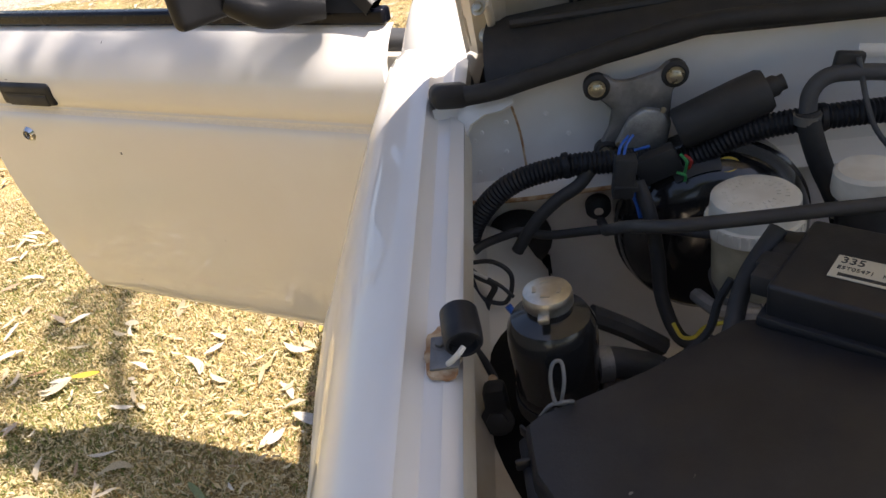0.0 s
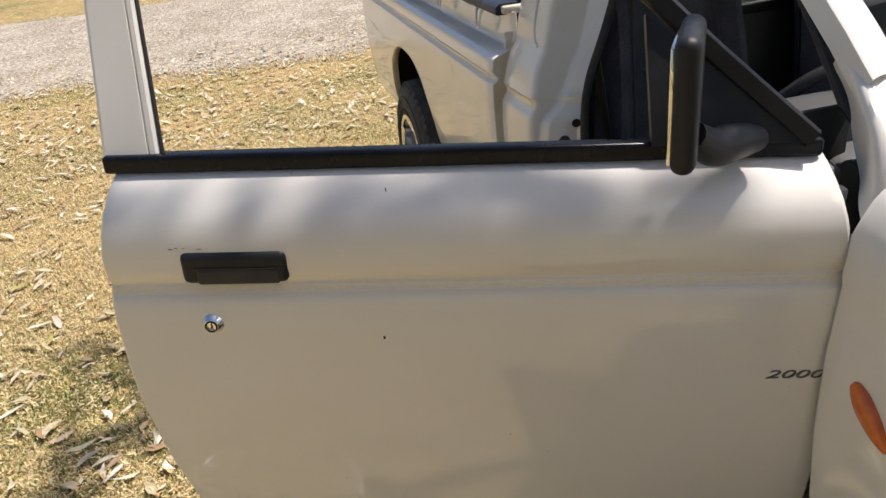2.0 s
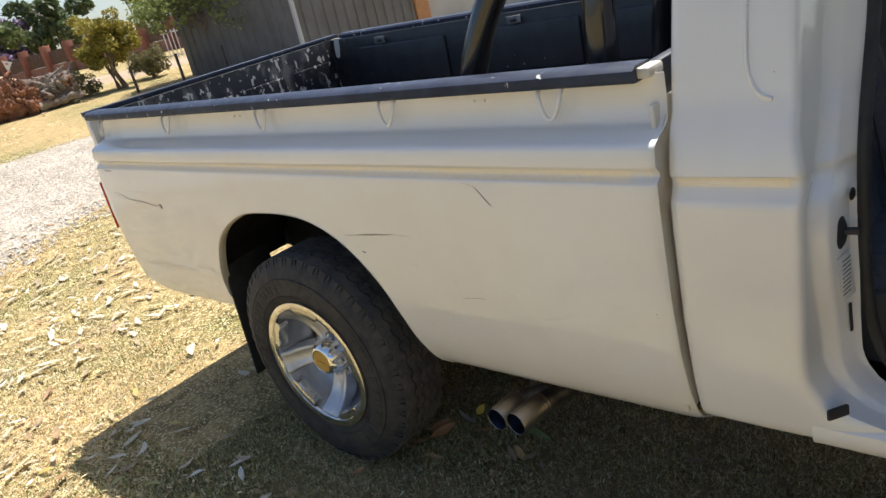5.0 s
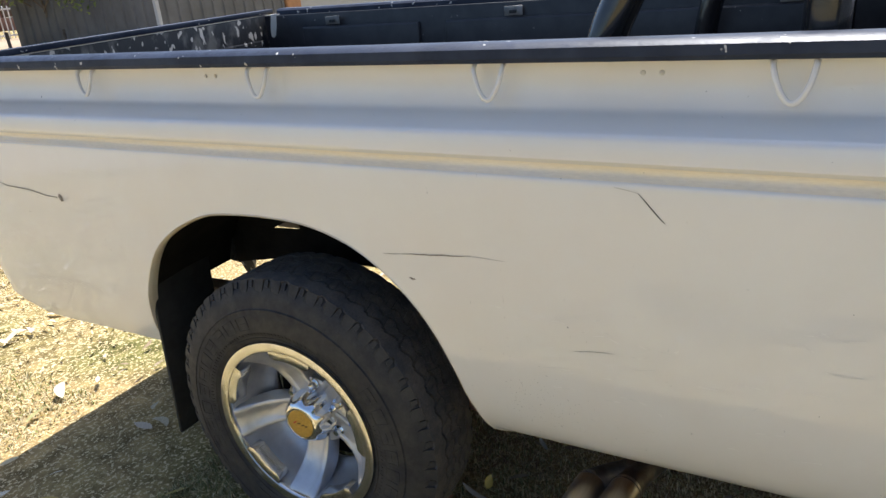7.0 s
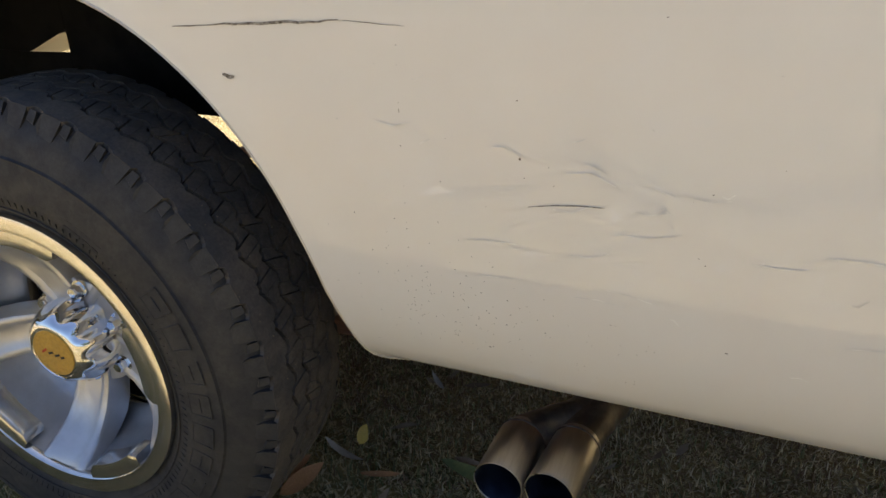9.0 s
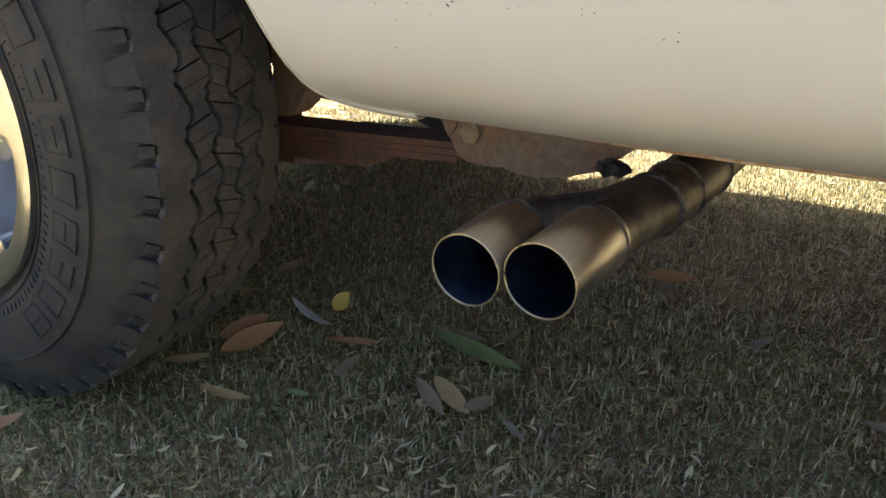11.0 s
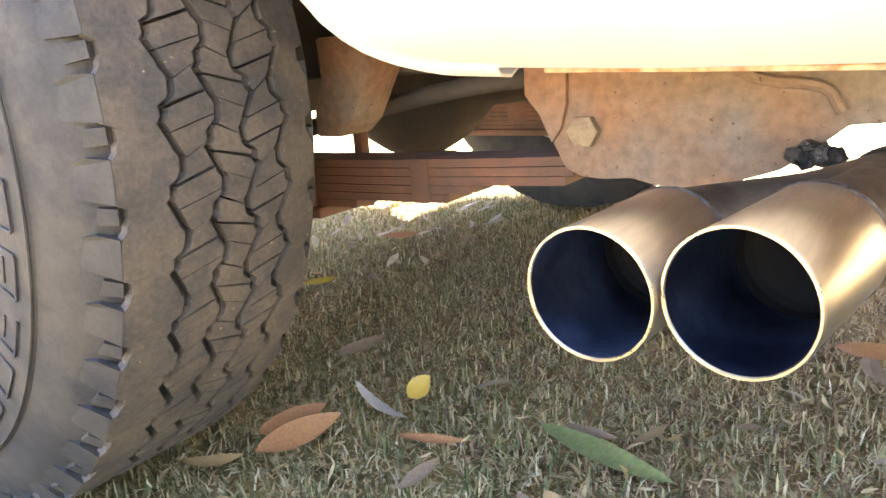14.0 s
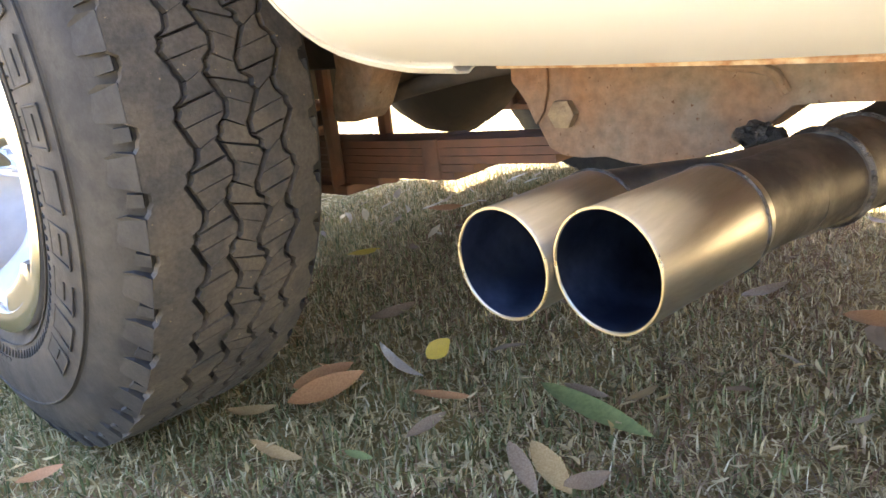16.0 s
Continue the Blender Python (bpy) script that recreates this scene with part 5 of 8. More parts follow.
rows.append([(x, 2.115, 0.88) for x, z in fw_top])
rows.append([(x, 2.12, 0.75) for x, z in fw_top])
rows.append([(x, 2.14, 0.55) for x, z in fw_top])
fire = part("bulkhead", sheet(rows), BAYPAINT, truck, "white engine bulkhead with dusty seams")
part("bulkhead_seam", tube([(0.313, 2.066, 1.112), (0.32, 2.069, 1.07), (0.322, 2.07, 1.03), (0.324, 2.058, 0.995)], 0.0016, 6), RUSTSTAIN, fire)
part("ledge_stain", tube([(0.235, 2.049, 0.986), (0.32, 2.0485, 0.983), (0.42, 2.048, 0.987), (0.62, 2.0485, 0.989)], 0.003, 6), RUSTSTAIN, fire)
for x, z in ((0.262, 1.065), (0.272, 1.075), (0.305, 1.085), (0.30, 1.045), (0.262, 1.02), (0.29, 1.02), (0.355, 1.09), (0.38, 1.06)):
    part("spot_weld", lathe([(0, 0.0006), (0.0022, 0.001), (0.0034, 0)], facing((x, 2.067, z), (0, -1, 0)), 10), BAYPAINT, fire)
part("corner_gusset", thicken(sheet([[(0.318, 2.052, 1.115), (0.302, 2.05, 1.108), (0.282, 2.05, 1.106), (0.262, 2.052, 1.094), (0.247, 2.056, 1.066)], [(0.316, 2.068, 1.122), (0.298, 2.068, 1.122), (0.27, 2.068, 1.12), (0.248, 2.068, 1.108), (0.238, 2.068, 1.07)]]), 0.004), BAYPAINT, fire)
part("bulkhead_seal", tube([(0.262, 2.05, 1.132), (0.30, 2.052, 1.134), (0.345, 2.055, 1.142), (0.40, 2.055, 1.152), (0.46, 2.055, 1.165), (0.54, 2.058, 1.176), (0.64, 2.06, 1.172), (0.78, 2.06, 1.163), (1.1, 2.06, 1.15), (1.42, 2.06, 1.13)], 0.012, 12), RUBBER, truck, "black rubber bulkhead seal")
cowl = part("cowl_panel", sheet([[(x, y, z - 0.02 * abs(x - 0.82) ** 1.5) for x in (0.285, 0.31, 0.45, 0.6, 0.82, 1.04, 1.19, 1.33)] for y, z in ((2.085, 1.135), (2.10, 1.168), (2.13, 1.185), (2.22, 1.182), (2.30, 1.172), (2.37, 1.168), (2.42, 1.165))]), BLACKMATT, truck, "black plastic cowl panel")
for k in range(30):
    part("grille_slat", box((0.006, 0.035, 0.006), pose(0.40 + 0.011 * k, 2.255, 1.178, 0, 0, 0), 0.0015), BLACKTRIM, cowl)
part("cowl_rib", tube([(0.32, 2.14, 1.186), (0.5, 2.15, 1.182), (0.9, 2.15, 1.186)], 0.006, 8), BLACKMATT, cowl)
part("bay_floor", box((1.1, 1.0, 0.02), pose(0.82, 1.58, 0.62), 0.003), UNDERBODY, truck)
rows = []
for dx, z in ((0.046, 1.085), (0.05, 1.05), (0.03, 1.02), (0.035, 0.97), (0.05, 0.93), (0.10, 0.90), (0.14, 0.82), (0.15, 0.62)):
    rows.append([(gutter_x(y) + dx, y, z - (wing_top(2.0) - wing_top(y)) * 0.7) for y in (1.0, 1.2, 1.4, 1.6, 1.8, 2.0, 2.075)])
apron = part("inner_wing", sheet(rows), PAINT_IN, truck, "dusty white inner wing with rust stains")
part("inner_wing", sheet([[(other(x), y, z) for x, y, z in r] for r in rows]), PAINT_IN, truck)
part("drain_hole", lathe([(0, 0.001), (0.004, 0.001), (0.005, 0)], facing((0.284, 1.755, 0.945), (0.5, -0.5, 0.8)), 12), RUSTSTAIN, apron)

# wiper motor
wip = part("wiper_motor", lathe([(0, 0.0), (0.022, 0.0), (0.025, 0.004), (0.026, 0.07), (0.0255, 0.098), (0.022, 0.104), (0, 0.104)], facing((0.503, 2.02, 1.068), (0.095, 0.0, 0.036)), 32), BLACKMATT, truck, "wiper motor with cast bracket")
part("motor_end", lathe([(0.012, 0.104), (0.012, 0.112), (0.009, 0.116), (0.009, 0.122), (0, 0.122)], facing((0.503, 2.02, 1.068), (0.095, 0.0, 0.036)), 20), BLACKMATT, wip)
brk = [(0.404, 1.128), (0.412, 1.139), (0.43, 1.136), (0.438, 1.128), (0.455, 1.127), (0.475, 1.131), (0.487, 1.134), (0.497, 1.143), (0.515, 1.141), (0.521, 1.128), (0.514, 1.116), (0.503, 1.11), (0.500, 1.09), (0.498, 1.06), (0.47, 1.04), (0.445, 1.048), (0.432, 1.03), (0.416, 1.03), (0.412, 1.045), (0.428, 1.07), (0.433, 1.095), (0.42, 1.108), (0.406, 1.115)]
part("bracket", plate([(a, b) for a, b in brk], -0.012, "y", 2.052, 0.003), GREYCAST, wip, "grey cast mounting bracket")
for x, z in ((0.417, 1.124), (0.505, 1.128), (0.424, 1.040)):
    g = part("rubber_mount", lathe([(0, 0.008), (0.012, 0.008), (0.0155, 0.005), (0.0155, -0.006)], facing((x, 2.045, z), (0, -1, 0)), 20), RUBBER, wip)
    part("bolt", hexbolt((x, 2.037, z), (0, -1, 0.05), 0.0068, 0.006), BRASSY, wip)
gear = part("gear_cover", plate([(0.432, 1.056), (0.45, 1.088), (0.468, 1.099), (0.487, 1.094), (0.498, 1.078), (0.492, 1.05), (0.472, 1.038), (0.452, 1.041)], -0.012, "y", 2.032, 0.004), ZINC, wip, "spangled zinc gear cover")
for x, z in ((0.437, 1.06), (0.488, 1.096), (0.484, 1.04)):
    part("screw", lathe([(0, 0.003), (0.003, 0.0025), (0.0038, 0)], facing((x, 2.018, z), (0, -1, 0)), 12), BRASSY, wip)
part("plug_housing", box((0.05, 0.022, 0.034), pose(0.478, 2.002, 1.036, 0, -20, 0), 0.004), BLACKMATT, wip)
for c, (a, b) in ((WIREBLUE, ((0.452, 1.993, 1.062), (0.468, 1.99, 1.066))), (WIREGREEN, ((0.502, 1.99, 1.052), (0.506, 1.985, 1.03))), (WIRERED, ((0.507, 1.99, 1.05), (0.511, 1.987, 1.034))), (WIREGREEN, ((0.498, 1.988, 1.03), (0.506, 1.984, 1.02)))):
    part("wire", tube([a, ((a[0] + b[0]) / 2 + 0.004, a[1] - 0.006, (a[2] + b[2]) / 2 + 0.003), b], 0.0018, 6), c, wip)
conn = part("connector_block", box((0.024, 0.022, 0.05), pose(0.437, 1.965, 1.045, 0, 8, 0), 0.003), BLACKMATT, truck, "black wiring connector with blue wires")
part("connector_rib", box((0.026, 0.024, 0.006), pose(0.438, 1.965, 1.034, 0, 8, 0), 0.001), BLACKMATT, conn)
for k in range(3):
    part("wire", tube([(0.444 + 0.004 * k, 1.965, 1.022), (0.449 + 0.004 * k, 1.962, 1.008), (0.452 + 0.003 * k, 1.962, 0.99)], 0.0017, 6), WIREBLUE if k < 2 else BLACKMATT, conn)
for k in range(2):
    part("wire", tube([(0.432 + 0.006 * k, 1.968, 1.068), (0.436 + 0.006 * k, 1.975, 1.078), (0.446 + 0.005 * k, 1.99, 1.082)], 0.0018, 6), WIREBLUE, conn)

# looms, hoses and cables
loom = part("wiring_loom", tube([(0.234, 2.0, 0.925), (0.25, 2.0, 0.975), (0.279, 2.0, 1.013), (0.317, 2.0, 1.037), (0.373, 2.0, 1.048), (0.425, 2.005, 1.045), (0.47, 2.02, 1.036), (0.503, 2.02, 1.03), (0.533, 2.015, 1.040), (0.564, 2.01, 1.056), (0.60, 2.005, 1.067), (0.65, 2.0, 1.072), (0.76, 2.0, 1.07), (1.0, 2.0, 1.05)], 0.0125, 12, k=10, ribs=0.16, pitch=0.0052), BLACKTRIM, truck, "black corrugated wiring loom")
for p, q in (((0.374, 2.0, 1.049), (1, 0, 0.1)), ((0.652, 2.0, 1.072), (1, 0, 0)), ((0.735, 2.0, 1.07), (1, 0, 0))):
    part("loom_tie", lathe([(0.0145, -0.004), (0.0158, -0.003), (0.0158, 0.003), (0.0145, 0.004)], facing(p, q), 18), BLACKTRIM, loom)
part("loom_branch", tube([(0.40, 1.995, 1.04), (0.385, 1.985, 1.028), (0.36, 1.98, 1.015), (0.335, 1.975, 0.995), (0.318, 1.97, 0.975), (0.305, 1.97, 0.955)], 0.008, 10), BLACKMATT, loom)
part("loom_branch", tube([(0.452, 1.975, 1.03), (0.462, 1.955, 1.0), (0.468, 1.94, 0.95), (0.47, 1.925, 0.90), (0.485, 1.9, 0.86), (0.51, 1.88, 0.86)], 0.0085, 10), BLACKMATT, loom)
part("thin_cable", tube([(0.245, 1.97, 0.955), (0.262, 1.98, 0.962), (0.29, 1.98, 0.972), (0.314, 1.98, 0.976), (0.345, 1.98, 0.967), (0.407, 1.965, 0.977), (0.46, 1.93, 0.995), (0.52, 1.89, 1.005), (0.60, 1.86, 1.01)], 0.0058, 10), BLACKMATT, truck, "black control cable")
part("bonnet_cable", tube([(0.41, 2.02, 0.955), (0.412, 1.95, 0.985), (0.412, 1.87, 1.035), (0.428, 1.80, 1.08), (0.46, 1.76, 1.101), (0.536, 1.75, 1.108), (0.60, 1.75, 1.109), (0.75, 1.76, 1.10), (1.0, 1.8, 1.05)], 0.0062, 10), BLACKMATT, truck, "black bonnet release cable")
part("cable_grommet", lathe([(0.006, 0.02), (0.012, 0.016), (0.0165, 0.012), (0.017, 0.0)], facing((0.409, 2.068, 0.953), (0, -1, 0)), 22), RUBBER, truck)
part("cable_grommet", lathe([(0, 0.03), (0.03, 0.028), (0.042, 0.018), (0.046, 0.0)], facing((0.298, 2.10, 0.893), (0, -1, 0.2)), 28), RUBBER, truck, "large black rubber grommet")
hose = part("heater_hose", tube([(0.80, 2.0, 1.105), (0.73, 2.0, 1.112), (0.69, 2.0, 1.118), (0.655, 2.0, 1.119), (0.637, 1.995, 1.105), (0.634, 1.99, 1.08)], 0.009, 12), GREYPLASTIC, truck, "rubber hoses with clamps")
part("lower_hose", tube([(0.634, 1.99, 1.085), (0.638, 1.985, 1.06), (0.649, 1.98, 1.025), (0.662, 1.975, 0.995), (0.672, 1.97, 0.965), (0.676, 1.96, 0.93)], 0.0125, 12), RUBBER, hose)
part("hose_clamp", lathe([(0.0125, -0.005), (0.0142, -0.005), (0.0142, 0.005), (0.0125, 0.005)], facing((0.634, 1.99, 1.078), (0, 0, 1)), 18), GREYCAST, hose)
for dz in (0, 0.014):
    part("spring_clamp", tube([(0.672 + 0.0155 * math.cos(a), 1.968 + 0.0155 * math.sin(a), 0.968 + dz) for a in np.linspace(-2.6, 2.6, 12)] + [(0.698, 1.952, 0.975 + dz)], 0.0017, 6, k=2), BRASSY, hose)
part("hose_bracket", box((0.03, 0.012, 0.028), pose(0.676, 2.01, 1.125, 0, 10, 0), 0.004), BLACKMATT, hose)
part("hose_bracket", box((0.06, 0.004, 0.016), pose(0.715, 2.015, 1.132, 0, 8, 0), 0.002), BAYPAINT, hose)
part("bolt", hexbolt((0.728, 2.008, 1.13), (0, -1, 0), 0.007, 0.006), BRASSY, hose)
part("thin_tube", tube([(0.682, 2.0, 1.135), (0.69, 1.985, 1.09), (0.70, 1.975, 1.06), (0.72, 1.96, 1.035), (0.745, 1.95, 1.025)], 0.0028, 8), GREYPLASTIC, hose)

# brake servo, fluid tanks
FW = (0, -1, 0)
servo = part("brake_servo", lathe([(0.06, 0.155), (0.085, 0.15), (0.105, 0.135), (0.114, 0.115), (0.116, 0.1), (0.1195, 0.097), (0.1195, 0.088), (0.116, 0.085), (0.115, 0.0)], facing((0.545, 2.135, 0.925), FW), 64), BLACKGLOSS, truck, "round black brake servo with labels")
part("servo_face", lathe([(0, 0.162), (0.05, 0.16), (0.062, 0.154)], facing((0.545, 2.135, 0.925), FW), 40), BLACKGLOSS, servo)
for a0, a1, r, mt in ((118, 88, 0.1075, GREYPLASTIC),):
    bm = bmesh.new()
    rr = [[Vector((0.545 + q * math.cos(math.radians(a)), 2.135 - d, 0.925 + q * math.sin(math.radians(a)))) for a in np.linspace(a0, a1, 10)] for q, d in ((0.1005, 0.1435), (0.1145, 0.118))]
    part("servo_label", sheet(rr, bm), mt, servo)
yb = part("warning_badge", lathe([(0, 0.0012), (0.0105, 0.0012), (0.011, 0)], facing((0.556, 2.001, 1.0262), (0.05, -0.7, 0.75)) @ Matrix.Diagonal((1.25, 0.9, 1, 1)), 20), YELLOWBADGE, servo, "small yellow warning badge")
part("badge_ring", lathe([(0.0045, 0.0018), (0.0065, 0.0018)], facing((0.556, 2.001, 1.0262), (0.05, -0.7, 0.75)), 20), INK, yb)
mc = Vector((0.562, 1.903, -0.004))
tank = part("brake_reservoir", lathe([(0, 0.93), (0.036, 0.93), (0.041, 0.94), (0.042, 1.0), (0.043, 1.018)], Matrix.Translation(mc), 40), TANK, truck, "yellowed brake fluid reservoir with white screw cap")
rib = [(0.0, 1.046), (0.03, 1.0465), (0.040, 1.046), (0.0435, 1.043), (0.0445, 1.028), (0.0445, 1.022), (0.0485, 1.021), (0.049, 1.006), (0.046, 1.004)]
capm = part("screw_cap", lathe(rib, Matrix.Translation(mc), 56), CAPWHITE, tank, "aged white screw cap")
bm = bmesh.new()
for k in range(36):
    a = 2 * math.pi * k / 36
    box((0.0016, 0.0035, 0.013), Matrix.Translation(mc) @ Matrix.Rotation(a, 4, "Z") @ Matrix.Translation((0.0488, 0, 1.0135)), 0.0005, bm)
part("cap_grip", bm, CAPWHITE, capm)
bm = bmesh.new()
for ring, cnt in ((0.030, 30), (0.022, 22)):
    for k in range(cnt):
        a = 2 * math.pi * k / cnt
        if k % 7 == 6:
            continue
        box((0.0042, 0.0016 if k % 3 else 0.003, 0.0008), Matrix.Translation(mc) @ Matrix.Rotation(a, 4, "Z") @ Matrix.Translation((ring, 0, 1.0467)), 0, bm)
part("cap_print", bm, CAPWHITE, capm)
part("tank_clamp", tube([(0.50, 1.88, 0.935), (0.52, 1.84, 0.94), (0.56, 1.83, 0.94)], 0.008, 8), GREYCAST, tank)
part("wire", tube([(0.47, 1.84, 0.93), (0.478, 1.835, 0.915), (0.49, 1.83, 0.918), (0.50, 1.83, 0.93), (0.52, 1.83, 0.935)], 0.0022, 6), WIREYELLOW, tank)
mc2 = Vector((0.675, 1.92, 0))
t2 = part("clutch_reservoir", lathe([(0, 0.95), (0.025, 0.95), (0.028, 1.02)], Matrix.Translation(mc2), 32), BLACKMATT, truck, "small clutch reservoir with cream cap")
part("screw_cap", lathe([(0, 1.048), (0.029, 1.048), (0.033, 1.044), (0.034, 1.024), (0.033, 1.02)], Matrix.Translation(mc2), 40), CAPWHITE, t2)
part("master_cylinder", lathe([(0, 0.17), (0.02, 0.17), (0.022, 0.0)], facing((0.548, 1.95, 0.91), FW), 24), GREYCAST, truck, "grey brake master cylinder")

# power steering reservoir
ps = Vector((0.351, 1.718, 0.007))
pot = part("steering_reservoir", lathe([(0, 0.90), (0.036, 0.90), (0.038, 0.955), (0.0395, 0.957), (0.0395, 0.966), (0.038, 0.968), (0.0395, 1.02), (0.0385, 1.034), (0.034, 1.043), (0.024, 1.047), (0.02, 1.049), (0.02, 1.055)], Matrix.Translation(ps), 56), BLACKGLOSS, truck, "gloss black power steering reservoir with metal cap")
cap = part("filler_cap", lathe([(0, 1.0705), (0.016, 1.071), (0.0205, 1.069), (0.0215, 1.066), (0.0215, 1.057), (0.0195, 1.054)], Matrix.Translation(ps), 40), CAPMETAL, pot, "embossed metal filler cap")
part("cap_tab", box((0.010, 0.012, 0.006), pose(ps.x - 0.004, ps.y - 0.0225, 1.0645), 0.002), CAPMETAL, cap)
for a in (0.2, 1.6, 3.0, 4.4):
    part("embossing", box((0.008, 0.003, 0.0008), Matrix.Translation(ps) @ Matrix.Rotation(a, 4, "Z") @ Matrix.Translation((0, 0.011, 1.0712)), 0), CAPMETAL, cap)
part("outlet_hose", tube([(0.385, 1.72, 0.985), (0.40, 1.725, 0.985), (0.42, 1.73, 0.975), (0.44, 1.745, 0.955), (0.455, 1.77, 0.92)], 0.0145, 14), RUBBER, pot, "rubber outlet hose")
part("hose_clamp", lathe([(0.0145, -0.006), (0.0165, -0.006), (0.0165, 0.006), (0.0145, 0.006)], facing((0.393, 1.722, 0.986), (1, 0.2, -0.1)), 18), GREYCAST, pot)
part("clamp_band", lathe([(0.0385, 0.944), (0.0405, 0.944), (0.0405, 0.958), (0.0385, 0.958)], Matrix.Translation(ps), 40), BLACKMATT, pot)
rub = part("mount_pad", plate([(0.278, 0.965), (0.30, 0.967), (0.302, 0.905), (0.276, 0.905)], 0.02, "y", 1.715, 0.006), RUBBER, truck, "black rubber mount with bolt")
part("bolt", hexbolt((0.289, 1.714, 0.93), (0, -1, 0.4), 0.011, 0.008), BLACKMATT, rub)
for pts, r, c in (([(0.25, 1.9, 0.99), (0.262, 1.9, 0.971), (0.28, 1.9, 0.955), (0.268, 1.9, 0.93), (0.262, 1.88, 0.9), (0.275, 1.85, 0.88), (0.287, 1.82, 0.85)], 0.004, BLACKMATT),
                  ([(0.25, 1.93, 0.97), (0.28, 1.92, 0.975), (0.30, 1.91, 0.96), (0.29, 1.90, 0.93), (0.262, 1.9, 0.94), (0.255, 1.9, 0.97)], 0.0028, BLACKMATT),
                  ([(0.258, 1.89, 0.985), (0.268, 1.885, 0.982), (0.276, 1.885, 0.976)], 0.0018, WIREWHITE), ([(0.276, 1.885, 0.976), (0.29, 1.88, 0.968), (0.303, 1.875, 0.955)], 0.0022, BLACKMATT),
                  ([(0.297, 1.86, 0.955), (0.302, 1.858, 0.947)], 0.004, WIREBLUE), ([(0.31, 1.86, 0.955), (0.317, 1.86, 0.95)], 0.003, WIRERED), ([(0.246, 1.9, 1.0), (0.251, 1.9, 0.998)], 0.003, WIREYELLOW),
                  ([(0.262, 1.80, 0.95), (0.275, 1.79, 0.93), (0.29, 1.77, 0.90), (0.30, 1.76, 0.87)], 0.0045, BLACKMATT), ([(0.385, 1.84, 0.95), (0.42, 1.845, 0.925), (0.46, 1.85, 0.89)], 0.012, RUBBER),
                  ([(0.45, 1.74, 0.965), (0.47, 1.75, 0.97), (0.49, 1.76, 0.985), (0.50, 1.77, 1.01), (0.512, 1.775, 1.03)], 0.004, BLACKMATT), ([(0.455, 1.73, 0.955), (0.47, 1.735, 0.968), (0.49, 1.735, 0.97), (0.51, 1.73, 0.975)], 0.003, BLACKMATT)):
    part("loose_wire", tube(pts, r, 8), c, truck)
part("engine_block", box((0.5, 0.7, 0.25), pose(0.95, 1.6, 0.84), 0.03, seg=3), BLACKMATT, truck, "dark engine block")

# air box with spring clip
lid = [(0.318, 1.628), (0.326, 1.636), (0.41, 1.674), (0.496, 1.724), (0.516, 1.722), (0.60, 1.648), (0.74, 1.52), (0.66, 1.36), (0.47, 1.40), (0.37, 1.50), (0.325, 1.58)]
lid = [(x + 0.008, y - 0.022) for x, y in lid]
cx_, cy_ = sum(p[0] for p in lid) / len(lid), sum(p[1] for p in lid) / len(lid)
rows = []
for k, z in ((1.0, 0.93), (1.0, 0.99), (1.022, 0.992), (1.024, 1.0), (1.022, 1.008), (1.0, 1.010), (0.985, 1.011), (0.978, 1.020), (0.970, 1.026), (0.955, 1.029)):
    rows.append([(cx_ + (x - cx_) * k, cy_ + (y - cy_) * k, z + 0.010 + 0.05 * (x - 0.33) * (1 if z > 0.95 else 0)) for x, y in lid])
bm = sheet(rows, None, True)
bm.verts.ensure_lookup_table()
bm.faces.new(bm.verts[-len(lid):])
air = part("air_box", bm, BOXPLASTIC, truck, "black plastic air filter box with dusty scuffs")
for (x0, y0), (x1, y1) in zip(lid, lid[1:] + lid[:1]):
    n = max(1, int(math.hypot(x1 - x0, y1 - y0) / 0.035))
    for i in range(n):
        t = (i + 0.5) / n
        x, y = x0 + (x1 - x0) * t, y0 + (y1 - y0) * t
        x, y = cx_ + (x - cx_) * 1.0, cy_ + (y - cy_) * 1.0
        part("lid_rib", box((0.003, 0.016, 0.010), pose(x, y, 1.018 + 0.05 * (x - 0.33) + 0.004, 0, 0, math.degrees(math.atan2(y1 - y0, x1 - x0))), 0.001), BOXPLASTIC, air)
cl = [(0.332, 1.632, 1.012), (0.342, 1.634, 1.022), (0.352, 1.636, 1.020), (0.358, 1.632, 1.026), (0.351, 1.628, 1.03), (0.345, 1.63, 1.028), (0.343, 1.64, 1.042), (0.346, 1.646, 1.052), (0.352, 1.648, 1.051), (0.353, 1.64, 1.04), (0.349, 1.632, 1.024)]
part("spring_clip", tube([(x + 0.008, y - 0.012, z + 0.018) for x, y, z in cl], 0.0015, 8), GREYCAST, air, "bent wire spring clip")
part("snorkel", tube([(0.31, 1.55, 0.93), (0.33, 1.48, 0.94), (0.36, 1.40, 0.95), (0.40, 1.30, 0.95)], 0.03, 16), BLACKTRIM, truck, "black intake duct")

# fuse box lid with label
e1, e2 = Vector((0.82, -0.57, 0)).normalized(), Vector((0.57, 0.82, 0)).normalized()
c0 = Vector((0.516, 1.689, 1.085))
fm = Matrix((e1, e2, Vector((0, 0, 1)))).transposed().to_4x4()
fuse = part("control_box", box((0.20, 0.105, 0.034), Matrix.Translation(c0 + e1 * 0.10 + e2 * 0.0525 - Vector((0, 0, 0.016))) @ fm, 0.004, seg=3), BOXPLASTIC, truck, "black control box with printed cream label")
part("box_rim", box((0.21, 0.115, 0.010), Matrix.Translation(c0 + e1 * 0.10 + e2 * 0.0525 - Vector((0, 0, 0.032))) @ fm, 0.003), BOXPLASTIC, fuse)
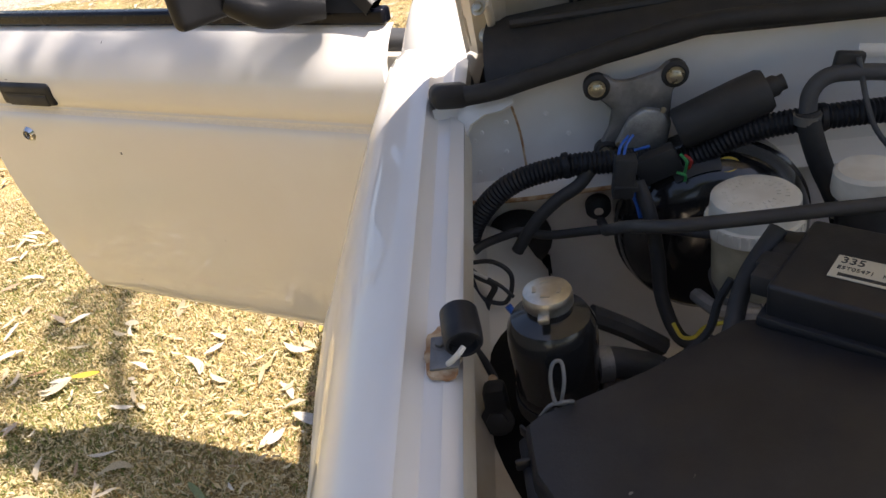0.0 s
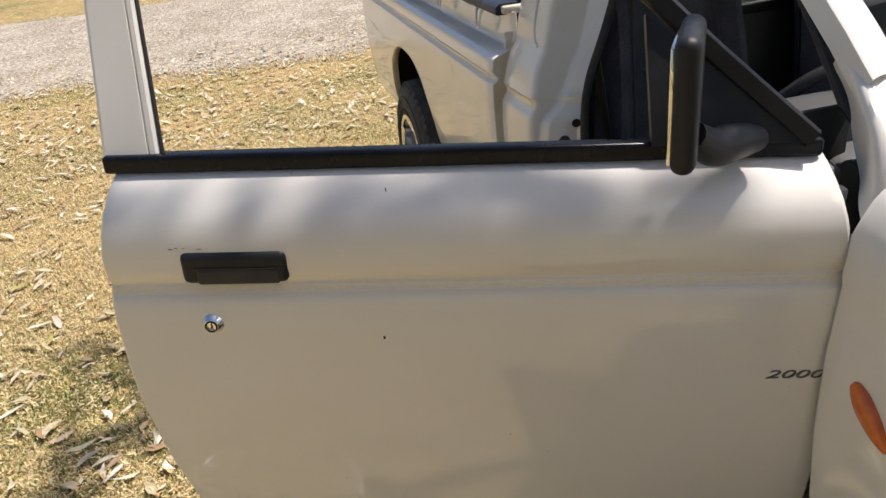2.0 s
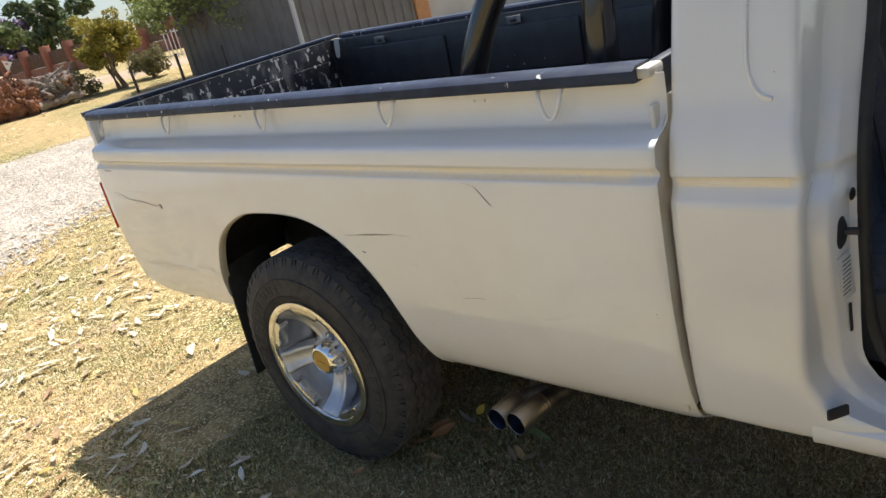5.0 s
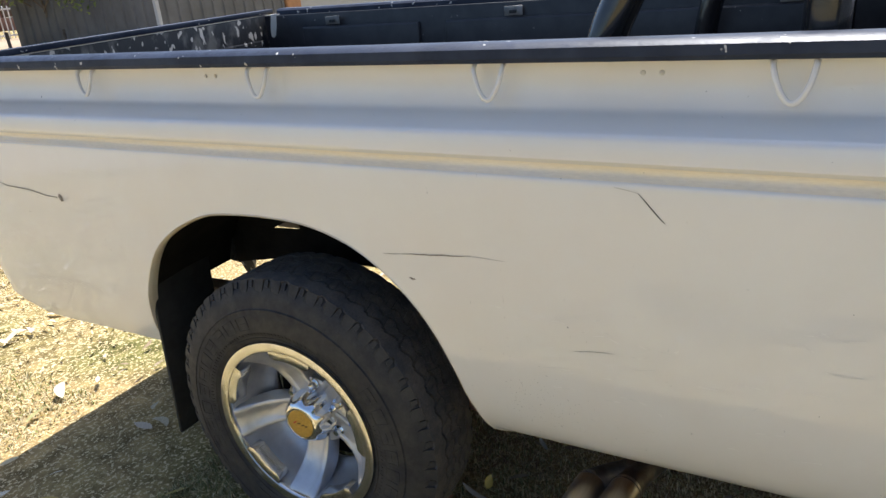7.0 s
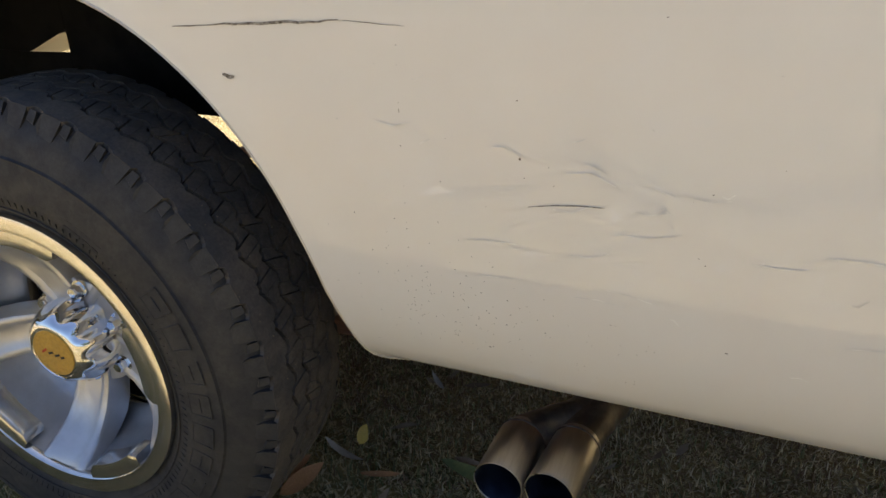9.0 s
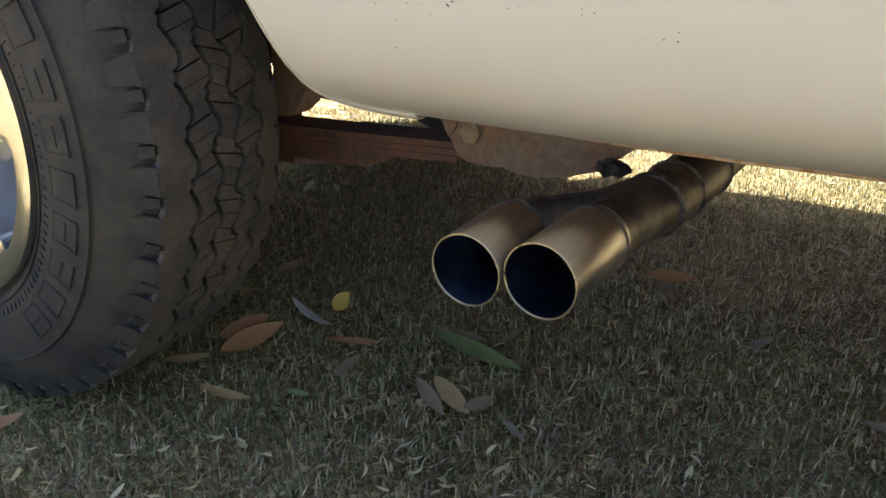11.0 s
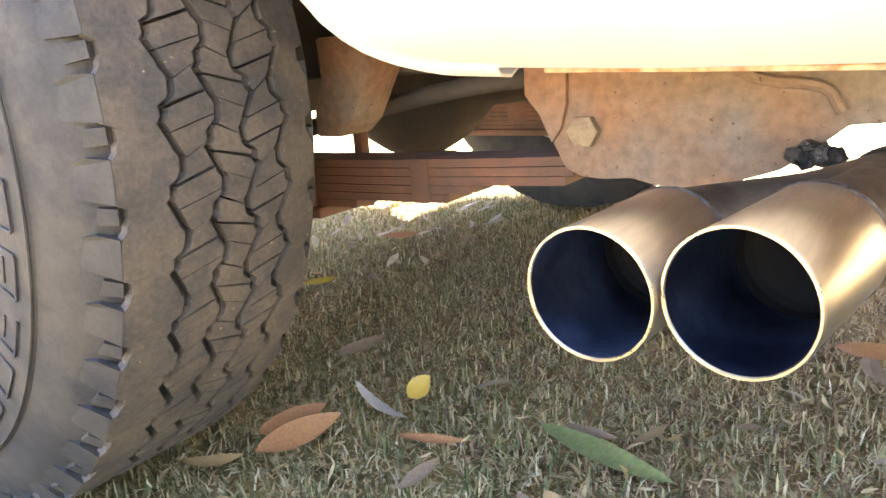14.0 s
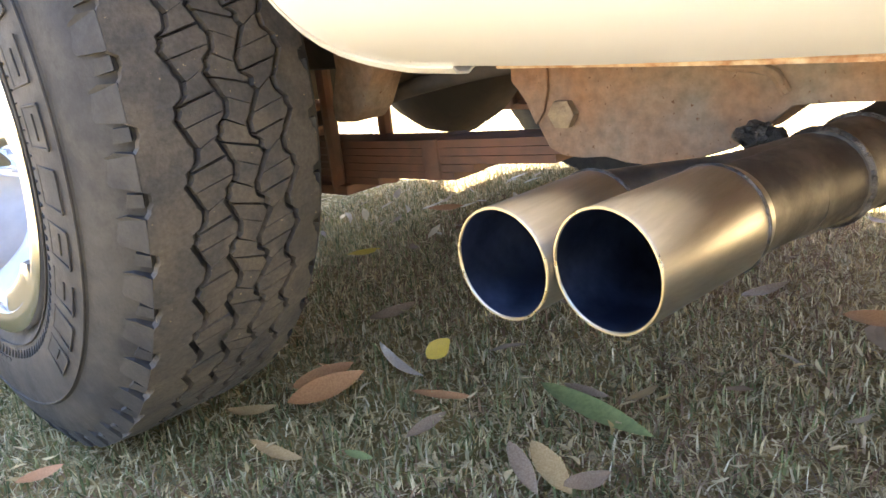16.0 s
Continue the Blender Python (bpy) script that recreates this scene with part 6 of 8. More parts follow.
for k in range(4):
    part("plug_latch", box((0.022, 0.02, 0.02), Matrix.Translation(c0 + e1 * (-0.006 - 0.004 * (k % 2)) + e2 * (0.022 + 0.021 * k) - Vector((0, 0, 0.012 + 0.002 * k))) @ fm, 0.003), BLACKMATT, fuse)
part("plug_loom", tube([c0 + e1 * -0.02 + e2 * 0.08, c0 + e1 * -0.03 + e2 * 0.04 + Vector((0, 0, -0.03)), c0 + e1 * -0.025 + e2 * 0.0 + Vector((0, 0, -0.06))], 0.008, 10), BLACKMATT, fuse)
lc = c0 + e1 * 0.052 + e2 * 0.052 + Vector((0, 0, 0.0018))
lm = Matrix.Translation(lc) @ fm
lab2 = part("box_label", box((0.062, 0.030, 0.0008), lm @ pose(0.012, -0.008, 0), 0.0002), LABELPAPER, fuse, "cream printed label")
lettering("335", 0.0115, lm @ pose(-0.016, -0.003, 0.0006), INK, lab2, depth=0.0002)
lettering("0ZC8", 0.0075, lm @ pose(0.02, -0.002, 0.0006), INK, lab2, depth=0.0002)
lettering("E5T05471   K", 0.0062, lm @ pose(-0.016, -0.0115, 0.0006), INK, lab2, depth=0.0002)
part("print_bar", box((0.05, 0.0035, 0.0004), lm @ pose(0.012, -0.0185, 0.0006), 0), INK, lab2)

# ---- underside ----
for mx in (False, True):
    f = other if mx else (lambda v: v)
    part("chassis_rail", box((0.07, 2.95, 0.13), pose(f(0.393), 2.875, 0.381), 0.008), RUSTED, truck, "rust-stained chassis rail")
    part("chassis_rail", box((0.066, 1.75, 0.126), pose(f(0.393), 5.225, 0.430), 0.008), UNDERBODY, truck, "dark dirty rear chassis rail")
    blades = part("leaf_spring", box((0.062, 0.05, 0.06), pose(f(0.42), 4.874, 0.25), 0.004), SPRING, truck, "rusty leaf spring pack")
    for k, half in enumerate((0.52, 0.515, 0.505, 0.392, 0.36, 0.225)):
        rows = []
        for t in np.linspace(-1, 1, 15):
            y = 4.874 + half * t
            z = 0.2585 + 0.0125 * ((y - 4.874) / 0.5) ** 2 - 0.0100 * k
            rows.append([(f(0.39), y, z), (f(0.39), y, z + 0.0092), (f(0.45), y, z + 0.0092), (f(0.45), y, z)])
        bm = sheet(rows, None, True)
        bmesh.ops.contextual_create(bm, geom=bm.verts[:4] if False else [v for v in bm.verts if v.co.y < 4.874 - half + 0.001])
        bmesh.ops.contextual_create(bm, geom=[v for v in bm.verts if v.co.y > 4.874 + half - 0.001])
        part("spring_leaf", bm, SPRING, blades, smooth=30)
    for y in (4.548, 5.20):
        part("spring_clamp", box((0.068, 0.026, 0.052), pose(f(0.42), y, 0.249, -3 if y < 4.8 else 3), 0.004), SPRING, blades)
    for y in (4.722, 5.026):
        part("axle_bolt", tube([(f(0.383), y, 0.385), (f(0.383), y, 0.198)], 0.010, 8), SPRING, blades)
        part("axle_bolt", tube([(f(0.457), y - 0.03, 0.385), (f(0.457), y - 0.03, 0.198)], 0.010, 8), SPRING, blades)
    part("spring_plate", box((0.09, 0.35, 0.014), pose(f(0.42), 4.874, 0.203), 0.003), SPRING, blades)
    part("axle_pad", box((0.08, 0.16, 0.05), pose(f(0.42), 4.874, 0.294), 0.006), SPRING, blades)
    part("shock_absorber", tube([(f(0.405), 4.80, 0.292), (f(0.402), 4.675, 0.317), (f(0.40), 4.532, 0.343), (f(0.40), 4.416, 0.357), (f(0.40), 4.30, 0.362)], 0.0105, 14), UNDERBODY, truck, "dusty shock absorber")
    brk2 = [(4.383, 0.42), (4.383, 0.342), (4.368, 0.325), (4.357, 0.298), (4.346, 0.277), (4.332, 0.270), (4.31, 0.268), (4.285, 0.270), (4.264, 0.265), (4.24, 0.263), (4.20, 0.270), (4.166, 0.281), (4.14, 0.300), (4.122, 0.315), (4.09, 0.317), (4.05, 0.317), (4.05, 0.44), (4.3, 0.44)]
    sb = part("spring_hanger", plate(brk2, 0.012 if not mx else -0.012, "x", f(0.345), 0.002), RUSTED, truck, "rusted spring hanger plate")
    part("hanger_cheek", plate(brk2, 0.010 if not mx else -0.010, "x", f(0.462), 0.002), RUSTED, sb)
    part("hanger_edge", plate([(4.383, 0.42), (4.383, 0.343), (4.369, 0.326), (4.357, 0.300), (4.347, 0.313), (4.341, 0.335), (4.340, 0.42)], -0.005 if not mx else 0.005, "x", f(0.345), 0.002), RUSTED, sb)
    part("pivot_bolt", hexbolt((f(0.345), 4.325, 0.311), (-1 if not mx else 1, 0, 0), 0.0145, 0.011, None, False), DUSTYBOLT, sb, "large hexagonal pivot bolt")
    part("body_bracket", plate([(4.535, 0.41), (4.530, 0.375), (4.560, 0.325), (4.578, 0.31), (4.612, 0.31), (4.612, 0.335), (4.598, 0.37), (4.600, 0.41)], 0.05 if not mx else -0.05, "x", f(0.30), 0.003), RUSTED, truck, "rusted body mounting bracket")
    part("bump_rubber", lathe([(0, 0.09), (0.02, 0.088), (0.028, 0.06), (0.034, 0.0)], facing((f(0.42), 4.874, 0.42), (0, 0, -1)), 20), RUBBER, truck)
part("hanger_ridge", tube([(0.343, 4.225, 0.39), (0.342, 4.215, 0.368), (0.342, 4.18, 0.350), (0.342, 4.14, 0.343), (0.342, 4.126, 0.325)], 0.0045, 8), RUSTED, truck)
part("axle_tube", tube([(0.16, 4.874, 0.357), (1.48, 4.874, 0.357)], 0.042, 20, k=1), UNDERBODY, truck, "dirty rear axle")
part("differential", lathe([(0, 0.13), (0.06, 0.125), (0.11, 0.09), (0.135, 0.03), (0.14, -0.03), (0.11, -0.09), (0.05, -0.16), (0.04, -0.26), (0, -0.26)], facing((0.82, 4.874, 0.345), (0, 1, 0)), 32), UNDERBODY, truck, "dark differential housing")
part("prop_shaft", tube([(0.82, 4.62, 0.36), (0.82, 2.6, 0.45)], 0.038, 16, k=1), UNDERBODY, truck)
part("fuel_tank", box((0.36, 0.8, 0.22), pose(1.12, 4.0, 0.46), 0.05, seg=4), UNDERBODY, truck, "dark fuel tank")
part("bed_underside", box((FAR - 0.74, 2.5, 0.02), pose(FAR / 2, 4.88, 0.775), 0.003), UNDERBODY, truck)
for y in (3.8, 4.35, 5.62, 6.0):
    part("cross_bearer", box((FAR - 0.16, 0.07, 0.10), pose(FAR / 2, y, 0.715), 0.006), UNDERBODY, truck)
part("sill_inner", box((0.02, 0.72, 0.2), pose(0.195, 3.96, 0.48), 0.004), UNDERBODY, truck)
part("body_bolt", hexbolt((0.160, 4.372, 0.392), (0, 0, -1), 0.008, 0.013), RUSTED, truck)
part("hem_flange", tube([(0.188, 3.62, 0.364), (0.188, 4.0, 0.362), (0.184, 4.28, 0.371)], 0.003, 6), RUSTSTAIN, truck)
part("brake_line", tube([(0.44, 4.05, 0.36), (0.45, 4.3, 0.375), (0.46, 4.6, 0.39), (0.5, 4.8, 0.40)], 0.005, 8), UNDERBODY, truck)

# twin exhaust tips
ex = part("exhaust_pipe", tube([(0.245, 4.098, 0.271), (0.30, 4.082, 0.273), (0.38, 4.065, 0.277), (0.48, 4.045, 0.284), (0.60, 4.01, 0.298), (0.70, 3.93, 0.315), (0.74, 3.6, 0.345), (0.74, 2.8, 0.38)], 0.0315, 24), PIPE, truck, "side-exit exhaust with twin stainless tips")
part("pipe_sleeve", tube([(0.288, 4.0865, 0.2725), (0.33, 4.075, 0.2745), (0.38, 4.065, 0.277), (0.425, 4.056, 0.280)], 0.0345, 24), PIPE, ex)
for p, q in (((0.290, 4.086, 0.2726), (0.06, -0.016, 0.003)), ((0.338, 4.0735, 0.275), (0.1, -0.02, 0.005)), ((0.424, 4.0563, 0.280), (0.1, -0.02, 0.007))):
    part("weld_bead", lathe([(0.0345 + (0.0026 + 0.0008 * math.sin(9 * a)) * math.cos(a), 0.0026 * math.sin(a)) for a in np.linspace(0, 2 * math.pi, 9)], facing(p, q), 28), WELD, ex)
for cpt, ax, L in ((Vector((0.062, 4.130, 0.2725)), Vector((1, -0.15, 0.0)), 0.104), (Vector((0.066, 4.2005, 0.2655)), Vector((1, -0.09, 0.012)), 0.096)):
    ax.normalize()
    joint = Vector((0.262, 4.094, 0.272))
    m = facing(cpt, -ax)
    tip = part("exhaust_tip", lathe([(0.0335, 0.0), (0.0342, 0.0006), (0.0348, -0.0005), (0.0348, -0.06), (0.0347, -L), (0.0335, -L - 0.003), (0.0325, -L - 0.012)], m, 56), STEEL, ex, "brushed stainless exhaust tip")
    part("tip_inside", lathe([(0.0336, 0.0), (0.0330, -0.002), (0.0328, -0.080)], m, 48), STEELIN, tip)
    # Black end cap: the shade deep in the pipe, put in as colour.
    part("sooty_bore", lathe([(0.0329, -0.0795), (0.0315, -0.088), (0.028, -0.091), (0, -0.0915)], m, 40), BLACKTUB, tip, "matt black cap standing in for the pipe's dark depth")
    part("tip_edge", lathe([(0.0341 + 0.0011 * math.cos(a), 0.0011 * math.sin(a)) for a in np.linspace(0, 2 * math.pi, 7)], m, 56), BRASSY, tip)
    part("weld_bead", lathe([(0.0340 + 0.0018 * math.cos(a), -L - 0.001 + 0.0022 * math.sin(a)) for a in np.linspace(0, 2 * math.pi, 7)], m, 40), WELD, tip)
    e = cpt + ax * (L + 0.004)
    part("joint_pipe", tube([e, e.lerp(joint, 0.35) + ax * 0.004, e.lerp(joint, 0.7), joint + ax * 0.03], lambda t: 0.0325 - 0.002 * math.sin(t * math.pi), 24), PIPE, ex)
bm = bmesh.new()
bmesh.ops.create_icosphere(bm, subdivisions=4, radius=0.015, matrix=Matrix.Translation((0.325, 4.140, 0.296)) @ Matrix.Diagonal((1.0, 1.2, 0.62, 1)))
for v in bm.verts:
    v.co += noise.noise_vector(v.co * 110) * 0.006 + noise.noise_vector(v.co * 320) * 0.002
part("weld_lump", bm, WELD, ex, "rough weld holding exhaust to hanger")

# ---- scratches and dents on the bed side ----
def scratch(pts, w, mat, name="scratch", label=""):
    rows = []
    n = len(pts)
    for i, (y, z) in enumerate(pts):
        a, b = pts[max(0, i - 1)], pts[min(n - 1, i + 1)]
        d = math.hypot(b[0] - a[0], b[1] - a[1]) or 1
        ny, nz = -(b[1] - a[1]) / d, (b[0] - a[0]) / d
        ww = w * (0.3 + 0.7 * math.sin(math.pi * (i + 0.4) / n)) / 2
        rows.append([(bed_x(y + ny * s * ww, z + nz * s * ww) - 0.0009, y + ny * s * ww, z + nz * s * ww) for s in (-1, 1)])
    part(name, sheet(rows), mat, bed, label)


rng = random.Random(11)
def wob(y0, z0, y1, z1, n, a):
    return [(y0 + (y1 - y0) * i / n, z0 + (z1 - z0) * i / n + rng.uniform(-a, a)) for i in range(n + 1)]


scratch(wob(4.515, 0.851, 4.36, 0.862, 14, 0.0012), 0.0030, GRIME, label="dark scuffed scratch")
scratch(wob(4.36, 0.862, 4.29, 0.860, 8, 0.0005), 0.0008, GRIME)
scratch(wob(4.56, 0.848, 4.515, 0.851, 4, 0.0005), 0.0014, GRIME)
scratch([(4.046, 1.004), (4.036, 0.993), (4.024, 0.979), (4.012, 0.965), (4.003, 0.956)], 0.0020, INK)
scratch([(4.085, 1.012), (4.065, 1.008), (4.046, 1.004)], 0.0006, GRIME)
scratch([(4.165, 0.690), (4.14, 0.695), (4.115, 0.698), (4.09, 0.699)], 0.0013, GRIME)
scratch([(5.97, 0.955), (5.85, 0.925), (5.74, 0.918), (5.67, 0.905), (5.62, 0.902)], 0.003, GRIME)
scratch([(5.612, 0.91), (5.604, 0.903), (5.602, 0.892)], 0.018, GRIME, "dent")
for y0, y1, z in ((6.03, 5.93, 1.078), (6.02, 5.92, 1.045), (6.0, 5.99, 0.95), (5.96, 5.95, 0.938), (4.505, 4.49, 0.80)):
    scratch(wob(y0, z, y1, z - 0.002, 5, 0.001), 0.0045, GRIME)
for k in range(120):
    y, z = (rng.uniform(4.02, 4.34), rng.uniform(0.47, 0.57)) if k < 70 else (rng.uniform(3.7, 6.0), rng.uniform(0.5 if k % 2 else 0.9, 0.85 if k % 2 else 1.16))
    y = min(y, 4.3) if z < 0.88 else y
    s = rng.uniform(0.0005, 0.0011)
    scratch([(y, z), (y - s, z - s * 0.6)], s * 1.3, GRIME, "stone_chip")
for k in range(34):
    y, z = rng.uniform(3.75, 4.34), rng.uniform(0.52, 0.82)
    l = rng.uniform(0.01, 0.06)
    scratch([(y, z), (y - l * 0.5, z + rng.uniform(-0.004, 0.004)), (y - l, z + rng.uniform(-0.008, 0.008))], 0.0016, CHIPWHITE, "pale_scuff")
# swirl marks of polish above the sill
for k in range(10):
    y = 5.55 + 0.035 * k
    scratch([(y, 0.60 + 0.008 * (k % 3)), (y + 0.02, 0.63), (y + 0.06, 0.64), (y + 0.10, 0.62)], 0.0016, CHIPWHITE, "pale_scuff")

# ---- short tail; the truck leans a little to its near side: raise the far flank of the bed ----
for o in truck.children_recursive:
    if o.type == "MESH" and o.data.users == 1:
        for v in o.data.vertices:
            if v.co.y > 5.9:
                v.co.y = 5.9 + 0.62 * (v.co.y - 5.9)
            if v.co.y > 3.59 and v.co.x > 0.15 and v.co.z > 0.42:
                v.co.z += 0.026 * (v.co.x - 0.15) * min(1.0, (v.co.z - 0.42) / 0.2)

rng = random.Random(31)
bm = bmesh.new()
for k in range(150):
    if k < 95:
        y, z = rng.gauss(4.27, 0.055), rng.gauss(0.56, 0.045)
    else:
        y, z = rng.uniform(3.7, 5.9), rng.uniform(0.5, 1.10)
    if z < bed_bottom(y) + 0.03:
        continue
    a, b = rng.uniform(0.0005, 0.0011), rng.uniform(0.0003, 0.0008)
    bm.faces.new([bm.verts.new((bed_x(y + dy, z + dz) - 0.0006, y + dy, z + dz)) for dy, dz in ((-a, -b * 0.5), (0, -b), (a, b * 0.3), (0, b))])
tagged(part("stone_chip_specks", bm, INK, bed), "tiny dark stone chips in the paint", kind="stuff")

# ---- ground sheet ----
def axis_steps(lo, hi, near_lo, near_hi, fine, coarse):
    out, v = [], lo
    while v < hi:
        out.append(v)
        d = max(0.0, near_lo - v, v - near_hi)
        v += fine + (coarse - fine) * min(1.0, d / 60.0) + d * 0.06
    return out + [hi]


GRASS = surf("dry_lawn", (0.33, 0.235, 0.105), (0.15, 0.14, 0.045), 0.9, 0.95, bump=0.9, bscale=80, blend=(0.42, 0.64), fine=0.5, speck=(0.66, 0.53, 0.30), speck_scale=75, speck_at=0.56, spec=0.1)
gx = axis_steps(-300, 300, -3, 3, 0.12, 6)
gy = axis_steps(-200, 420, 0, 9, 0.12, 6)
ground = solo("ground", sheet([[(x, y, ground_at(x, y)) for x in gx] for y in gy]), GRASS, "dry yellow lawn with green patches and fallen leaves", "lawn", kind="structure", smooth=180)


def mesh_from_arrays(name, verts, faces, mat):
    me = bpy.data.meshes.new(name)
    me.from_pydata(verts.reshape(-1, 3).tolist(), [], faces.tolist())
    me.materials.append(mat)
    return me


def green_zone(x, y):
    patch = 0.75 * math.exp(-((x + 1.40) ** 2 + (y - 4.25) ** 2) / 0.16) + 0.55 * math.exp(-((x + 1.05) ** 2 + (y - 4.85) ** 2) / 0.10) + 0.35 * math.exp(-((x + 0.7) ** 2 + (y - 2.5) ** 2) / 0.15) + 0.4 * math.exp(-((x + 0.6) ** 2 + (y - 4.6) ** 2) / 0.6)
    return patch + noise.noise((x * 0.55, y * 0.55, 7.7)) + 0.45 * noise.noise((x * 1.7, y * 1.7, 2.2))


BLADE_DRY = ramp_random("dry_grass_blades", [(0.68, 0.52, 0.23), (0.86, 0.73, 0.43), (0.42, 0.29, 0.11), (0.92, 0.83, 0.56), (0.24, 0.16, 0.06)], 0.8, True, translucent=0.25)
BLADE_GREEN = ramp_random("green_grass_blades", [(0.12, 0.18, 0.035), (0.22, 0.27, 0.06), (0.32, 0.33, 0.10), (0.50, 0.44, 0.19), (0.08, 0.12, 0.03)], 0.7, True, translucent=0.25)


def grass(name, mat, count, area, length, lie, keep, seed, label, wide=1.0):
    """Short bent blades strewn over an area of the plan."""
    r = np.random.RandomState(seed)
    x0, x1, y0, y1 = area
    xs, ys_ = r.uniform(x0, x1, count), r.uniform(y0, y1, count)
    ok = np.array([keep(a, b, c) for a, b, c in zip(xs, ys_, r.uniform(0, 1, count))])
    xs, ys_ = xs[ok], ys_[ok]
    n = len(xs)
    zs = np.array([ground_at(a, b) for a, b in zip(xs, ys_)])
    ang = r.uniform(0, 2 * np.pi, n)
    ln = r.uniform(length[0], length[1], n)
    up = np.clip(r.normal(1 - lie, 0.25, n), 0.06, 1.0)
    out = np.sqrt(np.maximum(0, 1 - up ** 2))
    w = r.uniform(0.0012, 0.0032, n) * wide
    dx, dy = np.cos(ang), np.sin(ang)
    base = np.stack([xs, ys_, zs], 1)
    side = np.stack([-dy * w, dx * w, np.zeros(n)], 1)
    mid = base + np.stack([dx * out * ln * 0.35, dy * out * ln * 0.35, up * ln * 0.6], 1)
    tip = base + np.stack([dx * out * ln, dy * out * ln, up * ln * 0.85], 1)
    v = np.stack([base - side, base + side, mid + side * 0.8, mid - side * 0.8, tip], 1)
    i = np.arange(n)[:, None] * 5
    me = bpy.data.meshes.new(name)
    faces = [tuple(q) for q in (i + np.array([0, 1, 2, 3])).tolist()] + [tuple(q) for q in (i + np.array([3, 2, 4])).tolist()]
    me.from_pydata(v.reshape(-1, 3).tolist(), [], faces)
    me.materials.append(mat)
    return tagged(new(name, me), label, "grass", kind="stuff")


def under(x, y):
    return -0.3 < x < 1.9 and 3.3 < y < 6.2


# lawn under and beside the truck, seen from close by
grass("dry_grass", BLADE_DRY, 100000, (-0.5, 1.7, 3.0, 5.5), (0.010, 0.030), 0.45, lambda x, y, u: u < 0.75 - 0.5 * green_zone(x, y), 1, "short dry straw-coloured grass blades", 0.5)
BLADE_PALE = ramp_random("dusty_green_blades", [(0.15, 0.18, 0.06), (0.34, 0.34, 0.15), (0.09, 0.11, 0.035), (0.58, 0.50, 0.28), (0.07, 0.09, 0.03)], 0.75, True, translucent=0.25)
grass("green_grass", BLADE_PALE, 120000, (-0.5, 1.7, 3.0, 5.5), (0.012, 0.034), 0.25, lambda x, y, u: u < 0.6 + 0.8 * green_zone(x, y), 2, "short green grass blades", 0.55)
BLADE_RED = ramp_random("reddish_dead_grass", [(0.24, 0.13, 0.075), (0.40, 0.26, 0.15), (0.17, 0.09, 0.05), (0.52, 0.40, 0.26), (0.30, 0.18, 0.10)], 0.85, True, translucent=0.2)
grass("dead_grass", BLADE_RED, 84000, (-0.4, 1.2, 3.0, 5.1), (0.012, 0.036), 0.5, lambda x, y, u: u < 0.55 - 1.1 * green_zone(x * 1.5 + 9, y * 1.5), 31, "matted reddish-brown dead grass", 0.55)
grass("dry_grass", BLADE_DRY, 120000, (-2.9, 0.3, 2.1, 7.8), (0.014, 0.038), 0.55, lambda x, y, u: not under(x, y) and u < 0.85 - 0.8 * max(0.0, green_zone(x, y)), 3, "short dry straw-coloured grass blades")
grass("green_grass", BLADE_GREEN, 80000, (-2.9, 0.3, 2.1, 7.8), (0.014, 0.034), 0.3, lambda x, y, u: not under(x, y) and u < 0.42 + 1.3 * green_zone(x, y), 4, "short green grass blades")
grass("dry_grass", BLADE_DRY, 26000, (-5.0, 2.6, 7.6, 11.5), (0.02, 0.05), 0.5, lambda x, y, u: u < 0.8, 5, "short dry straw-coloured grass blades")
grass("dry_grass", BLADE_DRY, 9000, (1.6, 4.2, 3.2, 8.0), (0.02, 0.05), 0.4, lambda x, y, u: u < 0.9, 6, "short dry straw-coloured grass blades")

grass("dry_grass", BLADE_DRY, 110000, (-2.4, -0.25, 2.2, 5.6), (0.008, 0.022), 0.35, lambda x, y, u: not under(x, y) and u < 0.85 - 0.9 * max(0.0, green_zone(x, y)), 7, "dense short straw-coloured grass blades")

# ---- gravel drive ----
GRAVEL = surf("grey_gravel", (0.40, 0.35, 0.285), (0.29, 0.245, 0.185), 1.4, 0.95, bump=1.0, bscale=34, fine=0.5, speck=(0.58, 0.53, 0.45), speck_scale=26, speck_at=0.58, spec=0.15)


def drive_edges(x):
    w = 0.35 * noise.noise((x * 0.6, 3.3, 0)) + 0.15 * noise.noise((x * 2.1, 8.3, 0))
    near = 9.9 + 0.02 * x * x * (x < 0) + max(0.0, x - 0.6) * 0.55 + w
    return near, 15.6 + 0.05 * x + 0.4 * noise.noise((x * 0.4, 9.9, 0))


rows = []
for x in np.arange(-26, 30.1, 0.5):
    a, b = drive_edges(x)
    rows.append([(x, a + (b - a) * t, ground_at(x, a + (b - a) * t) + (0.012 if 0 < t < 1 else -0.004)) for t in np.linspace(0, 1, 19)])
drive = solo("driveway", sheet(rows), GRAVEL, "pale grey gravel driveway across the lawn", "driveway", kind="structure", smooth=180)
STONE = ramp_random("gravel_stones", [(0.46, 0.415, 0.345), (0.38, 0.335, 0.275), (0.54, 0.50, 0.43), (0.31, 0.27, 0.22)], 0.9, True)


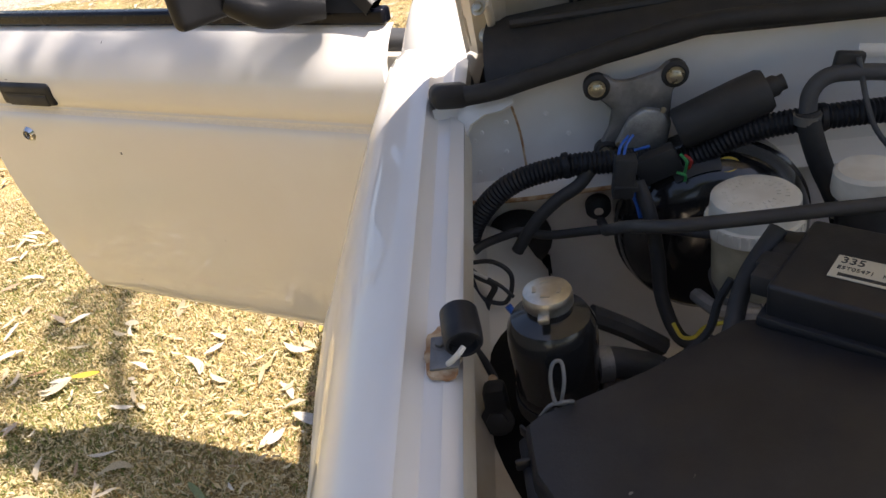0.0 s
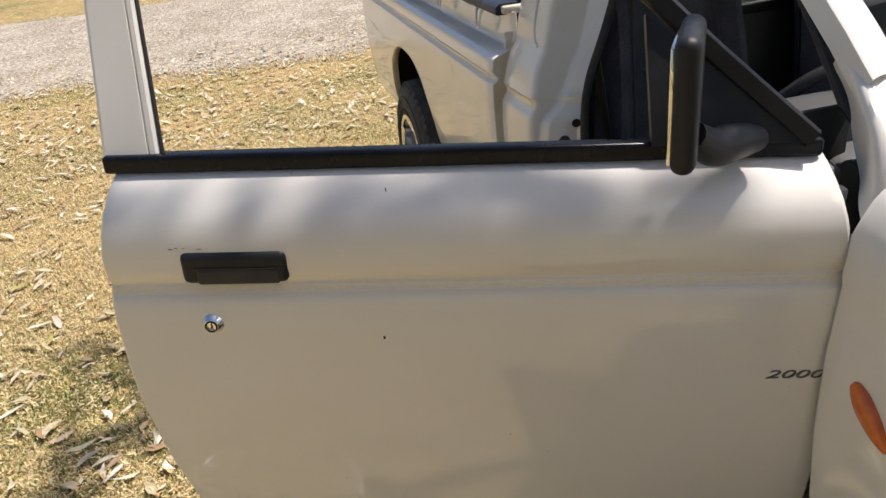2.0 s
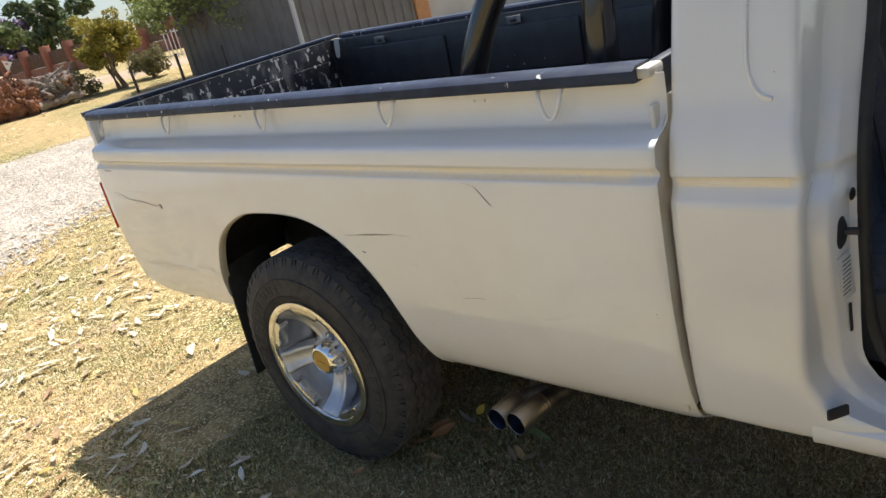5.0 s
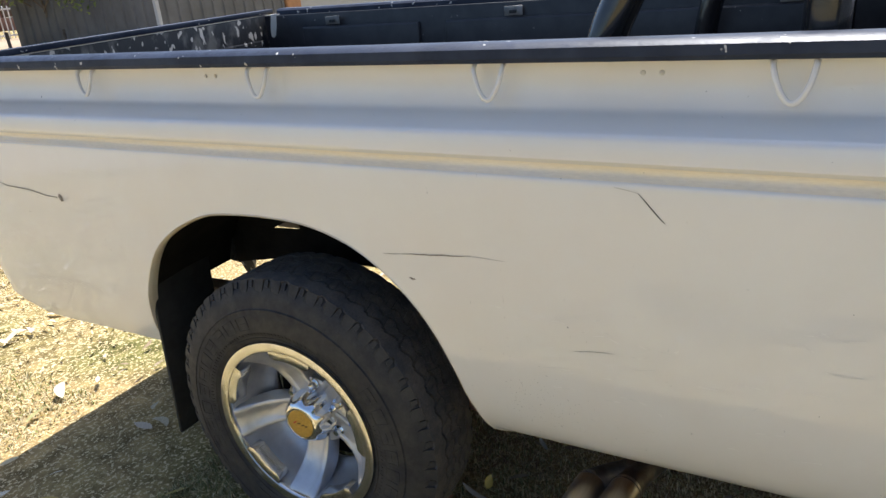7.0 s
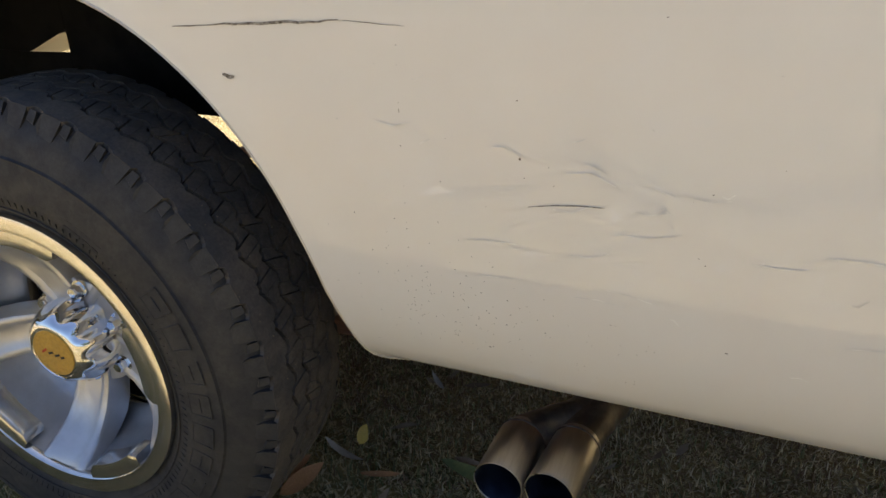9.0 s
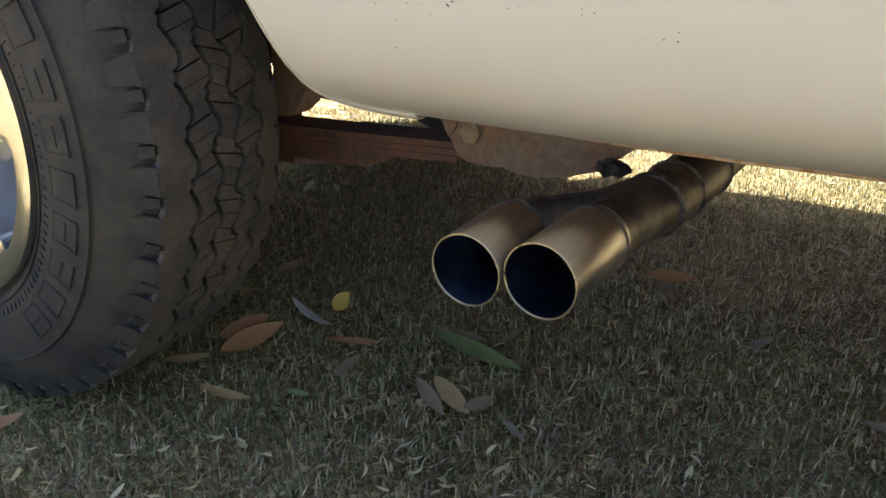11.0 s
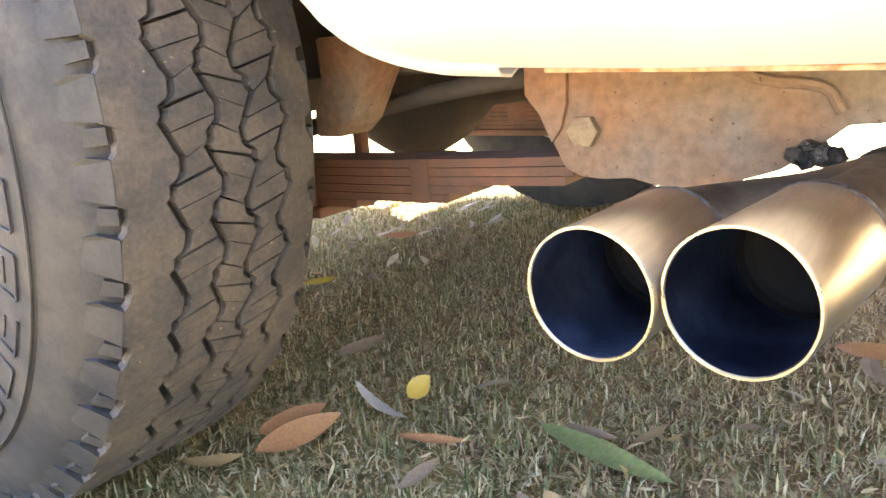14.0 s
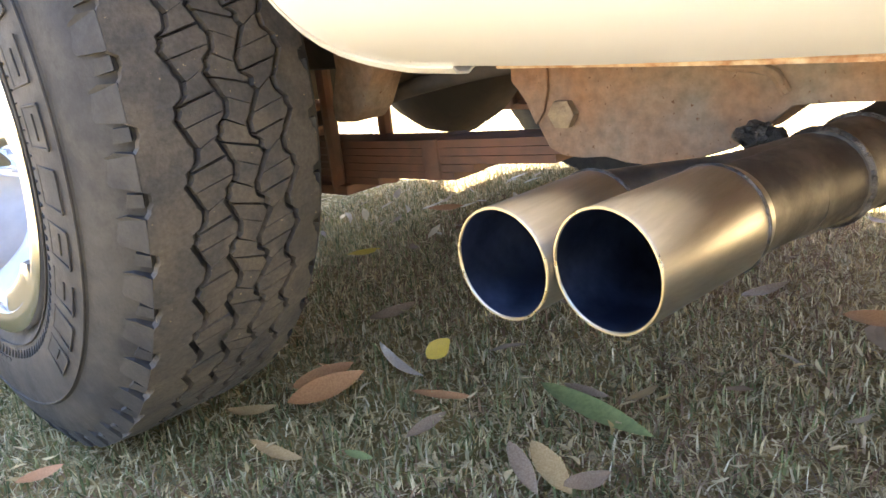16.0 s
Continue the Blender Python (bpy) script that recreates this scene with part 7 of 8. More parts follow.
def stones(count, seed):
    r = np.random.RandomState(seed)
    V, Fc = [], []
    for _ in range(count):
        x = r.uniform(-6, 6)
        a, b = drive_edges(x)
        y = a - 0.25 + (b - a + 0.4) * r.uniform(0, 1) ** 1.3
        s = r.uniform(0.006, 0.02) * (1.5 if r.rand() < 0.08 else 1)
        z = ground_at(x, y) + 0.012
        q = r.uniform(0.6, 1.2, 6)
        k = len(V)
        V += [(x + s * q[0], y, z), (x - s * q[1], y, z), (x, y + s * q[2], z), (x, y - s * q[3], z), (x, y, z + s * 0.7 * q[4]), (x, y, z - s * 0.5)]
        for a_, b_, c_ in ((0, 2, 4), (2, 1, 4), (1, 3, 4), (3, 0, 4)):
            Fc.append((k + a_, k + b_, k + c_))
    me = bpy.data.meshes.new("gravel")
    me.from_pydata(V, [], Fc)
    me.materials.append(STONE)
    return tagged(new("gravel", me), "loose pale gravel stones on driveway", "gravel", kind="stuff")


stones(22000, 8)

# ---- fallen leaves ----
LEAFMAT = ramp_random("fallen_leaves", [(0.70, 0.64, 0.50), (0.80, 0.76, 0.66), (0.50, 0.40, 0.22), (0.74, 0.68, 0.54), (0.32, 0.16, 0.06), (0.66, 0.60, 0.46), (0.40, 0.38, 0.16), (0.56, 0.42, 0.10), (0.72, 0.66, 0.52)], 0.6, False, translucent=0.2)
LEAFISLE = ramp_random("fallen_leaf_litter", [(0.76, 0.70, 0.58), (0.82, 0.78, 0.68), (0.56, 0.44, 0.27), (0.78, 0.72, 0.60), (0.34, 0.19, 0.08), (0.62, 0.54, 0.38), (0.70, 0.62, 0.44), (0.46, 0.40, 0.18)], 0.65, True, translucent=0.2)
LEAFORANGE = surf("orange_leaf", (0.50, 0.25, 0.11), (0.40, 0.19, 0.08), 40, 0.6, bump=0.1, bscale=300)
LEAFYELLOW = surf("yellow_leaf", (0.66, 0.47, 0.05), (0.55, 0.38, 0.05), 40, 0.55, bump=0.1, bscale=300)
LEAFGREEN = surf("green_leaf", (0.22, 0.25, 0.095), (0.16, 0.19, 0.07), 30, 0.5, bump=0.1, bscale=300)
LEAFTAN = surf("tan_leaf", (0.46, 0.32, 0.15), (0.36, 0.23, 0.10), 40, 0.6, bump=0.1, bscale=300)
LEAFBROWN = surf("brown_leaf", (0.24, 0.16, 0.10), (0.32, 0.23, 0.15), 40, 0.7, bump=0.1, bscale=300)
LEAFPALE = surf("silver_leaf", (0.52, 0.50, 0.46), (0.40, 0.37, 0.32), 40, 0.5, bump=0.1, bscale=300)


def leaf_points(L, W, curl, twist, fold, n=7, bend=0.0):
    """A slender leaf: two halves folded along the rib, curled lengthwise."""
    rows_ = []
    for i in range(n):
        t = i / (n - 1)
        w = W * (math.sin(math.pi * min(1, t * 0.96 + 0.04)) ** 0.8) * (1 - 0.25 * t) if 0 < i < n - 1 else 0.0006
        a = curl * (t - 0.5)
        cx, cz = L * (t - 0.5), L * 0.5 * (curl * (t - 0.5) ** 2)
        tw = twist * (t - 0.5)
        cy = bend * L * ((t - 0.5) ** 2 - 0.08)
        rows_.append([(cx, cy - w * math.cos(tw), cz + fold * w - w * math.sin(tw)), (cx, cy, cz), (cx, cy + w * math.cos(tw), cz + fold * w + w * math.sin(tw))])
    return rows_


LEAFMESH = []
for k in range(12):
    rr = random.Random(40 + k)
    me = finish(sheet(leaf_points(1.0, rr.uniform(0.10, 0.19), rr.uniform(-0.4, 0.8), rr.uniform(-0.7, 0.7), rr.uniform(0.02, 0.22), 9, rr.uniform(-0.9, 0.9))), "leaf", LEAFMAT, 180)
    LEAFMESH.append(me)


def lay_leaf(me, x, y, size, yaw, tilt, lift):
    ob = new("leaf", me)
    ob.parent = ground
    ob.matrix_world = Matrix.Translation((x, y, ground_at(x, y) + lift)) @ pose(0, 0, 0, tilt[0], tilt[1], yaw) @ Matrix.Diagonal((size, size, size, 1))
    return ob


rng = random.Random(77)
count = 0
while count < 230:
    x, y = rng.uniform(-2.6, 0.35), rng.uniform(2.2, 7.2)
    if -0.38 < x and 3.7 < y < 5.4:
        continue
    lay_leaf(rng.choice(LEAFMESH), x, y, rng.uniform(0.06, 0.13), rng.uniform(0, 360), (rng.uniform(-22, 22), rng.uniform(-14, 14)), rng.uniform(0.018, 0.034))
    count += 1
for k in range(46):
    x, y = (rng.uniform(-0.6, -0.08), rng.uniform(5.05, 6.3)) if k % 2 else (rng.uniform(-0.75, -0.16), rng.uniform(3.4, 4.75))
    lay_leaf(rng.choice(LEAFMESH), x, y, rng.uniform(0.06, 0.12), rng.uniform(0, 360), (rng.uniform(-22, 22), rng.uniform(-14, 14)), rng.uniform(0.016, 0.030))


def litter(count, area, seed, size, mat=LEAFISLE):
    r = random.Random(seed)
    V, Fc = [], []
    for _ in range(count):
        x, y = r.uniform(area[0], area[1]), r.uniform(area[2], area[3])
        s, a = r.uniform(*size), r.uniform(0, 6.28)
        rows_ = leaf_points(s, s * r.uniform(0.10, 0.21), r.uniform(-0.3, 0.7), r.uniform(-0.6, 0.6), r.uniform(0.02, 0.22), 4, r.uniform(-0.8, 0.8))
        z = ground_at(x, y) + r.uniform(0.016, 0.03)
        ca, sa, tl = math.cos(a), math.sin(a), r.uniform(-0.35, 0.35)
        k = len(V)
        for row in rows_:
            for p in row:
                V.append((x + p[0] * ca - p[1] * sa, y + p[0] * sa + p[1] * ca, z + p[2] + p[0] * tl))
        for i in range(3):
            for j in range(2):
                q = k + i * 3 + j
                Fc.append((q, q + 1, q + 4, q + 3))
    me = bpy.data.meshes.new("leaf_litter")
    me.from_pydata(V, [], Fc)
    me.materials.append(mat)
    return tagged(new("leaf_litter", me), "pale fallen leaves strewn on lawn", "leaf litter", kind="stuff")


litter(1250, (-3.4, -0.3, 2.0, 9.0), 21, (0.025, 0.10))
STRAWBITS = ramp_random("straw_bits", [(0.70, 0.54, 0.26), (0.82, 0.70, 0.44), (0.50, 0.35, 0.14), (0.74, 0.60, 0.33), (0.34, 0.22, 0.08)], 0.75, True, translucent=0.15)
litter(7500, (-2.7, -0.28, 2.1, 6.6), 27, (0.012, 0.034), STRAWBITS)
litter(1200, (-0.3, 1.2, 3.6, 5.2), 28, (0.008, 0.022), STRAWBITS)
litter(4000, (-3.5, 1.5, 6.4, 10.5), 29, (0.02, 0.05), STRAWBITS)
litter(2600, (-7.0, 3.5, 7.0, 11.0), 22, (0.06, 0.13))
litter(1600, (-9.0, 14.0, 15.5, 24.0), 23, (0.07, 0.14))
LEAFBROWNS = ramp_random("brown_leaf_litter", [(0.30, 0.20, 0.12), (0.42, 0.34, 0.24), (0.22, 0.13, 0.07), (0.36, 0.28, 0.12)], 0.7, True, translucent=0.15)
litter(110, (0.2, 1.7, 3.4, 6.4), 24, (0.03, 0.07), LEAFBROWNS)
litter(170, (0.8, 1.7, 4.9, 6.6), 26, (0.03, 0.07))
litter(200, (1.5, 3.2, 3.4, 8.4), 25, (0.04, 0.09))


def own_leaf(x, y, size, yaw, mat, curl=0.5, w=0.14, tilt=(0, 0), lift=0.022, twist=0.4, fold=0.25, label=""):
    me = finish(sheet(leaf_points(1.0, w, curl, twist, fold, 11)), "leaf", mat, 180)
    return tagged(lay_leaf(me, x, y, size, yaw, tilt, lift), label)


own_leaf(0.235, 4.628, 0.104, -23, LEAFORANGE, 0.4, 0.19, (28, -6), 0.030, label="large curled orange-brown leaf")
own_leaf(0.259, 4.664, 0.086, -27, LEAFORANGE, 0.6, 0.2, (30, -8), 0.026)
own_leaf(0.282, 4.687, 0.042, 85, LEAFORANGE, 0.6, 0.3, (20, 10), 0.026)
own_leaf(0.156, 4.679, 0.066, -50, LEAFTAN, 0.9, 0.16, (10, 0), 0.022)
own_leaf(0.391, 4.578, 0.064, 12, LEAFYELLOW, 0.3, 0.24, (42, 0), 0.028, label="bright yellow leaf")
own_leaf(0.328, 4.592, 0.098, -100, LEAFPALE, 1.0, 0.14, (-20, 12), 0.028, label="curled silvery leaf")
own_leaf(0.306, 4.496, 0.085, -71, LEAFORANGE, 0.3, 0.09, (15, 0), 0.022)
own_leaf(0.360, 4.320, 0.160, -100, LEAFGREEN, 0.25, 0.105, (14, 3), 0.026, label="long slender green leaf")
own_leaf(0.390, 4.346, 0.062, -91, LEAFBROWN, 0.4, 0.12, (20, 0), 0.028)
own_leaf(0.246, 4.468, 0.066, -3, LEAFBROWN, 0.2, 0.13, (25, 0), 0.022)
own_leaf(0.116, 4.572, 0.078, -79, LEAFTAN, 0.8, 0.11, (15, 5), 0.022)
own_leaf(0.721, 4.115, 0.085, -75, LEAFORANGE, 0.6, 0.20, (22, 0), 0.030)
own_leaf(0.232, 4.326, 0.078, -124, LEAFBROWN, 0.5, 0.14, (12, 10), 0.024)
own_leaf(0.244, 4.300, 0.080, -118, LEAFTAN, 0.7, 0.18, (16, 10), 0.026)
own_leaf(0.245, 4.263, 0.060, -18, LEAFBROWN, 0.7, 0.2, (16, 10), 0.026)
own_leaf(0.463, 4.738, 0.090, -12, LEAFBROWN, 0.6, 0.15, (22, 0), 0.024)
own_leaf(0.99, 5.08, 0.09, -54, LEAFORANGE, 0.5, 0.2, (14, 0), 0.028)
own_leaf(0.77, 4.272, 0.09, -26, LEAFBROWN, 0.5, 0.13, (14, 0), 0.026)
own_leaf(-0.057, 4.778, 0.05, -14, LEAFORANGE, 0.6, 0.2, (16, 0), 0.022)
own_leaf(0.16, 4.487, 0.04, -80, LEAFGREEN, 0.4, 0.14, (20, 0), 0.024)
own_leaf(0.66, 5.016, 0.07, -30, LEAFYELLOW, 0.5, 0.18, (15, 0), 0.026)
own_leaf(0.62, 4.50, 0.08, 40, LEAFPALE, 0.5, 0.1, (10, 0), 0.024)
own_leaf(0.72, 4.42, 0.08, 60, LEAFBROWN, 0.5, 0.1, (10, 0), 0.024)
own_leaf(-0.43, 2.648, 0.17, -22, LEAFPALE, 0.4, 0.12, (10, 0), 0.03, label="long silvery leaf at shadow edge")
own_leaf(-0.535, 2.592, 0.07, 60, LEAFPALE, 0.6, 0.2, (30, 0), 0.03)
own_leaf(-0.70, 2.40, 0.13, -40, LEAFGREEN, 0.3, 0.09, (10, 0), 0.026)
own_leaf(-1.36, 2.92, 0.11, 10, LEAFYELLOW, 0.3, 0.13, (10, 0), 0.03)

# ---- surroundings: fence line, logs, shrubs ----
POSTSTEEL = surf("rusty_fence_post", (0.10, 0.075, 0.06), (0.16, 0.10, 0.07), 6, 0.85, bump=0.1, bscale=60)
POSTWOOD = surf("dark_wooden_post", (0.06, 0.048, 0.04), (0.11, 0.09, 0.075), 8, 0.9, bump=0.3, bscale=40)
BARK = surf("grey_brown_bark", (0.13, 0.10, 0.08), (0.22, 0.18, 0.145), 5, 0.95, bump=0.6, bscale=18, fine=0.3)
DEADWOOD = surf("weathered_dead_wood", (0.26, 0.225, 0.19), (0.12, 0.085, 0.065), 2.2, 0.95, bump=0.7, bscale=12, fine=0.35)
REDROOT = surf("reddish_torn_root", (0.27, 0.12, 0.065), (0.17, 0.085, 0.05), 3, 0.95, bump=0.7, bscale=14, fine=0.35)
BRICK = surf("red_brick", (0.33, 0.135, 0.085), (0.26, 0.105, 0.07), 1.5, 0.9, bump=0.2, bscale=20, rand=0.22)
BRICKWALL = surf("red_brick_mortar", (0.36, 0.20, 0.145), (0.30, 0.155, 0.11), 3, 0.95, bump=0.3, bscale=18)
PLASTERO = surf("orange_plaster", (0.52, 0.30, 0.17), (0.46, 0.26, 0.15), 1.0, 0.9)
PLASTERC = surf("cream_plaster", (0.58, 0.47, 0.30), (0.52, 0.41, 0.26), 1.0, 0.9)
ROOFPINK = surf("faded_red_roof_sheet", (0.42, 0.26, 0.20), (0.36, 0.21, 0.165), 1.0, 0.7, bump=0.2, bscale=8)
DARKPANE = surf("dark_window_pane", (0.03, 0.035, 0.04), None, 4, 0.1)
CLAD = surf("grey_corrugated_cladding", (0.125, 0.125, 0.13), (0.10, 0.098, 0.10), 1.4, 0.5, 0.65, bump=0.1, bscale=20)
GREYWALL = surf("pale_grey_wall", (0.44, 0.45, 0.47), (0.39, 0.40, 0.42), 0.9, 0.8, bump=0.05, bscale=10)
CORTEN = surf("orange_brown_post", (0.42, 0.22, 0.11), (0.35, 0.18, 0.09), 4, 0.8)
BLUEBIN = surf("blue_bin_plastic", (0.03, 0.10, 0.28), (0.025, 0.08, 0.23), 4, 0.5)
SIGNWHITE = surf("sign_white", (0.70, 0.69, 0.67), None, 4, 0.6)
SIGNRED = surf("sign_red", (0.42, 0.12, 0.07), None, 4, 0.6)
PAVER = surf("grey_paver_stack", (0.24, 0.25, 0.27), (0.32, 0.33, 0.35), 5, 0.85, bump=0.3, bscale=20)
EARTH = surf("pale_earth", (0.40, 0.30, 0.20), (0.33, 0.24, 0.155), 0.8, 0.95, bump=0.5, bscale=10, fine=0.2)
PALIS = surf("rusty_palisade", (0.20, 0.10, 0.065), (0.25, 0.14, 0.09), 5, 0.85)


def foliage(name, cols):
    return ramp_random(name, cols, 0.6, True, translucent=0.3)


F_DARK = foliage("dark_tree_foliage", [(0.067, 0.102, 0.044), (0.102, 0.137, 0.058), (0.137, 0.172, 0.076), (0.085, 0.111, 0.055)])
F_MID = foliage("mid_green_foliage", [(0.126, 0.171, 0.059), (0.171, 0.216, 0.081), (0.096, 0.134, 0.051), (0.216, 0.238, 0.096)])
F_LIGHT = foliage("light_green_foliage", [(0.204, 0.252, 0.072), (0.264, 0.312, 0.096), (0.156, 0.204, 0.06), (0.312, 0.336, 0.12)])
F_YELLOW = foliage("yellow_green_foliage", [(0.33, 0.28, 0.04), (0.42, 0.35, 0.06), (0.24, 0.21, 0.04), (0.30, 0.27, 0.06)])
F_OLIVE = foliage("olive_foliage", [(0.17, 0.16, 0.07), (0.22, 0.20, 0.09), (0.13, 0.125, 0.055)])
F_PURPLE = foliage("purple_blossom", [(0.224, 0.154, 0.266), (0.28, 0.196, 0.322), (0.168, 0.126, 0.182)])
F_FROND = foliage("drooping_frond_foliage", [(0.165, 0.18, 0.083), (0.225, 0.225, 0.112), (0.128, 0.15, 0.068)])


def leaves_mesh(clumps, count, size, seed, droop=0.0, spread=1.0):
    """Many small leaf shapes strewn through clumps (centre, radii); uneven, with gaps."""
    r = np.random.RandomState(seed)
    w = np.array([c[1][0] * c[1][1] for c in clumps])
    pick = r.choice(len(clumps), count, p=w / w.sum())
    cen = np.array([clumps[i][0] for i in pick])
    rad = np.array([clumps[i][1] for i in pick])
    d = r.normal(size=(count, 3))
    d /= np.linalg.norm(d, axis=1)[:, None]
    k = r.uniform(0.25, 1.0, count) ** 0.5
    p = cen + d * rad * k[:, None] * spread
    a = r.normal(size=(count, 3))
    a[:, 2] -= droop
    a /= np.linalg.norm(a, axis=1)[:, None]
    b = np.cross(a, r.normal(size=(count, 3)))
    b /= np.linalg.norm(b, axis=1)[:, None]
    s = r.uniform(size[0], size[1], count)[:, None]
    v = np.stack([p - a * s, p + b * s * 0.42, p + a * s, p - b * s * 0.42], 1)
    f = np.arange(count)[:, None] * 4 + np.array([0, 1, 2, 3])
    me = bpy.data.meshes.new("crown")
    me.from_pydata(v.reshape(-1, 3).tolist(), [], f.tolist())
    return me


def tree(x, y, h, crown_r, mat, seed, label, trunk_r=0.16, stems=1, low=0.35, leaf=(0.12, 0.28), n=2600, droop=0.0, name="tree", group="trees behind the fence", bark=None):
    r = random.Random(seed)
    z = ground_at(x, y) - 0.05
    t = thing(name, (x, y, z), label, name.replace("_", " "), group)
    clumps = []
    for s in range(stems):
        a0 = r.uniform(0, 6.28)
        lean = 0.0 if stems == 1 else r.uniform(0.15, 0.4)
        top = Vector((x + math.cos(a0) * h * lean * 0.6, y + math.sin(a0) * h * lean * 0.6, z + h * 0.72))
        part("trunk", tube([(x + 0.05 * s, y, z), (x + (top.x - x) * 0.25 + r.uniform(-0.05, 0.05) * h * 0.2, y + (top.y - y) * 0.3, z + h * 0.3), top], lambda q: trunk_r * (1 - 0.75 * q), 8), bark or BARK, t)
        for k in range(5):
            f = r.uniform(low, 0.95)
            p = Vector((x, y, z)).lerp(top, f)
            a = r.uniform(0, 6.28)
            e = p + Vector((math.cos(a), math.sin(a), r.uniform(0.3, 0.9))) * crown_r * r.uniform(0.5, 0.95)
            part("limb", tube([p, p.lerp(e, 0.5) + Vector((0, 0, 0.08 * crown_r)), e], lambda q: trunk_r * 0.4 * (1 - 0.7 * q), 6, k=3), bark or BARK, t)
            q = crown_r * r.uniform(0.28, 0.5)
            clumps.append((e, (q, q, q * r.uniform(0.6, 0.9))))
    for k in range(7):
        a, rr = r.uniform(0, 6.28), crown_r * r.uniform(0.1, 0.85)
        q = crown_r * r.uniform(0.25, 0.45)
        clumps.append((Vector((x + math.cos(a) * rr, y + math.sin(a) * rr, z + h * r.uniform(low + 0.1, 0.97))), (q, q, q * 0.75)))
    me = leaves_mesh([(tuple(c), rd) for c, rd in clumps], n, leaf, seed, droop)
    me.materials.append(mat)
    c = new("crown", me)
    c.parent = t
    c.matrix_parent_inverse = BASE[t.name].inverted()
    return t


# far tree belt
for i, (x, y, h, cr, m, lab) in enumerate((
        (-22, 72, 11, 5.0, F_DARK, "large dark green tree in far tree belt"), (-15, 76, 12, 5.5, F_MID, "tall mid green tree in far tree belt"), (-9, 70, 9, 4.2, F_DARK, "large dark green tree in far tree belt"),
        (-3, 74, 12, 5.0, F_MID, "tall mid green tree in far tree belt"), (0.5, 62, 8.5, 3.6, F_DARK, "dense dark green tree behind house"), (4.5, 72, 12, 4.6, F_MID, "tall mid green tree in far tree belt"), (8.5, 66, 8.5, 3.2, F_DARK, "dense dark green tree behind house"),
        (12.5, 74, 13, 4.0, F_DARK, "tall dark cypress-like tree"), (17, 70, 7.6, 3.6, F_MID, "mid green tree in far tree belt"), (22, 74, 5.6, 3.2, F_MID, "low green tree in far tree belt"), (25.5, 80, 5.4, 2.8, F_PURPLE, "tree with purple blossom"),
        (29, 76, 7.0, 3.6, F_DARK, "large dark green tree in far tree belt"), (33, 64, 9.5, 4.6, F_DARK, "large dark green tree in far tree belt"), (37, 60, 10, 4.4, F_MID, "tall mid green tree in far tree belt"), (33, 50, 8.0, 3.4, F_DARK, "large dark green tree behind gate"),
        (42, 58, 10, 5, F_DARK, "large dark green tree in far tree belt"), (27, 46, 5.5, 2.4, F_MID, "mid green garden tree"), (48, 52, 10, 5, F_DARK, "large dark green tree in far tree belt"))):
    tree(x, y, h, cr, m, 100 + i, lab, 0.25, 1, 0.25, (0.22, 0.5), 2600)
tree(13.5, 56, 6.0, 3.4, F_FROND, 131, "tree with drooping grey-green fronds", 0.3, 1, 0.35, (0.3, 0.75), 2600, droop=1.6, name="palm_tree")
tree(10.0, 57, 5.4, 2.6, F_DARK, 132, "dense dark evergreen tree above wall", 0.2, 1, 0.15, (0.2, 0.4), 2600)
# nearer shrubs
tree(7.63, 22.06, 2.35, 0.60, F_YELLOW, 140, "yellow-green flowering bush beside the fence posts", 0.032, 7, 0.22, (0.03, 0.07), 8500, name="bush", group="bushes along the fence")
tree(9.02, 22.7, 0.78, 0.55, F_OLIVE, 141, "low olive-coloured bush beside the fence posts", 0.02, 5, 0.1, (0.03, 0.07), 2600, name="bush", group="bushes along the fence")
tree(6.85, 22.5, 0.62, 0.5, F_OLIVE, 145, "low scrubby bush beside logs", 0.02, 4, 0.1, (0.03, 0.07), 1500, name="bush", group="bushes along the fence")
tree(9.13, 19.33, 2.7, 1.45, F_LIGHT, 142, "light green multi-stemmed tree", 0.045, 5, 0.45, (0.035, 0.085), 6500, name="tree", group="trees along the fence")
tree(15.5, 27.5, 3.4, 1.3, F_MID, 143, "mid green garden tree", 0.09, 1, 0.4, (0.05, 0.12), 3500)
tree(17.2, 26.5, 3.2, 1.2, F_DARK, 144, "dark green hedge-like tree", 0.12, 1, 0.2, (0.06, 0.14), 3500)
tree(16.4, 25.4, 1.7, 0.55, F_YELLOW, 147, "yellow-topped garden shrub on the far lawn", 0.04, 2, 0.5, (0.04, 0.08), 1500, name="bush", group="bushes along the fence")
tree(-0.84, 22.2, 1.1, 0.42, F_MID, 146, "small green sapling by fence", 0.02, 2, 0.3, (0.03, 0.07), 900, name="sapling", group="saplings along the fence")
tree(0.17, 21.5, 0.52, 0.32, F_MID, 148, "small green sapling by fence", 0.012, 3, 0.1, (0.025, 0.06), 500, name="sapling", group="saplings along the fence")
tree(1.15, 21.9, 0.5, 0.35, F_OLIVE, 149, "dry weed tuft by fence post", 0.01, 4, 0.1, (0.03, 0.07), 180, name="sapling", group="saplings along the fence")
tree(3.04, 22.2, 0.95, 0.3, F_OLIVE, 150, "thin dry sapling by fence", 0.012, 4, 0.2, (0.02, 0.05), 160, name="sapling", group="saplings along the fence")
tree(2.2, 22.4, 0.4, 0.28, F_OLIVE, 151, "dry weed tuft by fence post", 0.01, 3, 0.1, (0.03, 0.06), 140, name="sapling", group="saplings along the fence")
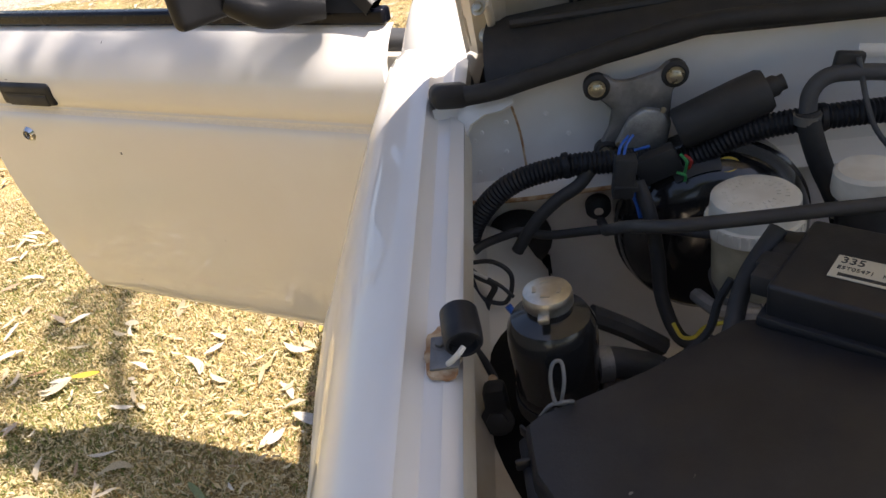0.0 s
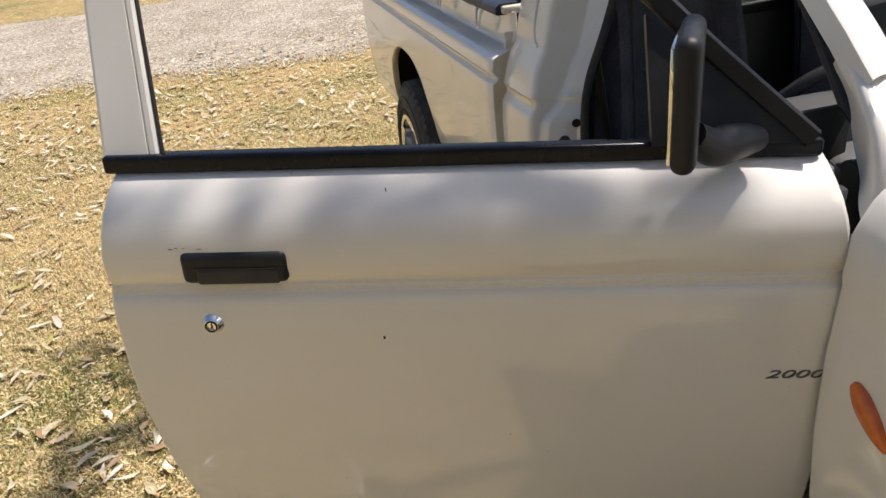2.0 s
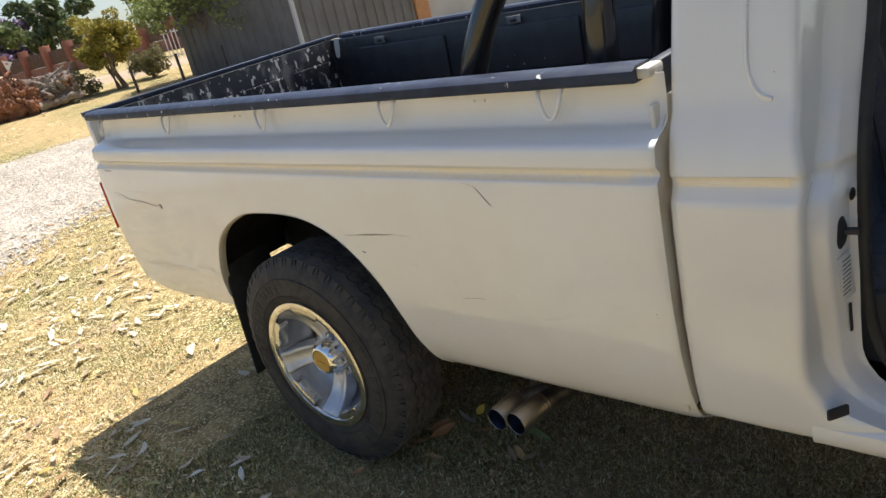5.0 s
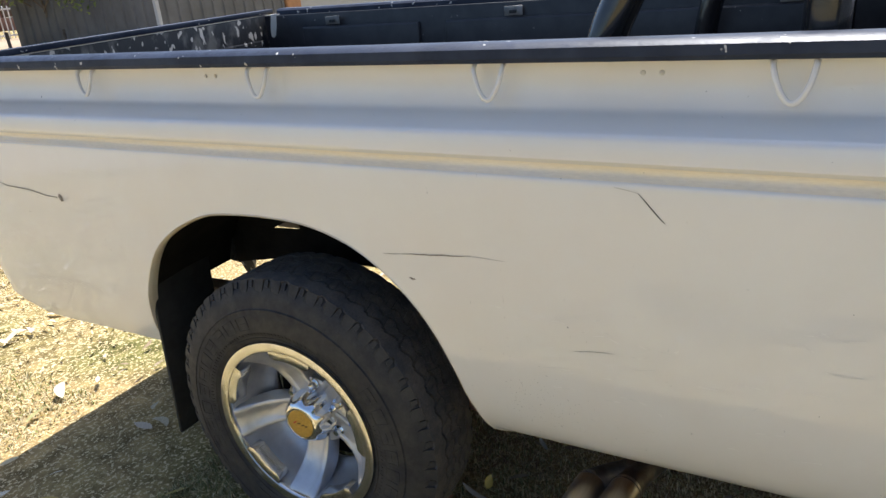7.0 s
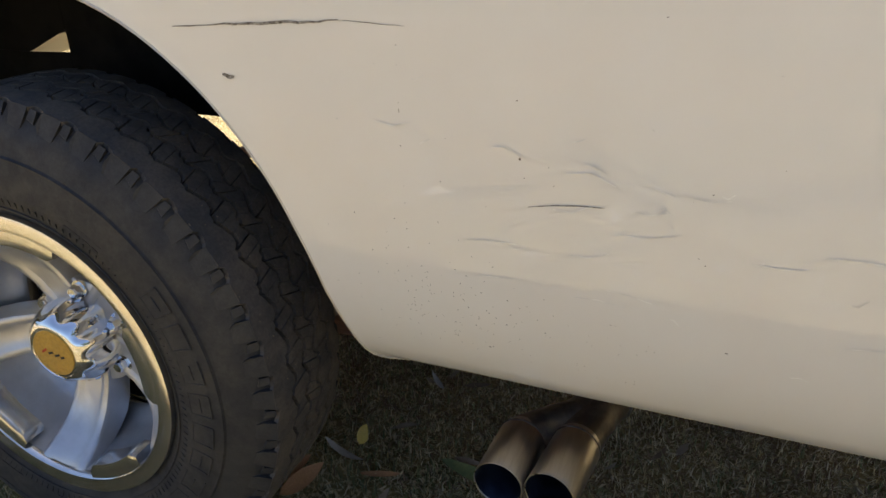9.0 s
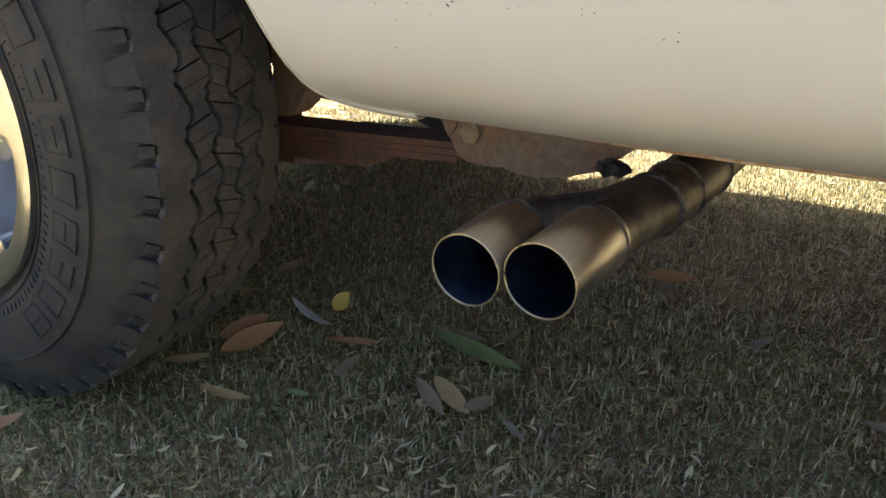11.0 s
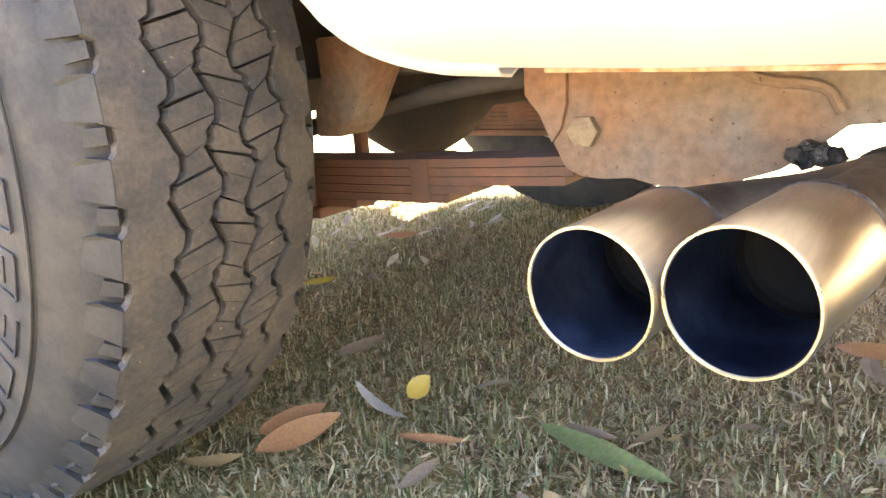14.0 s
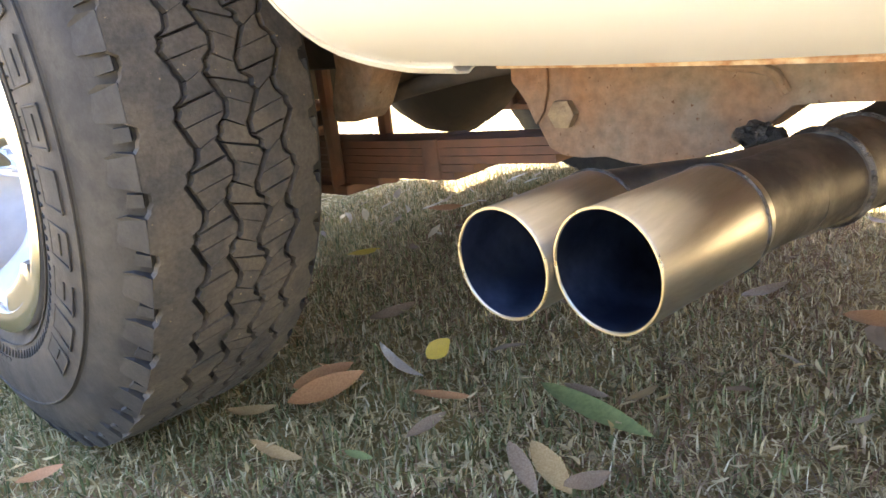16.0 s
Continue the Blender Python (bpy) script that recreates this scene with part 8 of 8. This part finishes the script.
tree(-3.6, 22.6, 0.5, 0.3, F_OLIVE, 152, "dry weed tuft by fence post", 0.01, 3, 0.1, (0.03, 0.06), 140, name="sapling", group="saplings along the fence")
# leafy limb reaching over the truck's front from a tree beside it
gum = thing("tree", (6.3, -0.6, ground_at(6.3, -0.6)), "tall sparse gum tree beside the truck, limb overhanging", "tree")
part("trunk", tube([(6.3, -0.6, -0.2), (6.15, -0.45, 2.0), (5.9, -0.3, 4.2), (5.7, -0.2, 6.5), (5.9, -0.5, 9.0)], lambda q: 0.21 * (1 - 0.7 * q), 12), BARK, gum)
part("limb", tube([(5.85, -0.28, 4.6), (4.9, 0.7, 6.3), (3.6, 1.9, 7.35), (2.75, 2.75, 7.6), (2.1, 3.7, 7.45), (1.9, 4.7, 7.2)], lambda q: 0.085 * (1 - 0.88 * q), 8), BARK, gum)
part("limb", tube([(5.7, -0.2, 6.4), (5.2, -1.0, 7.6), (4.9, -1.6, 8.8)], lambda q: 0.07 * (1 - 0.8 * q), 8), BARK, gum)
rr = random.Random(12)
near_clumps = []
for k in range(9):
    near_clumps.append((2.98 - 0.105 * k + rr.uniform(-0.02, 0.02), 2.60 + 0.030 * k, 7.45 + rr.uniform(-0.1, 0.05), 0.045, 0.10))
for k in range(11):
    t = k / 10
    near_clumps.append((2.05 + rr.uniform(-0.22, 0.16), 3.1 + 1.7 * t + rr.uniform(-0.1, 0.1), 7.3 - 0.2 * t + rr.uniform(-0.2, 0.05), 0.13, 0.2))
for x, y, z, q, qz in near_clumps:
    part("twig", tube([(2.75 - 0.65 * min(1, max(0, (y - 2.75) / 0.95)), max(2.75, y), 7.55), (x, y, z)], 0.006, 5, k=2), BARK, gum)
near_clumps = [((x, y, z), (q, q, qz)) for x, y, z, q, qz in near_clumps]
crown_clumps = [((4.6 + rr.uniform(-0.5, 2.0), -0.8 + rr.uniform(-1.2, 1.0), 8.2 + rr.uniform(-1.2, 1.6)), (0.7, 0.7, 0.55)) for k in range(12)]
for cl, n_, sz_, sd in ((near_clumps[:9], 170, (0.035, 0.06), 73), (near_clumps[9:], 380, (0.035, 0.07), 71), (crown_clumps, 2600, (0.06, 0.11), 72)):
    me = leaves_mesh(cl, n_, sz_, sd, 1.2)
    me.materials.append(F_MID)
    c = new("crown", me)
    c.parent = gum
    c.matrix_parent_inverse = BASE[gum.name].inverted()
# trees on the open side in front of the truck
for i, (x, y, h, cr) in enumerate(((-13.0, -9.5, 8.0, 3.4), (-8.5, -11.0, 9.0, 3.6), (-4.2, -9.0, 7.5, 3.2), (0.2, -11.5, 9.0, 3.6), (4.4, -10.0, 8.0, 3.3), (9.0, -11.0, 9.0, 3.6))):
    tree(x, y, h, cr, F_MID if i % 2 else F_DARK, 200 + i, "tall leafy tree at the edge of the lawn", 0.22, 1, 0.18, (0.14, 0.30), 2600, group="trees at the lawn's edge")
# stump overgrown by a shrub
sx, sy = -2.48, 22.05
sz = ground_at(sx, sy)
stump = thing("tree_stump", (sx, sy, sz), "broad tree stump overgrown by green shrub", "tree stump")
rows = []
for k in range(8):
    t = k / 7
    r0 = 0.46 - 0.16 * min(1, t * 2) + 0.02 * t
    rows.append([(sx + r0 * (1 + 0.14 * noise.noise((a * 1.5, t * 3, 1.0))) * math.cos(a), sy + r0 * (1 + 0.14 * noise.noise((a * 1.5, t * 3, 5.0))) * math.sin(a), sz - 0.05 + 0.95 * t + (0.08 * noise.noise((a, 9, 9)) if t == 1 else 0)) for a in np.linspace(0, 2 * math.pi, 20, endpoint=False)])
bm = sheet(rows, None, True)
bmesh.ops.contextual_create(bm, geom=[v for v in bm.verts if v.co.z > sz + 0.8])
part("stump", bm, BARK, stump)
me = leaves_mesh([((sx + 0.25, sy - 0.3, sz + 0.85), (0.5, 0.45, 0.45)), ((sx + 0.55, sy - 0.2, sz + 0.6), (0.35, 0.4, 0.4)), ((sx - 0.1, sy - 0.25, sz + 1.1), (0.4, 0.4, 0.3)), ((sx + 0.5, sy, sz + 1.15), (0.4, 0.4, 0.28))], 3200, (0.03, 0.08), 60)
me.materials.append(F_MID)
c = new("shrub", me)
c.parent = stump
c.matrix_parent_inverse = BASE[stump.name].inverted()

# fence: tall leaning steel posts with wire, then short dark posts
tall = ((-4.6, 22.9, 1.9, 3), (-1.33, 22.5, 2.0, -4), (1.27, 21.6, 1.9, -9), (3.66, 22.3, 1.45, -5))
for x, y, h, ln in tall:
    z = ground_at(x, y)
    p = thing("fence_post", (x, y, z), "thin rusty steel fence post, leaning", "fence post", "tall fence posts")
    part("post", tube([(x, y, z - 0.1), (x + h * math.sin(radians(ln)), y, z + h)], 0.028, 8, k=1), POSTSTEEL, p)
    part("cap_plate", box((0.06, 0.06, 0.02), pose(x + h * math.sin(radians(ln)), y, z + h), 0.004), POSTSTEEL, p)
wire = thing("fence_wire", (0, 22.5, 0.8), "thin sagging fence wires between posts", "fence wire")
for hh in (0.5, 0.95, 1.35):
    part("wire_strand", tube([(x + hh * math.sin(radians(ln)), y, ground_at(x, y) + hh) for x, y, h, ln in tall], 0.004, 5, k=4), POSTSTEEL, wire)
for x, y, h in ((7.18, 20.1, 0.62), (7.87, 19.08, 0.74), (8.93, 18.74, 0.7), (10.22, 19.09, 0.72), (11.04, 18.62, 0.72), (12.3, 18.3, 0.7)):
    z = ground_at(x, y)
    p = thing("fence_post", (x, y, z), "short dark wooden post on lawn", "fence post", "short fence posts")
    part("post", lathe([(0.035, -0.1), (0.034, h - 0.01), (0.028, h), (0, h)], Matrix.Translation((x, y, z)) @ pose(0, 0, 0, 2, -2, 0), 12), POSTWOOD, p)

# pile of uprooted logs
logs = thing("log_pile", (4.9, 21.6, ground_at(4.9, 21.6)), "pile of weathered uprooted logs and roots", "log pile")
rng = random.Random(9)


def gnarled(pts, r0, mat, seed):
    bm = tube(pts, lambda q: r0 * (1 - 0.45 * q) * (0.85 + 0.3 * abs(noise.noise((q * 5, seed, 0)))), 12, k=6)
    for v in bm.verts:
        n = noise.noise_vector(v.co * 4.0 + Vector((seed, 0, 0)))
        v.co += n * r0 * 0.38 + noise.noise_vector(v.co * 13) * r0 * 0.12
    part("log", bm, mat, logs)


def L(x, y, h):
    return (x, y, ground_at(x, y) + h)


gnarled([L(3.62, 22.3, 0.15), L(4.05, 22.05, 0.2), L(4.55, 21.85, 0.24)], 0.21, DEADWOOD, 1)


def root_mass(c, size, mat, seed):
    """A torn root plate: a lump with deep folds and broken ends."""
    bm = bmesh.new()
    bmesh.ops.create_icosphere(bm, subdivisions=5, radius=1.0)
    for v in bm.verts:
        d = v.co.normalized()
        k = 1 + 0.42 * noise.noise(d * 2.2 + Vector((seed, 0, 0))) + 0.26 * noise.noise(d * 5.5 + Vector((0, seed, 0))) + 0.12 * noise.noise(d * 13)
        v.co = Vector(c) + Vector((d.x * size[0], d.y * size[1], d.z * size[2])) * k
    part("root_mass", bm, mat, logs, smooth=0)


root_mass(L(4.72, 21.6, 0.42), (0.42, 0.35, 0.50), REDROOT, 2.0)
root_mass(L(5.12, 21.55, 0.35), (0.36, 0.35, 0.40), REDROOT, 5.0)
root_mass(L(5.55, 21.7, 0.42), (0.42, 0.35, 0.36), DEADWOOD, 7.0)
root_mass(L(6.1, 21.75, 0.40), (0.40, 0.32, 0.36), DEADWOOD, 11.0)
gnarled([L(5.2, 21.6, 0.62), L(5.6, 21.65, 0.70), L(6.1, 21.75, 0.66), L(6.5, 21.9, 0.72)], 0.13, DEADWOOD, 5)
gnarled([L(5.3, 21.4, 0.15), L(5.9, 21.4, 0.18), L(6.45, 21.5, 0.2)], 0.16, DEADWOOD, 6)
gnarled([L(6.2, 21.7, 0.4), L(6.42, 21.7, 0.65), L(6.6, 21.7, 0.95)], 0.10, DEADWOOD, 7)
gnarled([L(4.5, 21.6, 0.7), L(4.35, 21.6, 0.9), L(4.2, 21.55, 1.0)], 0.08, DEADWOOD, 8)
gnarled([L(4.85, 21.55, 0.75), L(4.95, 21.5, 0.95), L(5.1, 21.5, 1.05)], 0.07, REDROOT, 9)
for k in range(10):
    x = rng.uniform(4.2, 6.5)
    gnarled([L(x, 21.45, 0.45), L(x + rng.uniform(-0.2, 0.2), 21.4, 0.65), L(x + rng.uniform(-0.4, 0.4), 21.35, rng.uniform(0.55, 0.95))], 0.04, rng.choice((REDROOT, DEADWOOD)), 20 + k)
bm = bmesh.new()
r0 = []
for rad, h in ((1.15, -0.05), (0.8, 0.28), (0.45, 0.55), (0.2, 0.72), (0.02, 0.76)):
    r0.append([(10.0 + rad * 1.5 * math.cos(a) * (1 + 0.15 * noise.noise((a, rad, 0))), 39.2 + rad * math.sin(a), ground_at(10, 39.2) + h + 0.12 * noise.noise((a * 2, rad, 3))) for a in np.linspace(0, 2 * math.pi, 24, endpoint=False)])
solo("earth_mound", sheet(r0, bm, True), EARTH, "heap of pale brown earth by brick wall", "earth mound")

# dirt road behind the fence
rows = []
for x in np.arange(-40, 60, 1.0):
    c = 29.5 - 0.05 * x - 0.22 * max(0, x) * (x < 12) - 2.6 * (x >= 12)
    rows.append([(x, c + d, ground_at(x, c + d) + (0.02 if abs(d) < 2.5 else -0.01)) for d in (-2.6, -1.5, -0.5, 0.5, 1.5, 2.6)])
solo("road", sheet(rows), EARTH, "pale dirt road beyond the fence", "road", kind="structure", smooth=180)

# poles, signs, pavers, palisade
pz = ground_at(2.05, 34)
pole = thing("utility_pole", (2.05, 34, pz), "tall dark wooden utility pole", "pole")
part("pole", tube([(2.05, 34, pz - 0.1), (1.5, 34, pz + 7.0)], 0.13, 12, k=1), POSTWOOD, pole)
part("pole_cap", box((0.3, 0.1, 0.08), pose(1.5, 34, pz + 6.9), 0.01), POSTWOOD, pole)
for x, y in ((4.9, 32.8), (9.2, 33.5)):
    z = ground_at(x, y)
    s = thing("warning_sign", (x, y, z), "white triangular warning sign on thin post", "road sign", "roadside signs")
    part("post", tube([(x, y, z), (x, y, z + 1.1)], 0.02, 8, k=1), POSTSTEEL, s)
    bm = bmesh.new()
    bm.faces.new([bm.verts.new((x - 0.17, y - 0.03, z + 1.2)), bm.verts.new((x + 0.17, y - 0.03, z + 1.06)), bm.verts.new((x - 0.1, y - 0.03, z + 0.74))])
    part("board", thicken(bm, 0.02), SIGNWHITE, s)
    part("mark", box((0.1, 0.006, 0.06), pose(x - 0.05, y - 0.056, z + 1.04, 0, 20, 0), 0.002), SIGNRED, s)
for k, (x, y, w) in enumerate(((-0.9, 42.5, 1.2), (0.6, 41.6, 1.0), (2.0, 40.6, 1.1), (3.2, 39.6, 1.5), (-2.4, 43.2, 1.2))):
    z = ground_at(x, y)
    st_ = thing("paver_stack", (x, y, z), "stack of grey concrete pavers", "paver stack", "stacked pavers")
    for j in range(5):
        part("paver_layer", box((w + 0.03 * (j % 2), 0.8, 0.15), pose(x + 0.02 * (j % 2), y, z + 0.08 + 0.162 * j), 0.012), PAVER, st_)
pal = thing("palisade_fence", (0, 46, 1.3), "rusty steel palisade fence with pales", "fence")
pm = finish(box((0.07, 0.02, 1.55), None, 0.004), "pale", PALIS, 0)
for k in range(72):
    x = -7.5 + 0.22 * k
    y = 48.5 - 0.36 * (x + 4) * 0.6
    o = new("pale", pm)
    o.parent = pal
    o.matrix_parent_inverse = BASE[pal.name].inverted()
    o.matrix_basis = Matrix.Translation((x, y, ground_at(x, y) + 0.80))
for hh in (0.35, 1.25):
    part("fence_rail", tube([(-7.6, 48.5 + 0.36 * 3.6 * 0.6, 1.38 + hh), (0, 48.5 - 0.36 * 4 * 0.6, 1.37 + hh), (8.4, 48.5 - 0.36 * 12.4 * 0.6, 1.33 + hh)], 0.03, 6, k=1), PALIS, pal)
rf = thing("rail_fence", (-5.5, 42, 1.3), "low dark wooden post-and-rail fence", "fence")
for k in range(9):
    x = -9.6 + 0.75 * k
    y = 42.8 - 0.2 * (x + 9) * 0.9
    part("fence_post", lathe([(0.055, -0.1), (0.055, 0.85), (0.0, 0.87)], Matrix.Translation((x, y, ground_at(x, y))), 8), POSTWOOD, rf)
for hh in (0.35, 0.7):
    part("fence_rail", tube([(-9.6, 42.9, 1.34 + hh), (-3.6, 41.8, 1.32 + hh)], 0.04, 6, k=1), POSTWOOD, rf)

# buildings
def wall_box(name, x0, x1, y0, y1, h, mat, parent, z=None, bevel=0.01):
    z = ground_at((x0 + x1) / 2, (y0 + y1) / 2) if z is None else z
    return part(name, box((x1 - x0, y1 - y0, h + 0.6), pose((x0 + x1) / 2, (y0 + y1) / 2, z + h / 2 - 0.3), bevel), mat, parent)


house = thing("house", (-8, 60, 1.45), "low house with orange walls and faded red roof", "house")
wall_box("wall", -15.5, -1.8, 58, 66, 2.5, PLASTERO, house, 1.45)
rf_ = [[(x, y, z) for x in (-16.2, -1.0)] for y, z in ((57.2, 3.85), (62, 5.1), (66.8, 3.85))]
part("roof", thicken(sheet(rf_), 0.12), ROOFPINK, house)
for x in (-13.5, -10.2, -6.8, -3.6):
    w = part("window", box((1.3, 0.12, 1.0), pose(x, 57.98, 2.95), 0.02), SIGNWHITE, house)
    for dx in (-0.31, 0.31):
        part("pane", box((0.56, 0.05, 0.86), pose(x + dx, 57.91, 2.95), 0.005), DARKPANE, w)
part("veranda", box((4.5, 2.0, 2.0), pose(-5.5, 57.5, 2.2), 0.02), BRICKWALL, house)
for k in range(7):
    part("veranda_bar", box((0.12, 0.12, 1.6), pose(-7.2 + 0.55 * k, 56.4, 2.3), 0.01), PLASTERO, house)
cottage = thing("cottage", (4.6, 62, 1.47), "cream plastered cottage behind palisade fence", "house")
wall_box("wall", 3.2, 6.4, 60, 64, 2.9, PLASTERC, cottage, 1.47)
part("roof", thicken(sheet([[(x, y, z) for x in (3.0, 6.6)] for y, z in ((59.7, 4.35), (64.3, 4.7))]), 0.1), GREYWALL, cottage)
part("side_wing", box((2.2, 3.0, 2.6), pose(7.6, 61.5, 2.7), 0.02), GREYWALL, cottage)
part("window", box((0.9, 0.1, 0.8), pose(4.6, 59.96, 3.0), 0.02), DARKPANE, cottage)
for x, z in ((6.0, 4.9), (7.8, 4.55)):
    dsh = thing("satellite_dish", (x, 60.5, z), "small white satellite dish on mast", "satellite dish", "rooftop dishes")
    part("dish", lathe([(0.0, 0.0), (0.2, 0.03), (0.34, 0.1), (0.345, 0.11), (0.2, 0.045), (0, 0.015)], facing((x, 60.3, z + 0.5), (-0.3, -1, 0.4)), 20), SIGNWHITE, dsh)
    part("mast", tube([(x, 60.5, z - 0.9), (x, 60.4, z + 0.5)], 0.03, 6, k=1), POSTSTEEL, dsh)
# plain brick building: two faces meet at a corner
bb = thing("brick_building", (8.2, 42, 1.3), "flat-roofed red brick outbuilding", "building")
cA, cB, cC = Vector((6.15, 45.8, 0)), Vector((8.2, 40.2, 0)), Vector((11.0, 41.6, 0))
cD = cA + (cC - cB)
foot = [cA, cB, cC, cD]
rows = [[(p.x, p.y, z) for p in foot] for z in (0.8, 3.52)]
bm = sheet(rows, None, True)
bm.verts.ensure_lookup_table()
bm.faces.new(bm.verts[4:8])
part("wall", bm, BRICKWALL, bb)
for a, b in zip(foot, foot[1:] + foot[:1]):
    part("coping", tube([(a.x, a.y, 3.53), (b.x, b.y, 3.53)], 0.07, 6, k=1), BRICK, bb)
brick_me = finish(box((0.42, 0.03, 0.135), None, 0.006, seg=1), "brick", BRICK, 0)
for a, b in ((cA, cB), (cB, cC)):
    d = (b - a)
    n_ = int(d.length / 0.46)
    ang = math.degrees(math.atan2(d.y, d.x))
    out = Vector((d.y, -d.x, 0)).normalized()
    for row in range(14):
        for k in range(n_):
            t = (k + 0.5 + (0.5 if row % 2 else 0.0)) / n_
            if t > 1.0 or (row * 31 + k * 17) % 7 == 0:
                continue
            p = a + d * t + out * 0.012
            o = new("brick", brick_me)
            o.parent = bb
            o.matrix_parent_inverse = BASE[bb.name].inverted()
            o.matrix_basis = Matrix.Translation((p.x, p.y, 1.36 + 0.155 * row)) @ pose(0, 0, 0, 0, 0, ang)
# low brick fence with piers
bf = thing("brick_fence", (14.5, 46, 1.3), "low brick boundary wall with piers and steel panels", "fence")
pa, pb = Vector((14.3, 52.5, 0)), Vector((19.5, 36.5, 0))
for k in range(10):
    p = pa.lerp(pb, k / 9)
    z = ground_at(p.x, p.y)
    part("pier", box((0.45, 0.45, 1.7), pose(p.x, p.y, z + 0.8), 0.02), BRICK, bf)
    if k < 9:
        q = pa.lerp(pb, (k + 0.5) / 9)
        ang = math.degrees(math.atan2(pb.y - pa.y, pb.x - pa.x))
        part("low_wall", box((1.9, 0.22, 0.6), pose(q.x, q.y, z + 0.25, 0, 0, ang), 0.01), BRICKWALL, bf)
        part("panel", box((1.45, 0.04, 0.75), pose(q.x, q.y, z + 0.95, 0, 0, ang), 0.005), POSTSTEEL, bf)
gp = thing("gate_fence", (14.5, 28, 1.0), "white steel garden gate", "gate")
for k in range(16):
    part("gate_bar", box((0.03, 0.03, 1.0), pose(12.4 + 0.16 * k, 27.5, ground_at(13.5, 27.5) + 0.55), 0.004), SIGNWHITE, gp)
for hh in (0.15, 0.95):
    part("gate_rail", box((2.6, 0.04, 0.05), pose(13.6, 27.5, ground_at(13.5, 27.5) + hh), 0.004), SIGNWHITE, gp)
bz = ground_at(13.2, 23.4)
bin_ = thing("wheelie_bin", (13.2, 23.4, bz), "blue plastic wheelie bin on lawn", "bin")
part("body", box((0.55, 0.6, 0.9), pose(13.2, 23.4, bz + 0.47), 0.03, seg=3), BLUEBIN, bin_)
part("lid", box((0.6, 0.66, 0.06), pose(13.2, 23.4, bz + 0.95), 0.02, seg=3), BLUEBIN, bin_)
bz = ground_at(11.6, 24.6)
solo("boulder", (lambda b: (bmesh.ops.create_icosphere(b, subdivisions=3, radius=0.3, matrix=Matrix.Translation((11.0, 22.6, ground_at(11, 22.6) + 0.08)) @ Matrix.Diagonal((1.5, 1, 0.6, 1))), b)[1])(bmesh.new()), POSTWOOD, "dark grey boulder on lawn", "boulder")

# corrugated shed and pale wall
sz = ground_at(10.8, 15.7) - 0.1
shed = thing("corrugated_shed", (10.8, 16.5, sz), "dark grey corrugated steel shed", "shed")
def corrugated(p, q, h, pitch=0.30):
    d = Vector(q) - Vector(p)
    n_ = int(d.length / pitch)
    out = Vector((d.y, -d.x, 0)).normalized()
    top, bot = [], []
    for k in range(n_):
        for f_, o_ in ((0.0, 0.0), (0.62, 0.0), (0.70, 0.035), (0.92, 0.035)):
            c = Vector(p) + d * ((k + f_) / n_) + out * o_
            bot.append((c.x, c.y, sz))
            top.append((c.x, c.y, sz + h))
    top.append((q[0], q[1], sz + h))
    bot.append((q[0], q[1], sz))
    return thicken(sheet([bot, top]), 0.004)


part("front_wall", corrugated((8.95, 15.72, 0), (12.65, 15.72, 0), 3.6), CLAD, shed)
part("side_wall", corrugated((8.95, 20.5, 0), (8.95, 15.72, 0), 3.6), CLAD, shed)
part("corner_flashing", box((0.08, 0.08, 3.62), pose(8.93, 15.70, sz + 1.81), 0.005), GREYWALL, shed)
part("roof", box((4.1, 5.2, 0.08), pose(10.85, 18.1, sz + 3.66, 3), 0.01), CLAD, shed)
part("corner_post", box((0.5, 0.2, 3.7), pose(12.93, 15.74, sz + 1.8), 0.02), CORTEN, shed)
gar = thing("grey_garage", (18, 17, sz), "pale grey plain garage wall", "building")
part("wall", box((13.0, 6.0, 4.2), pose(19.7, 18.8, sz + 2.0), 0.02), GREYWALL, gar)
part("roof", box((13.4, 6.4, 0.12), pose(19.7, 18.8, sz + 4.15), 0.02), CLAD, gar)
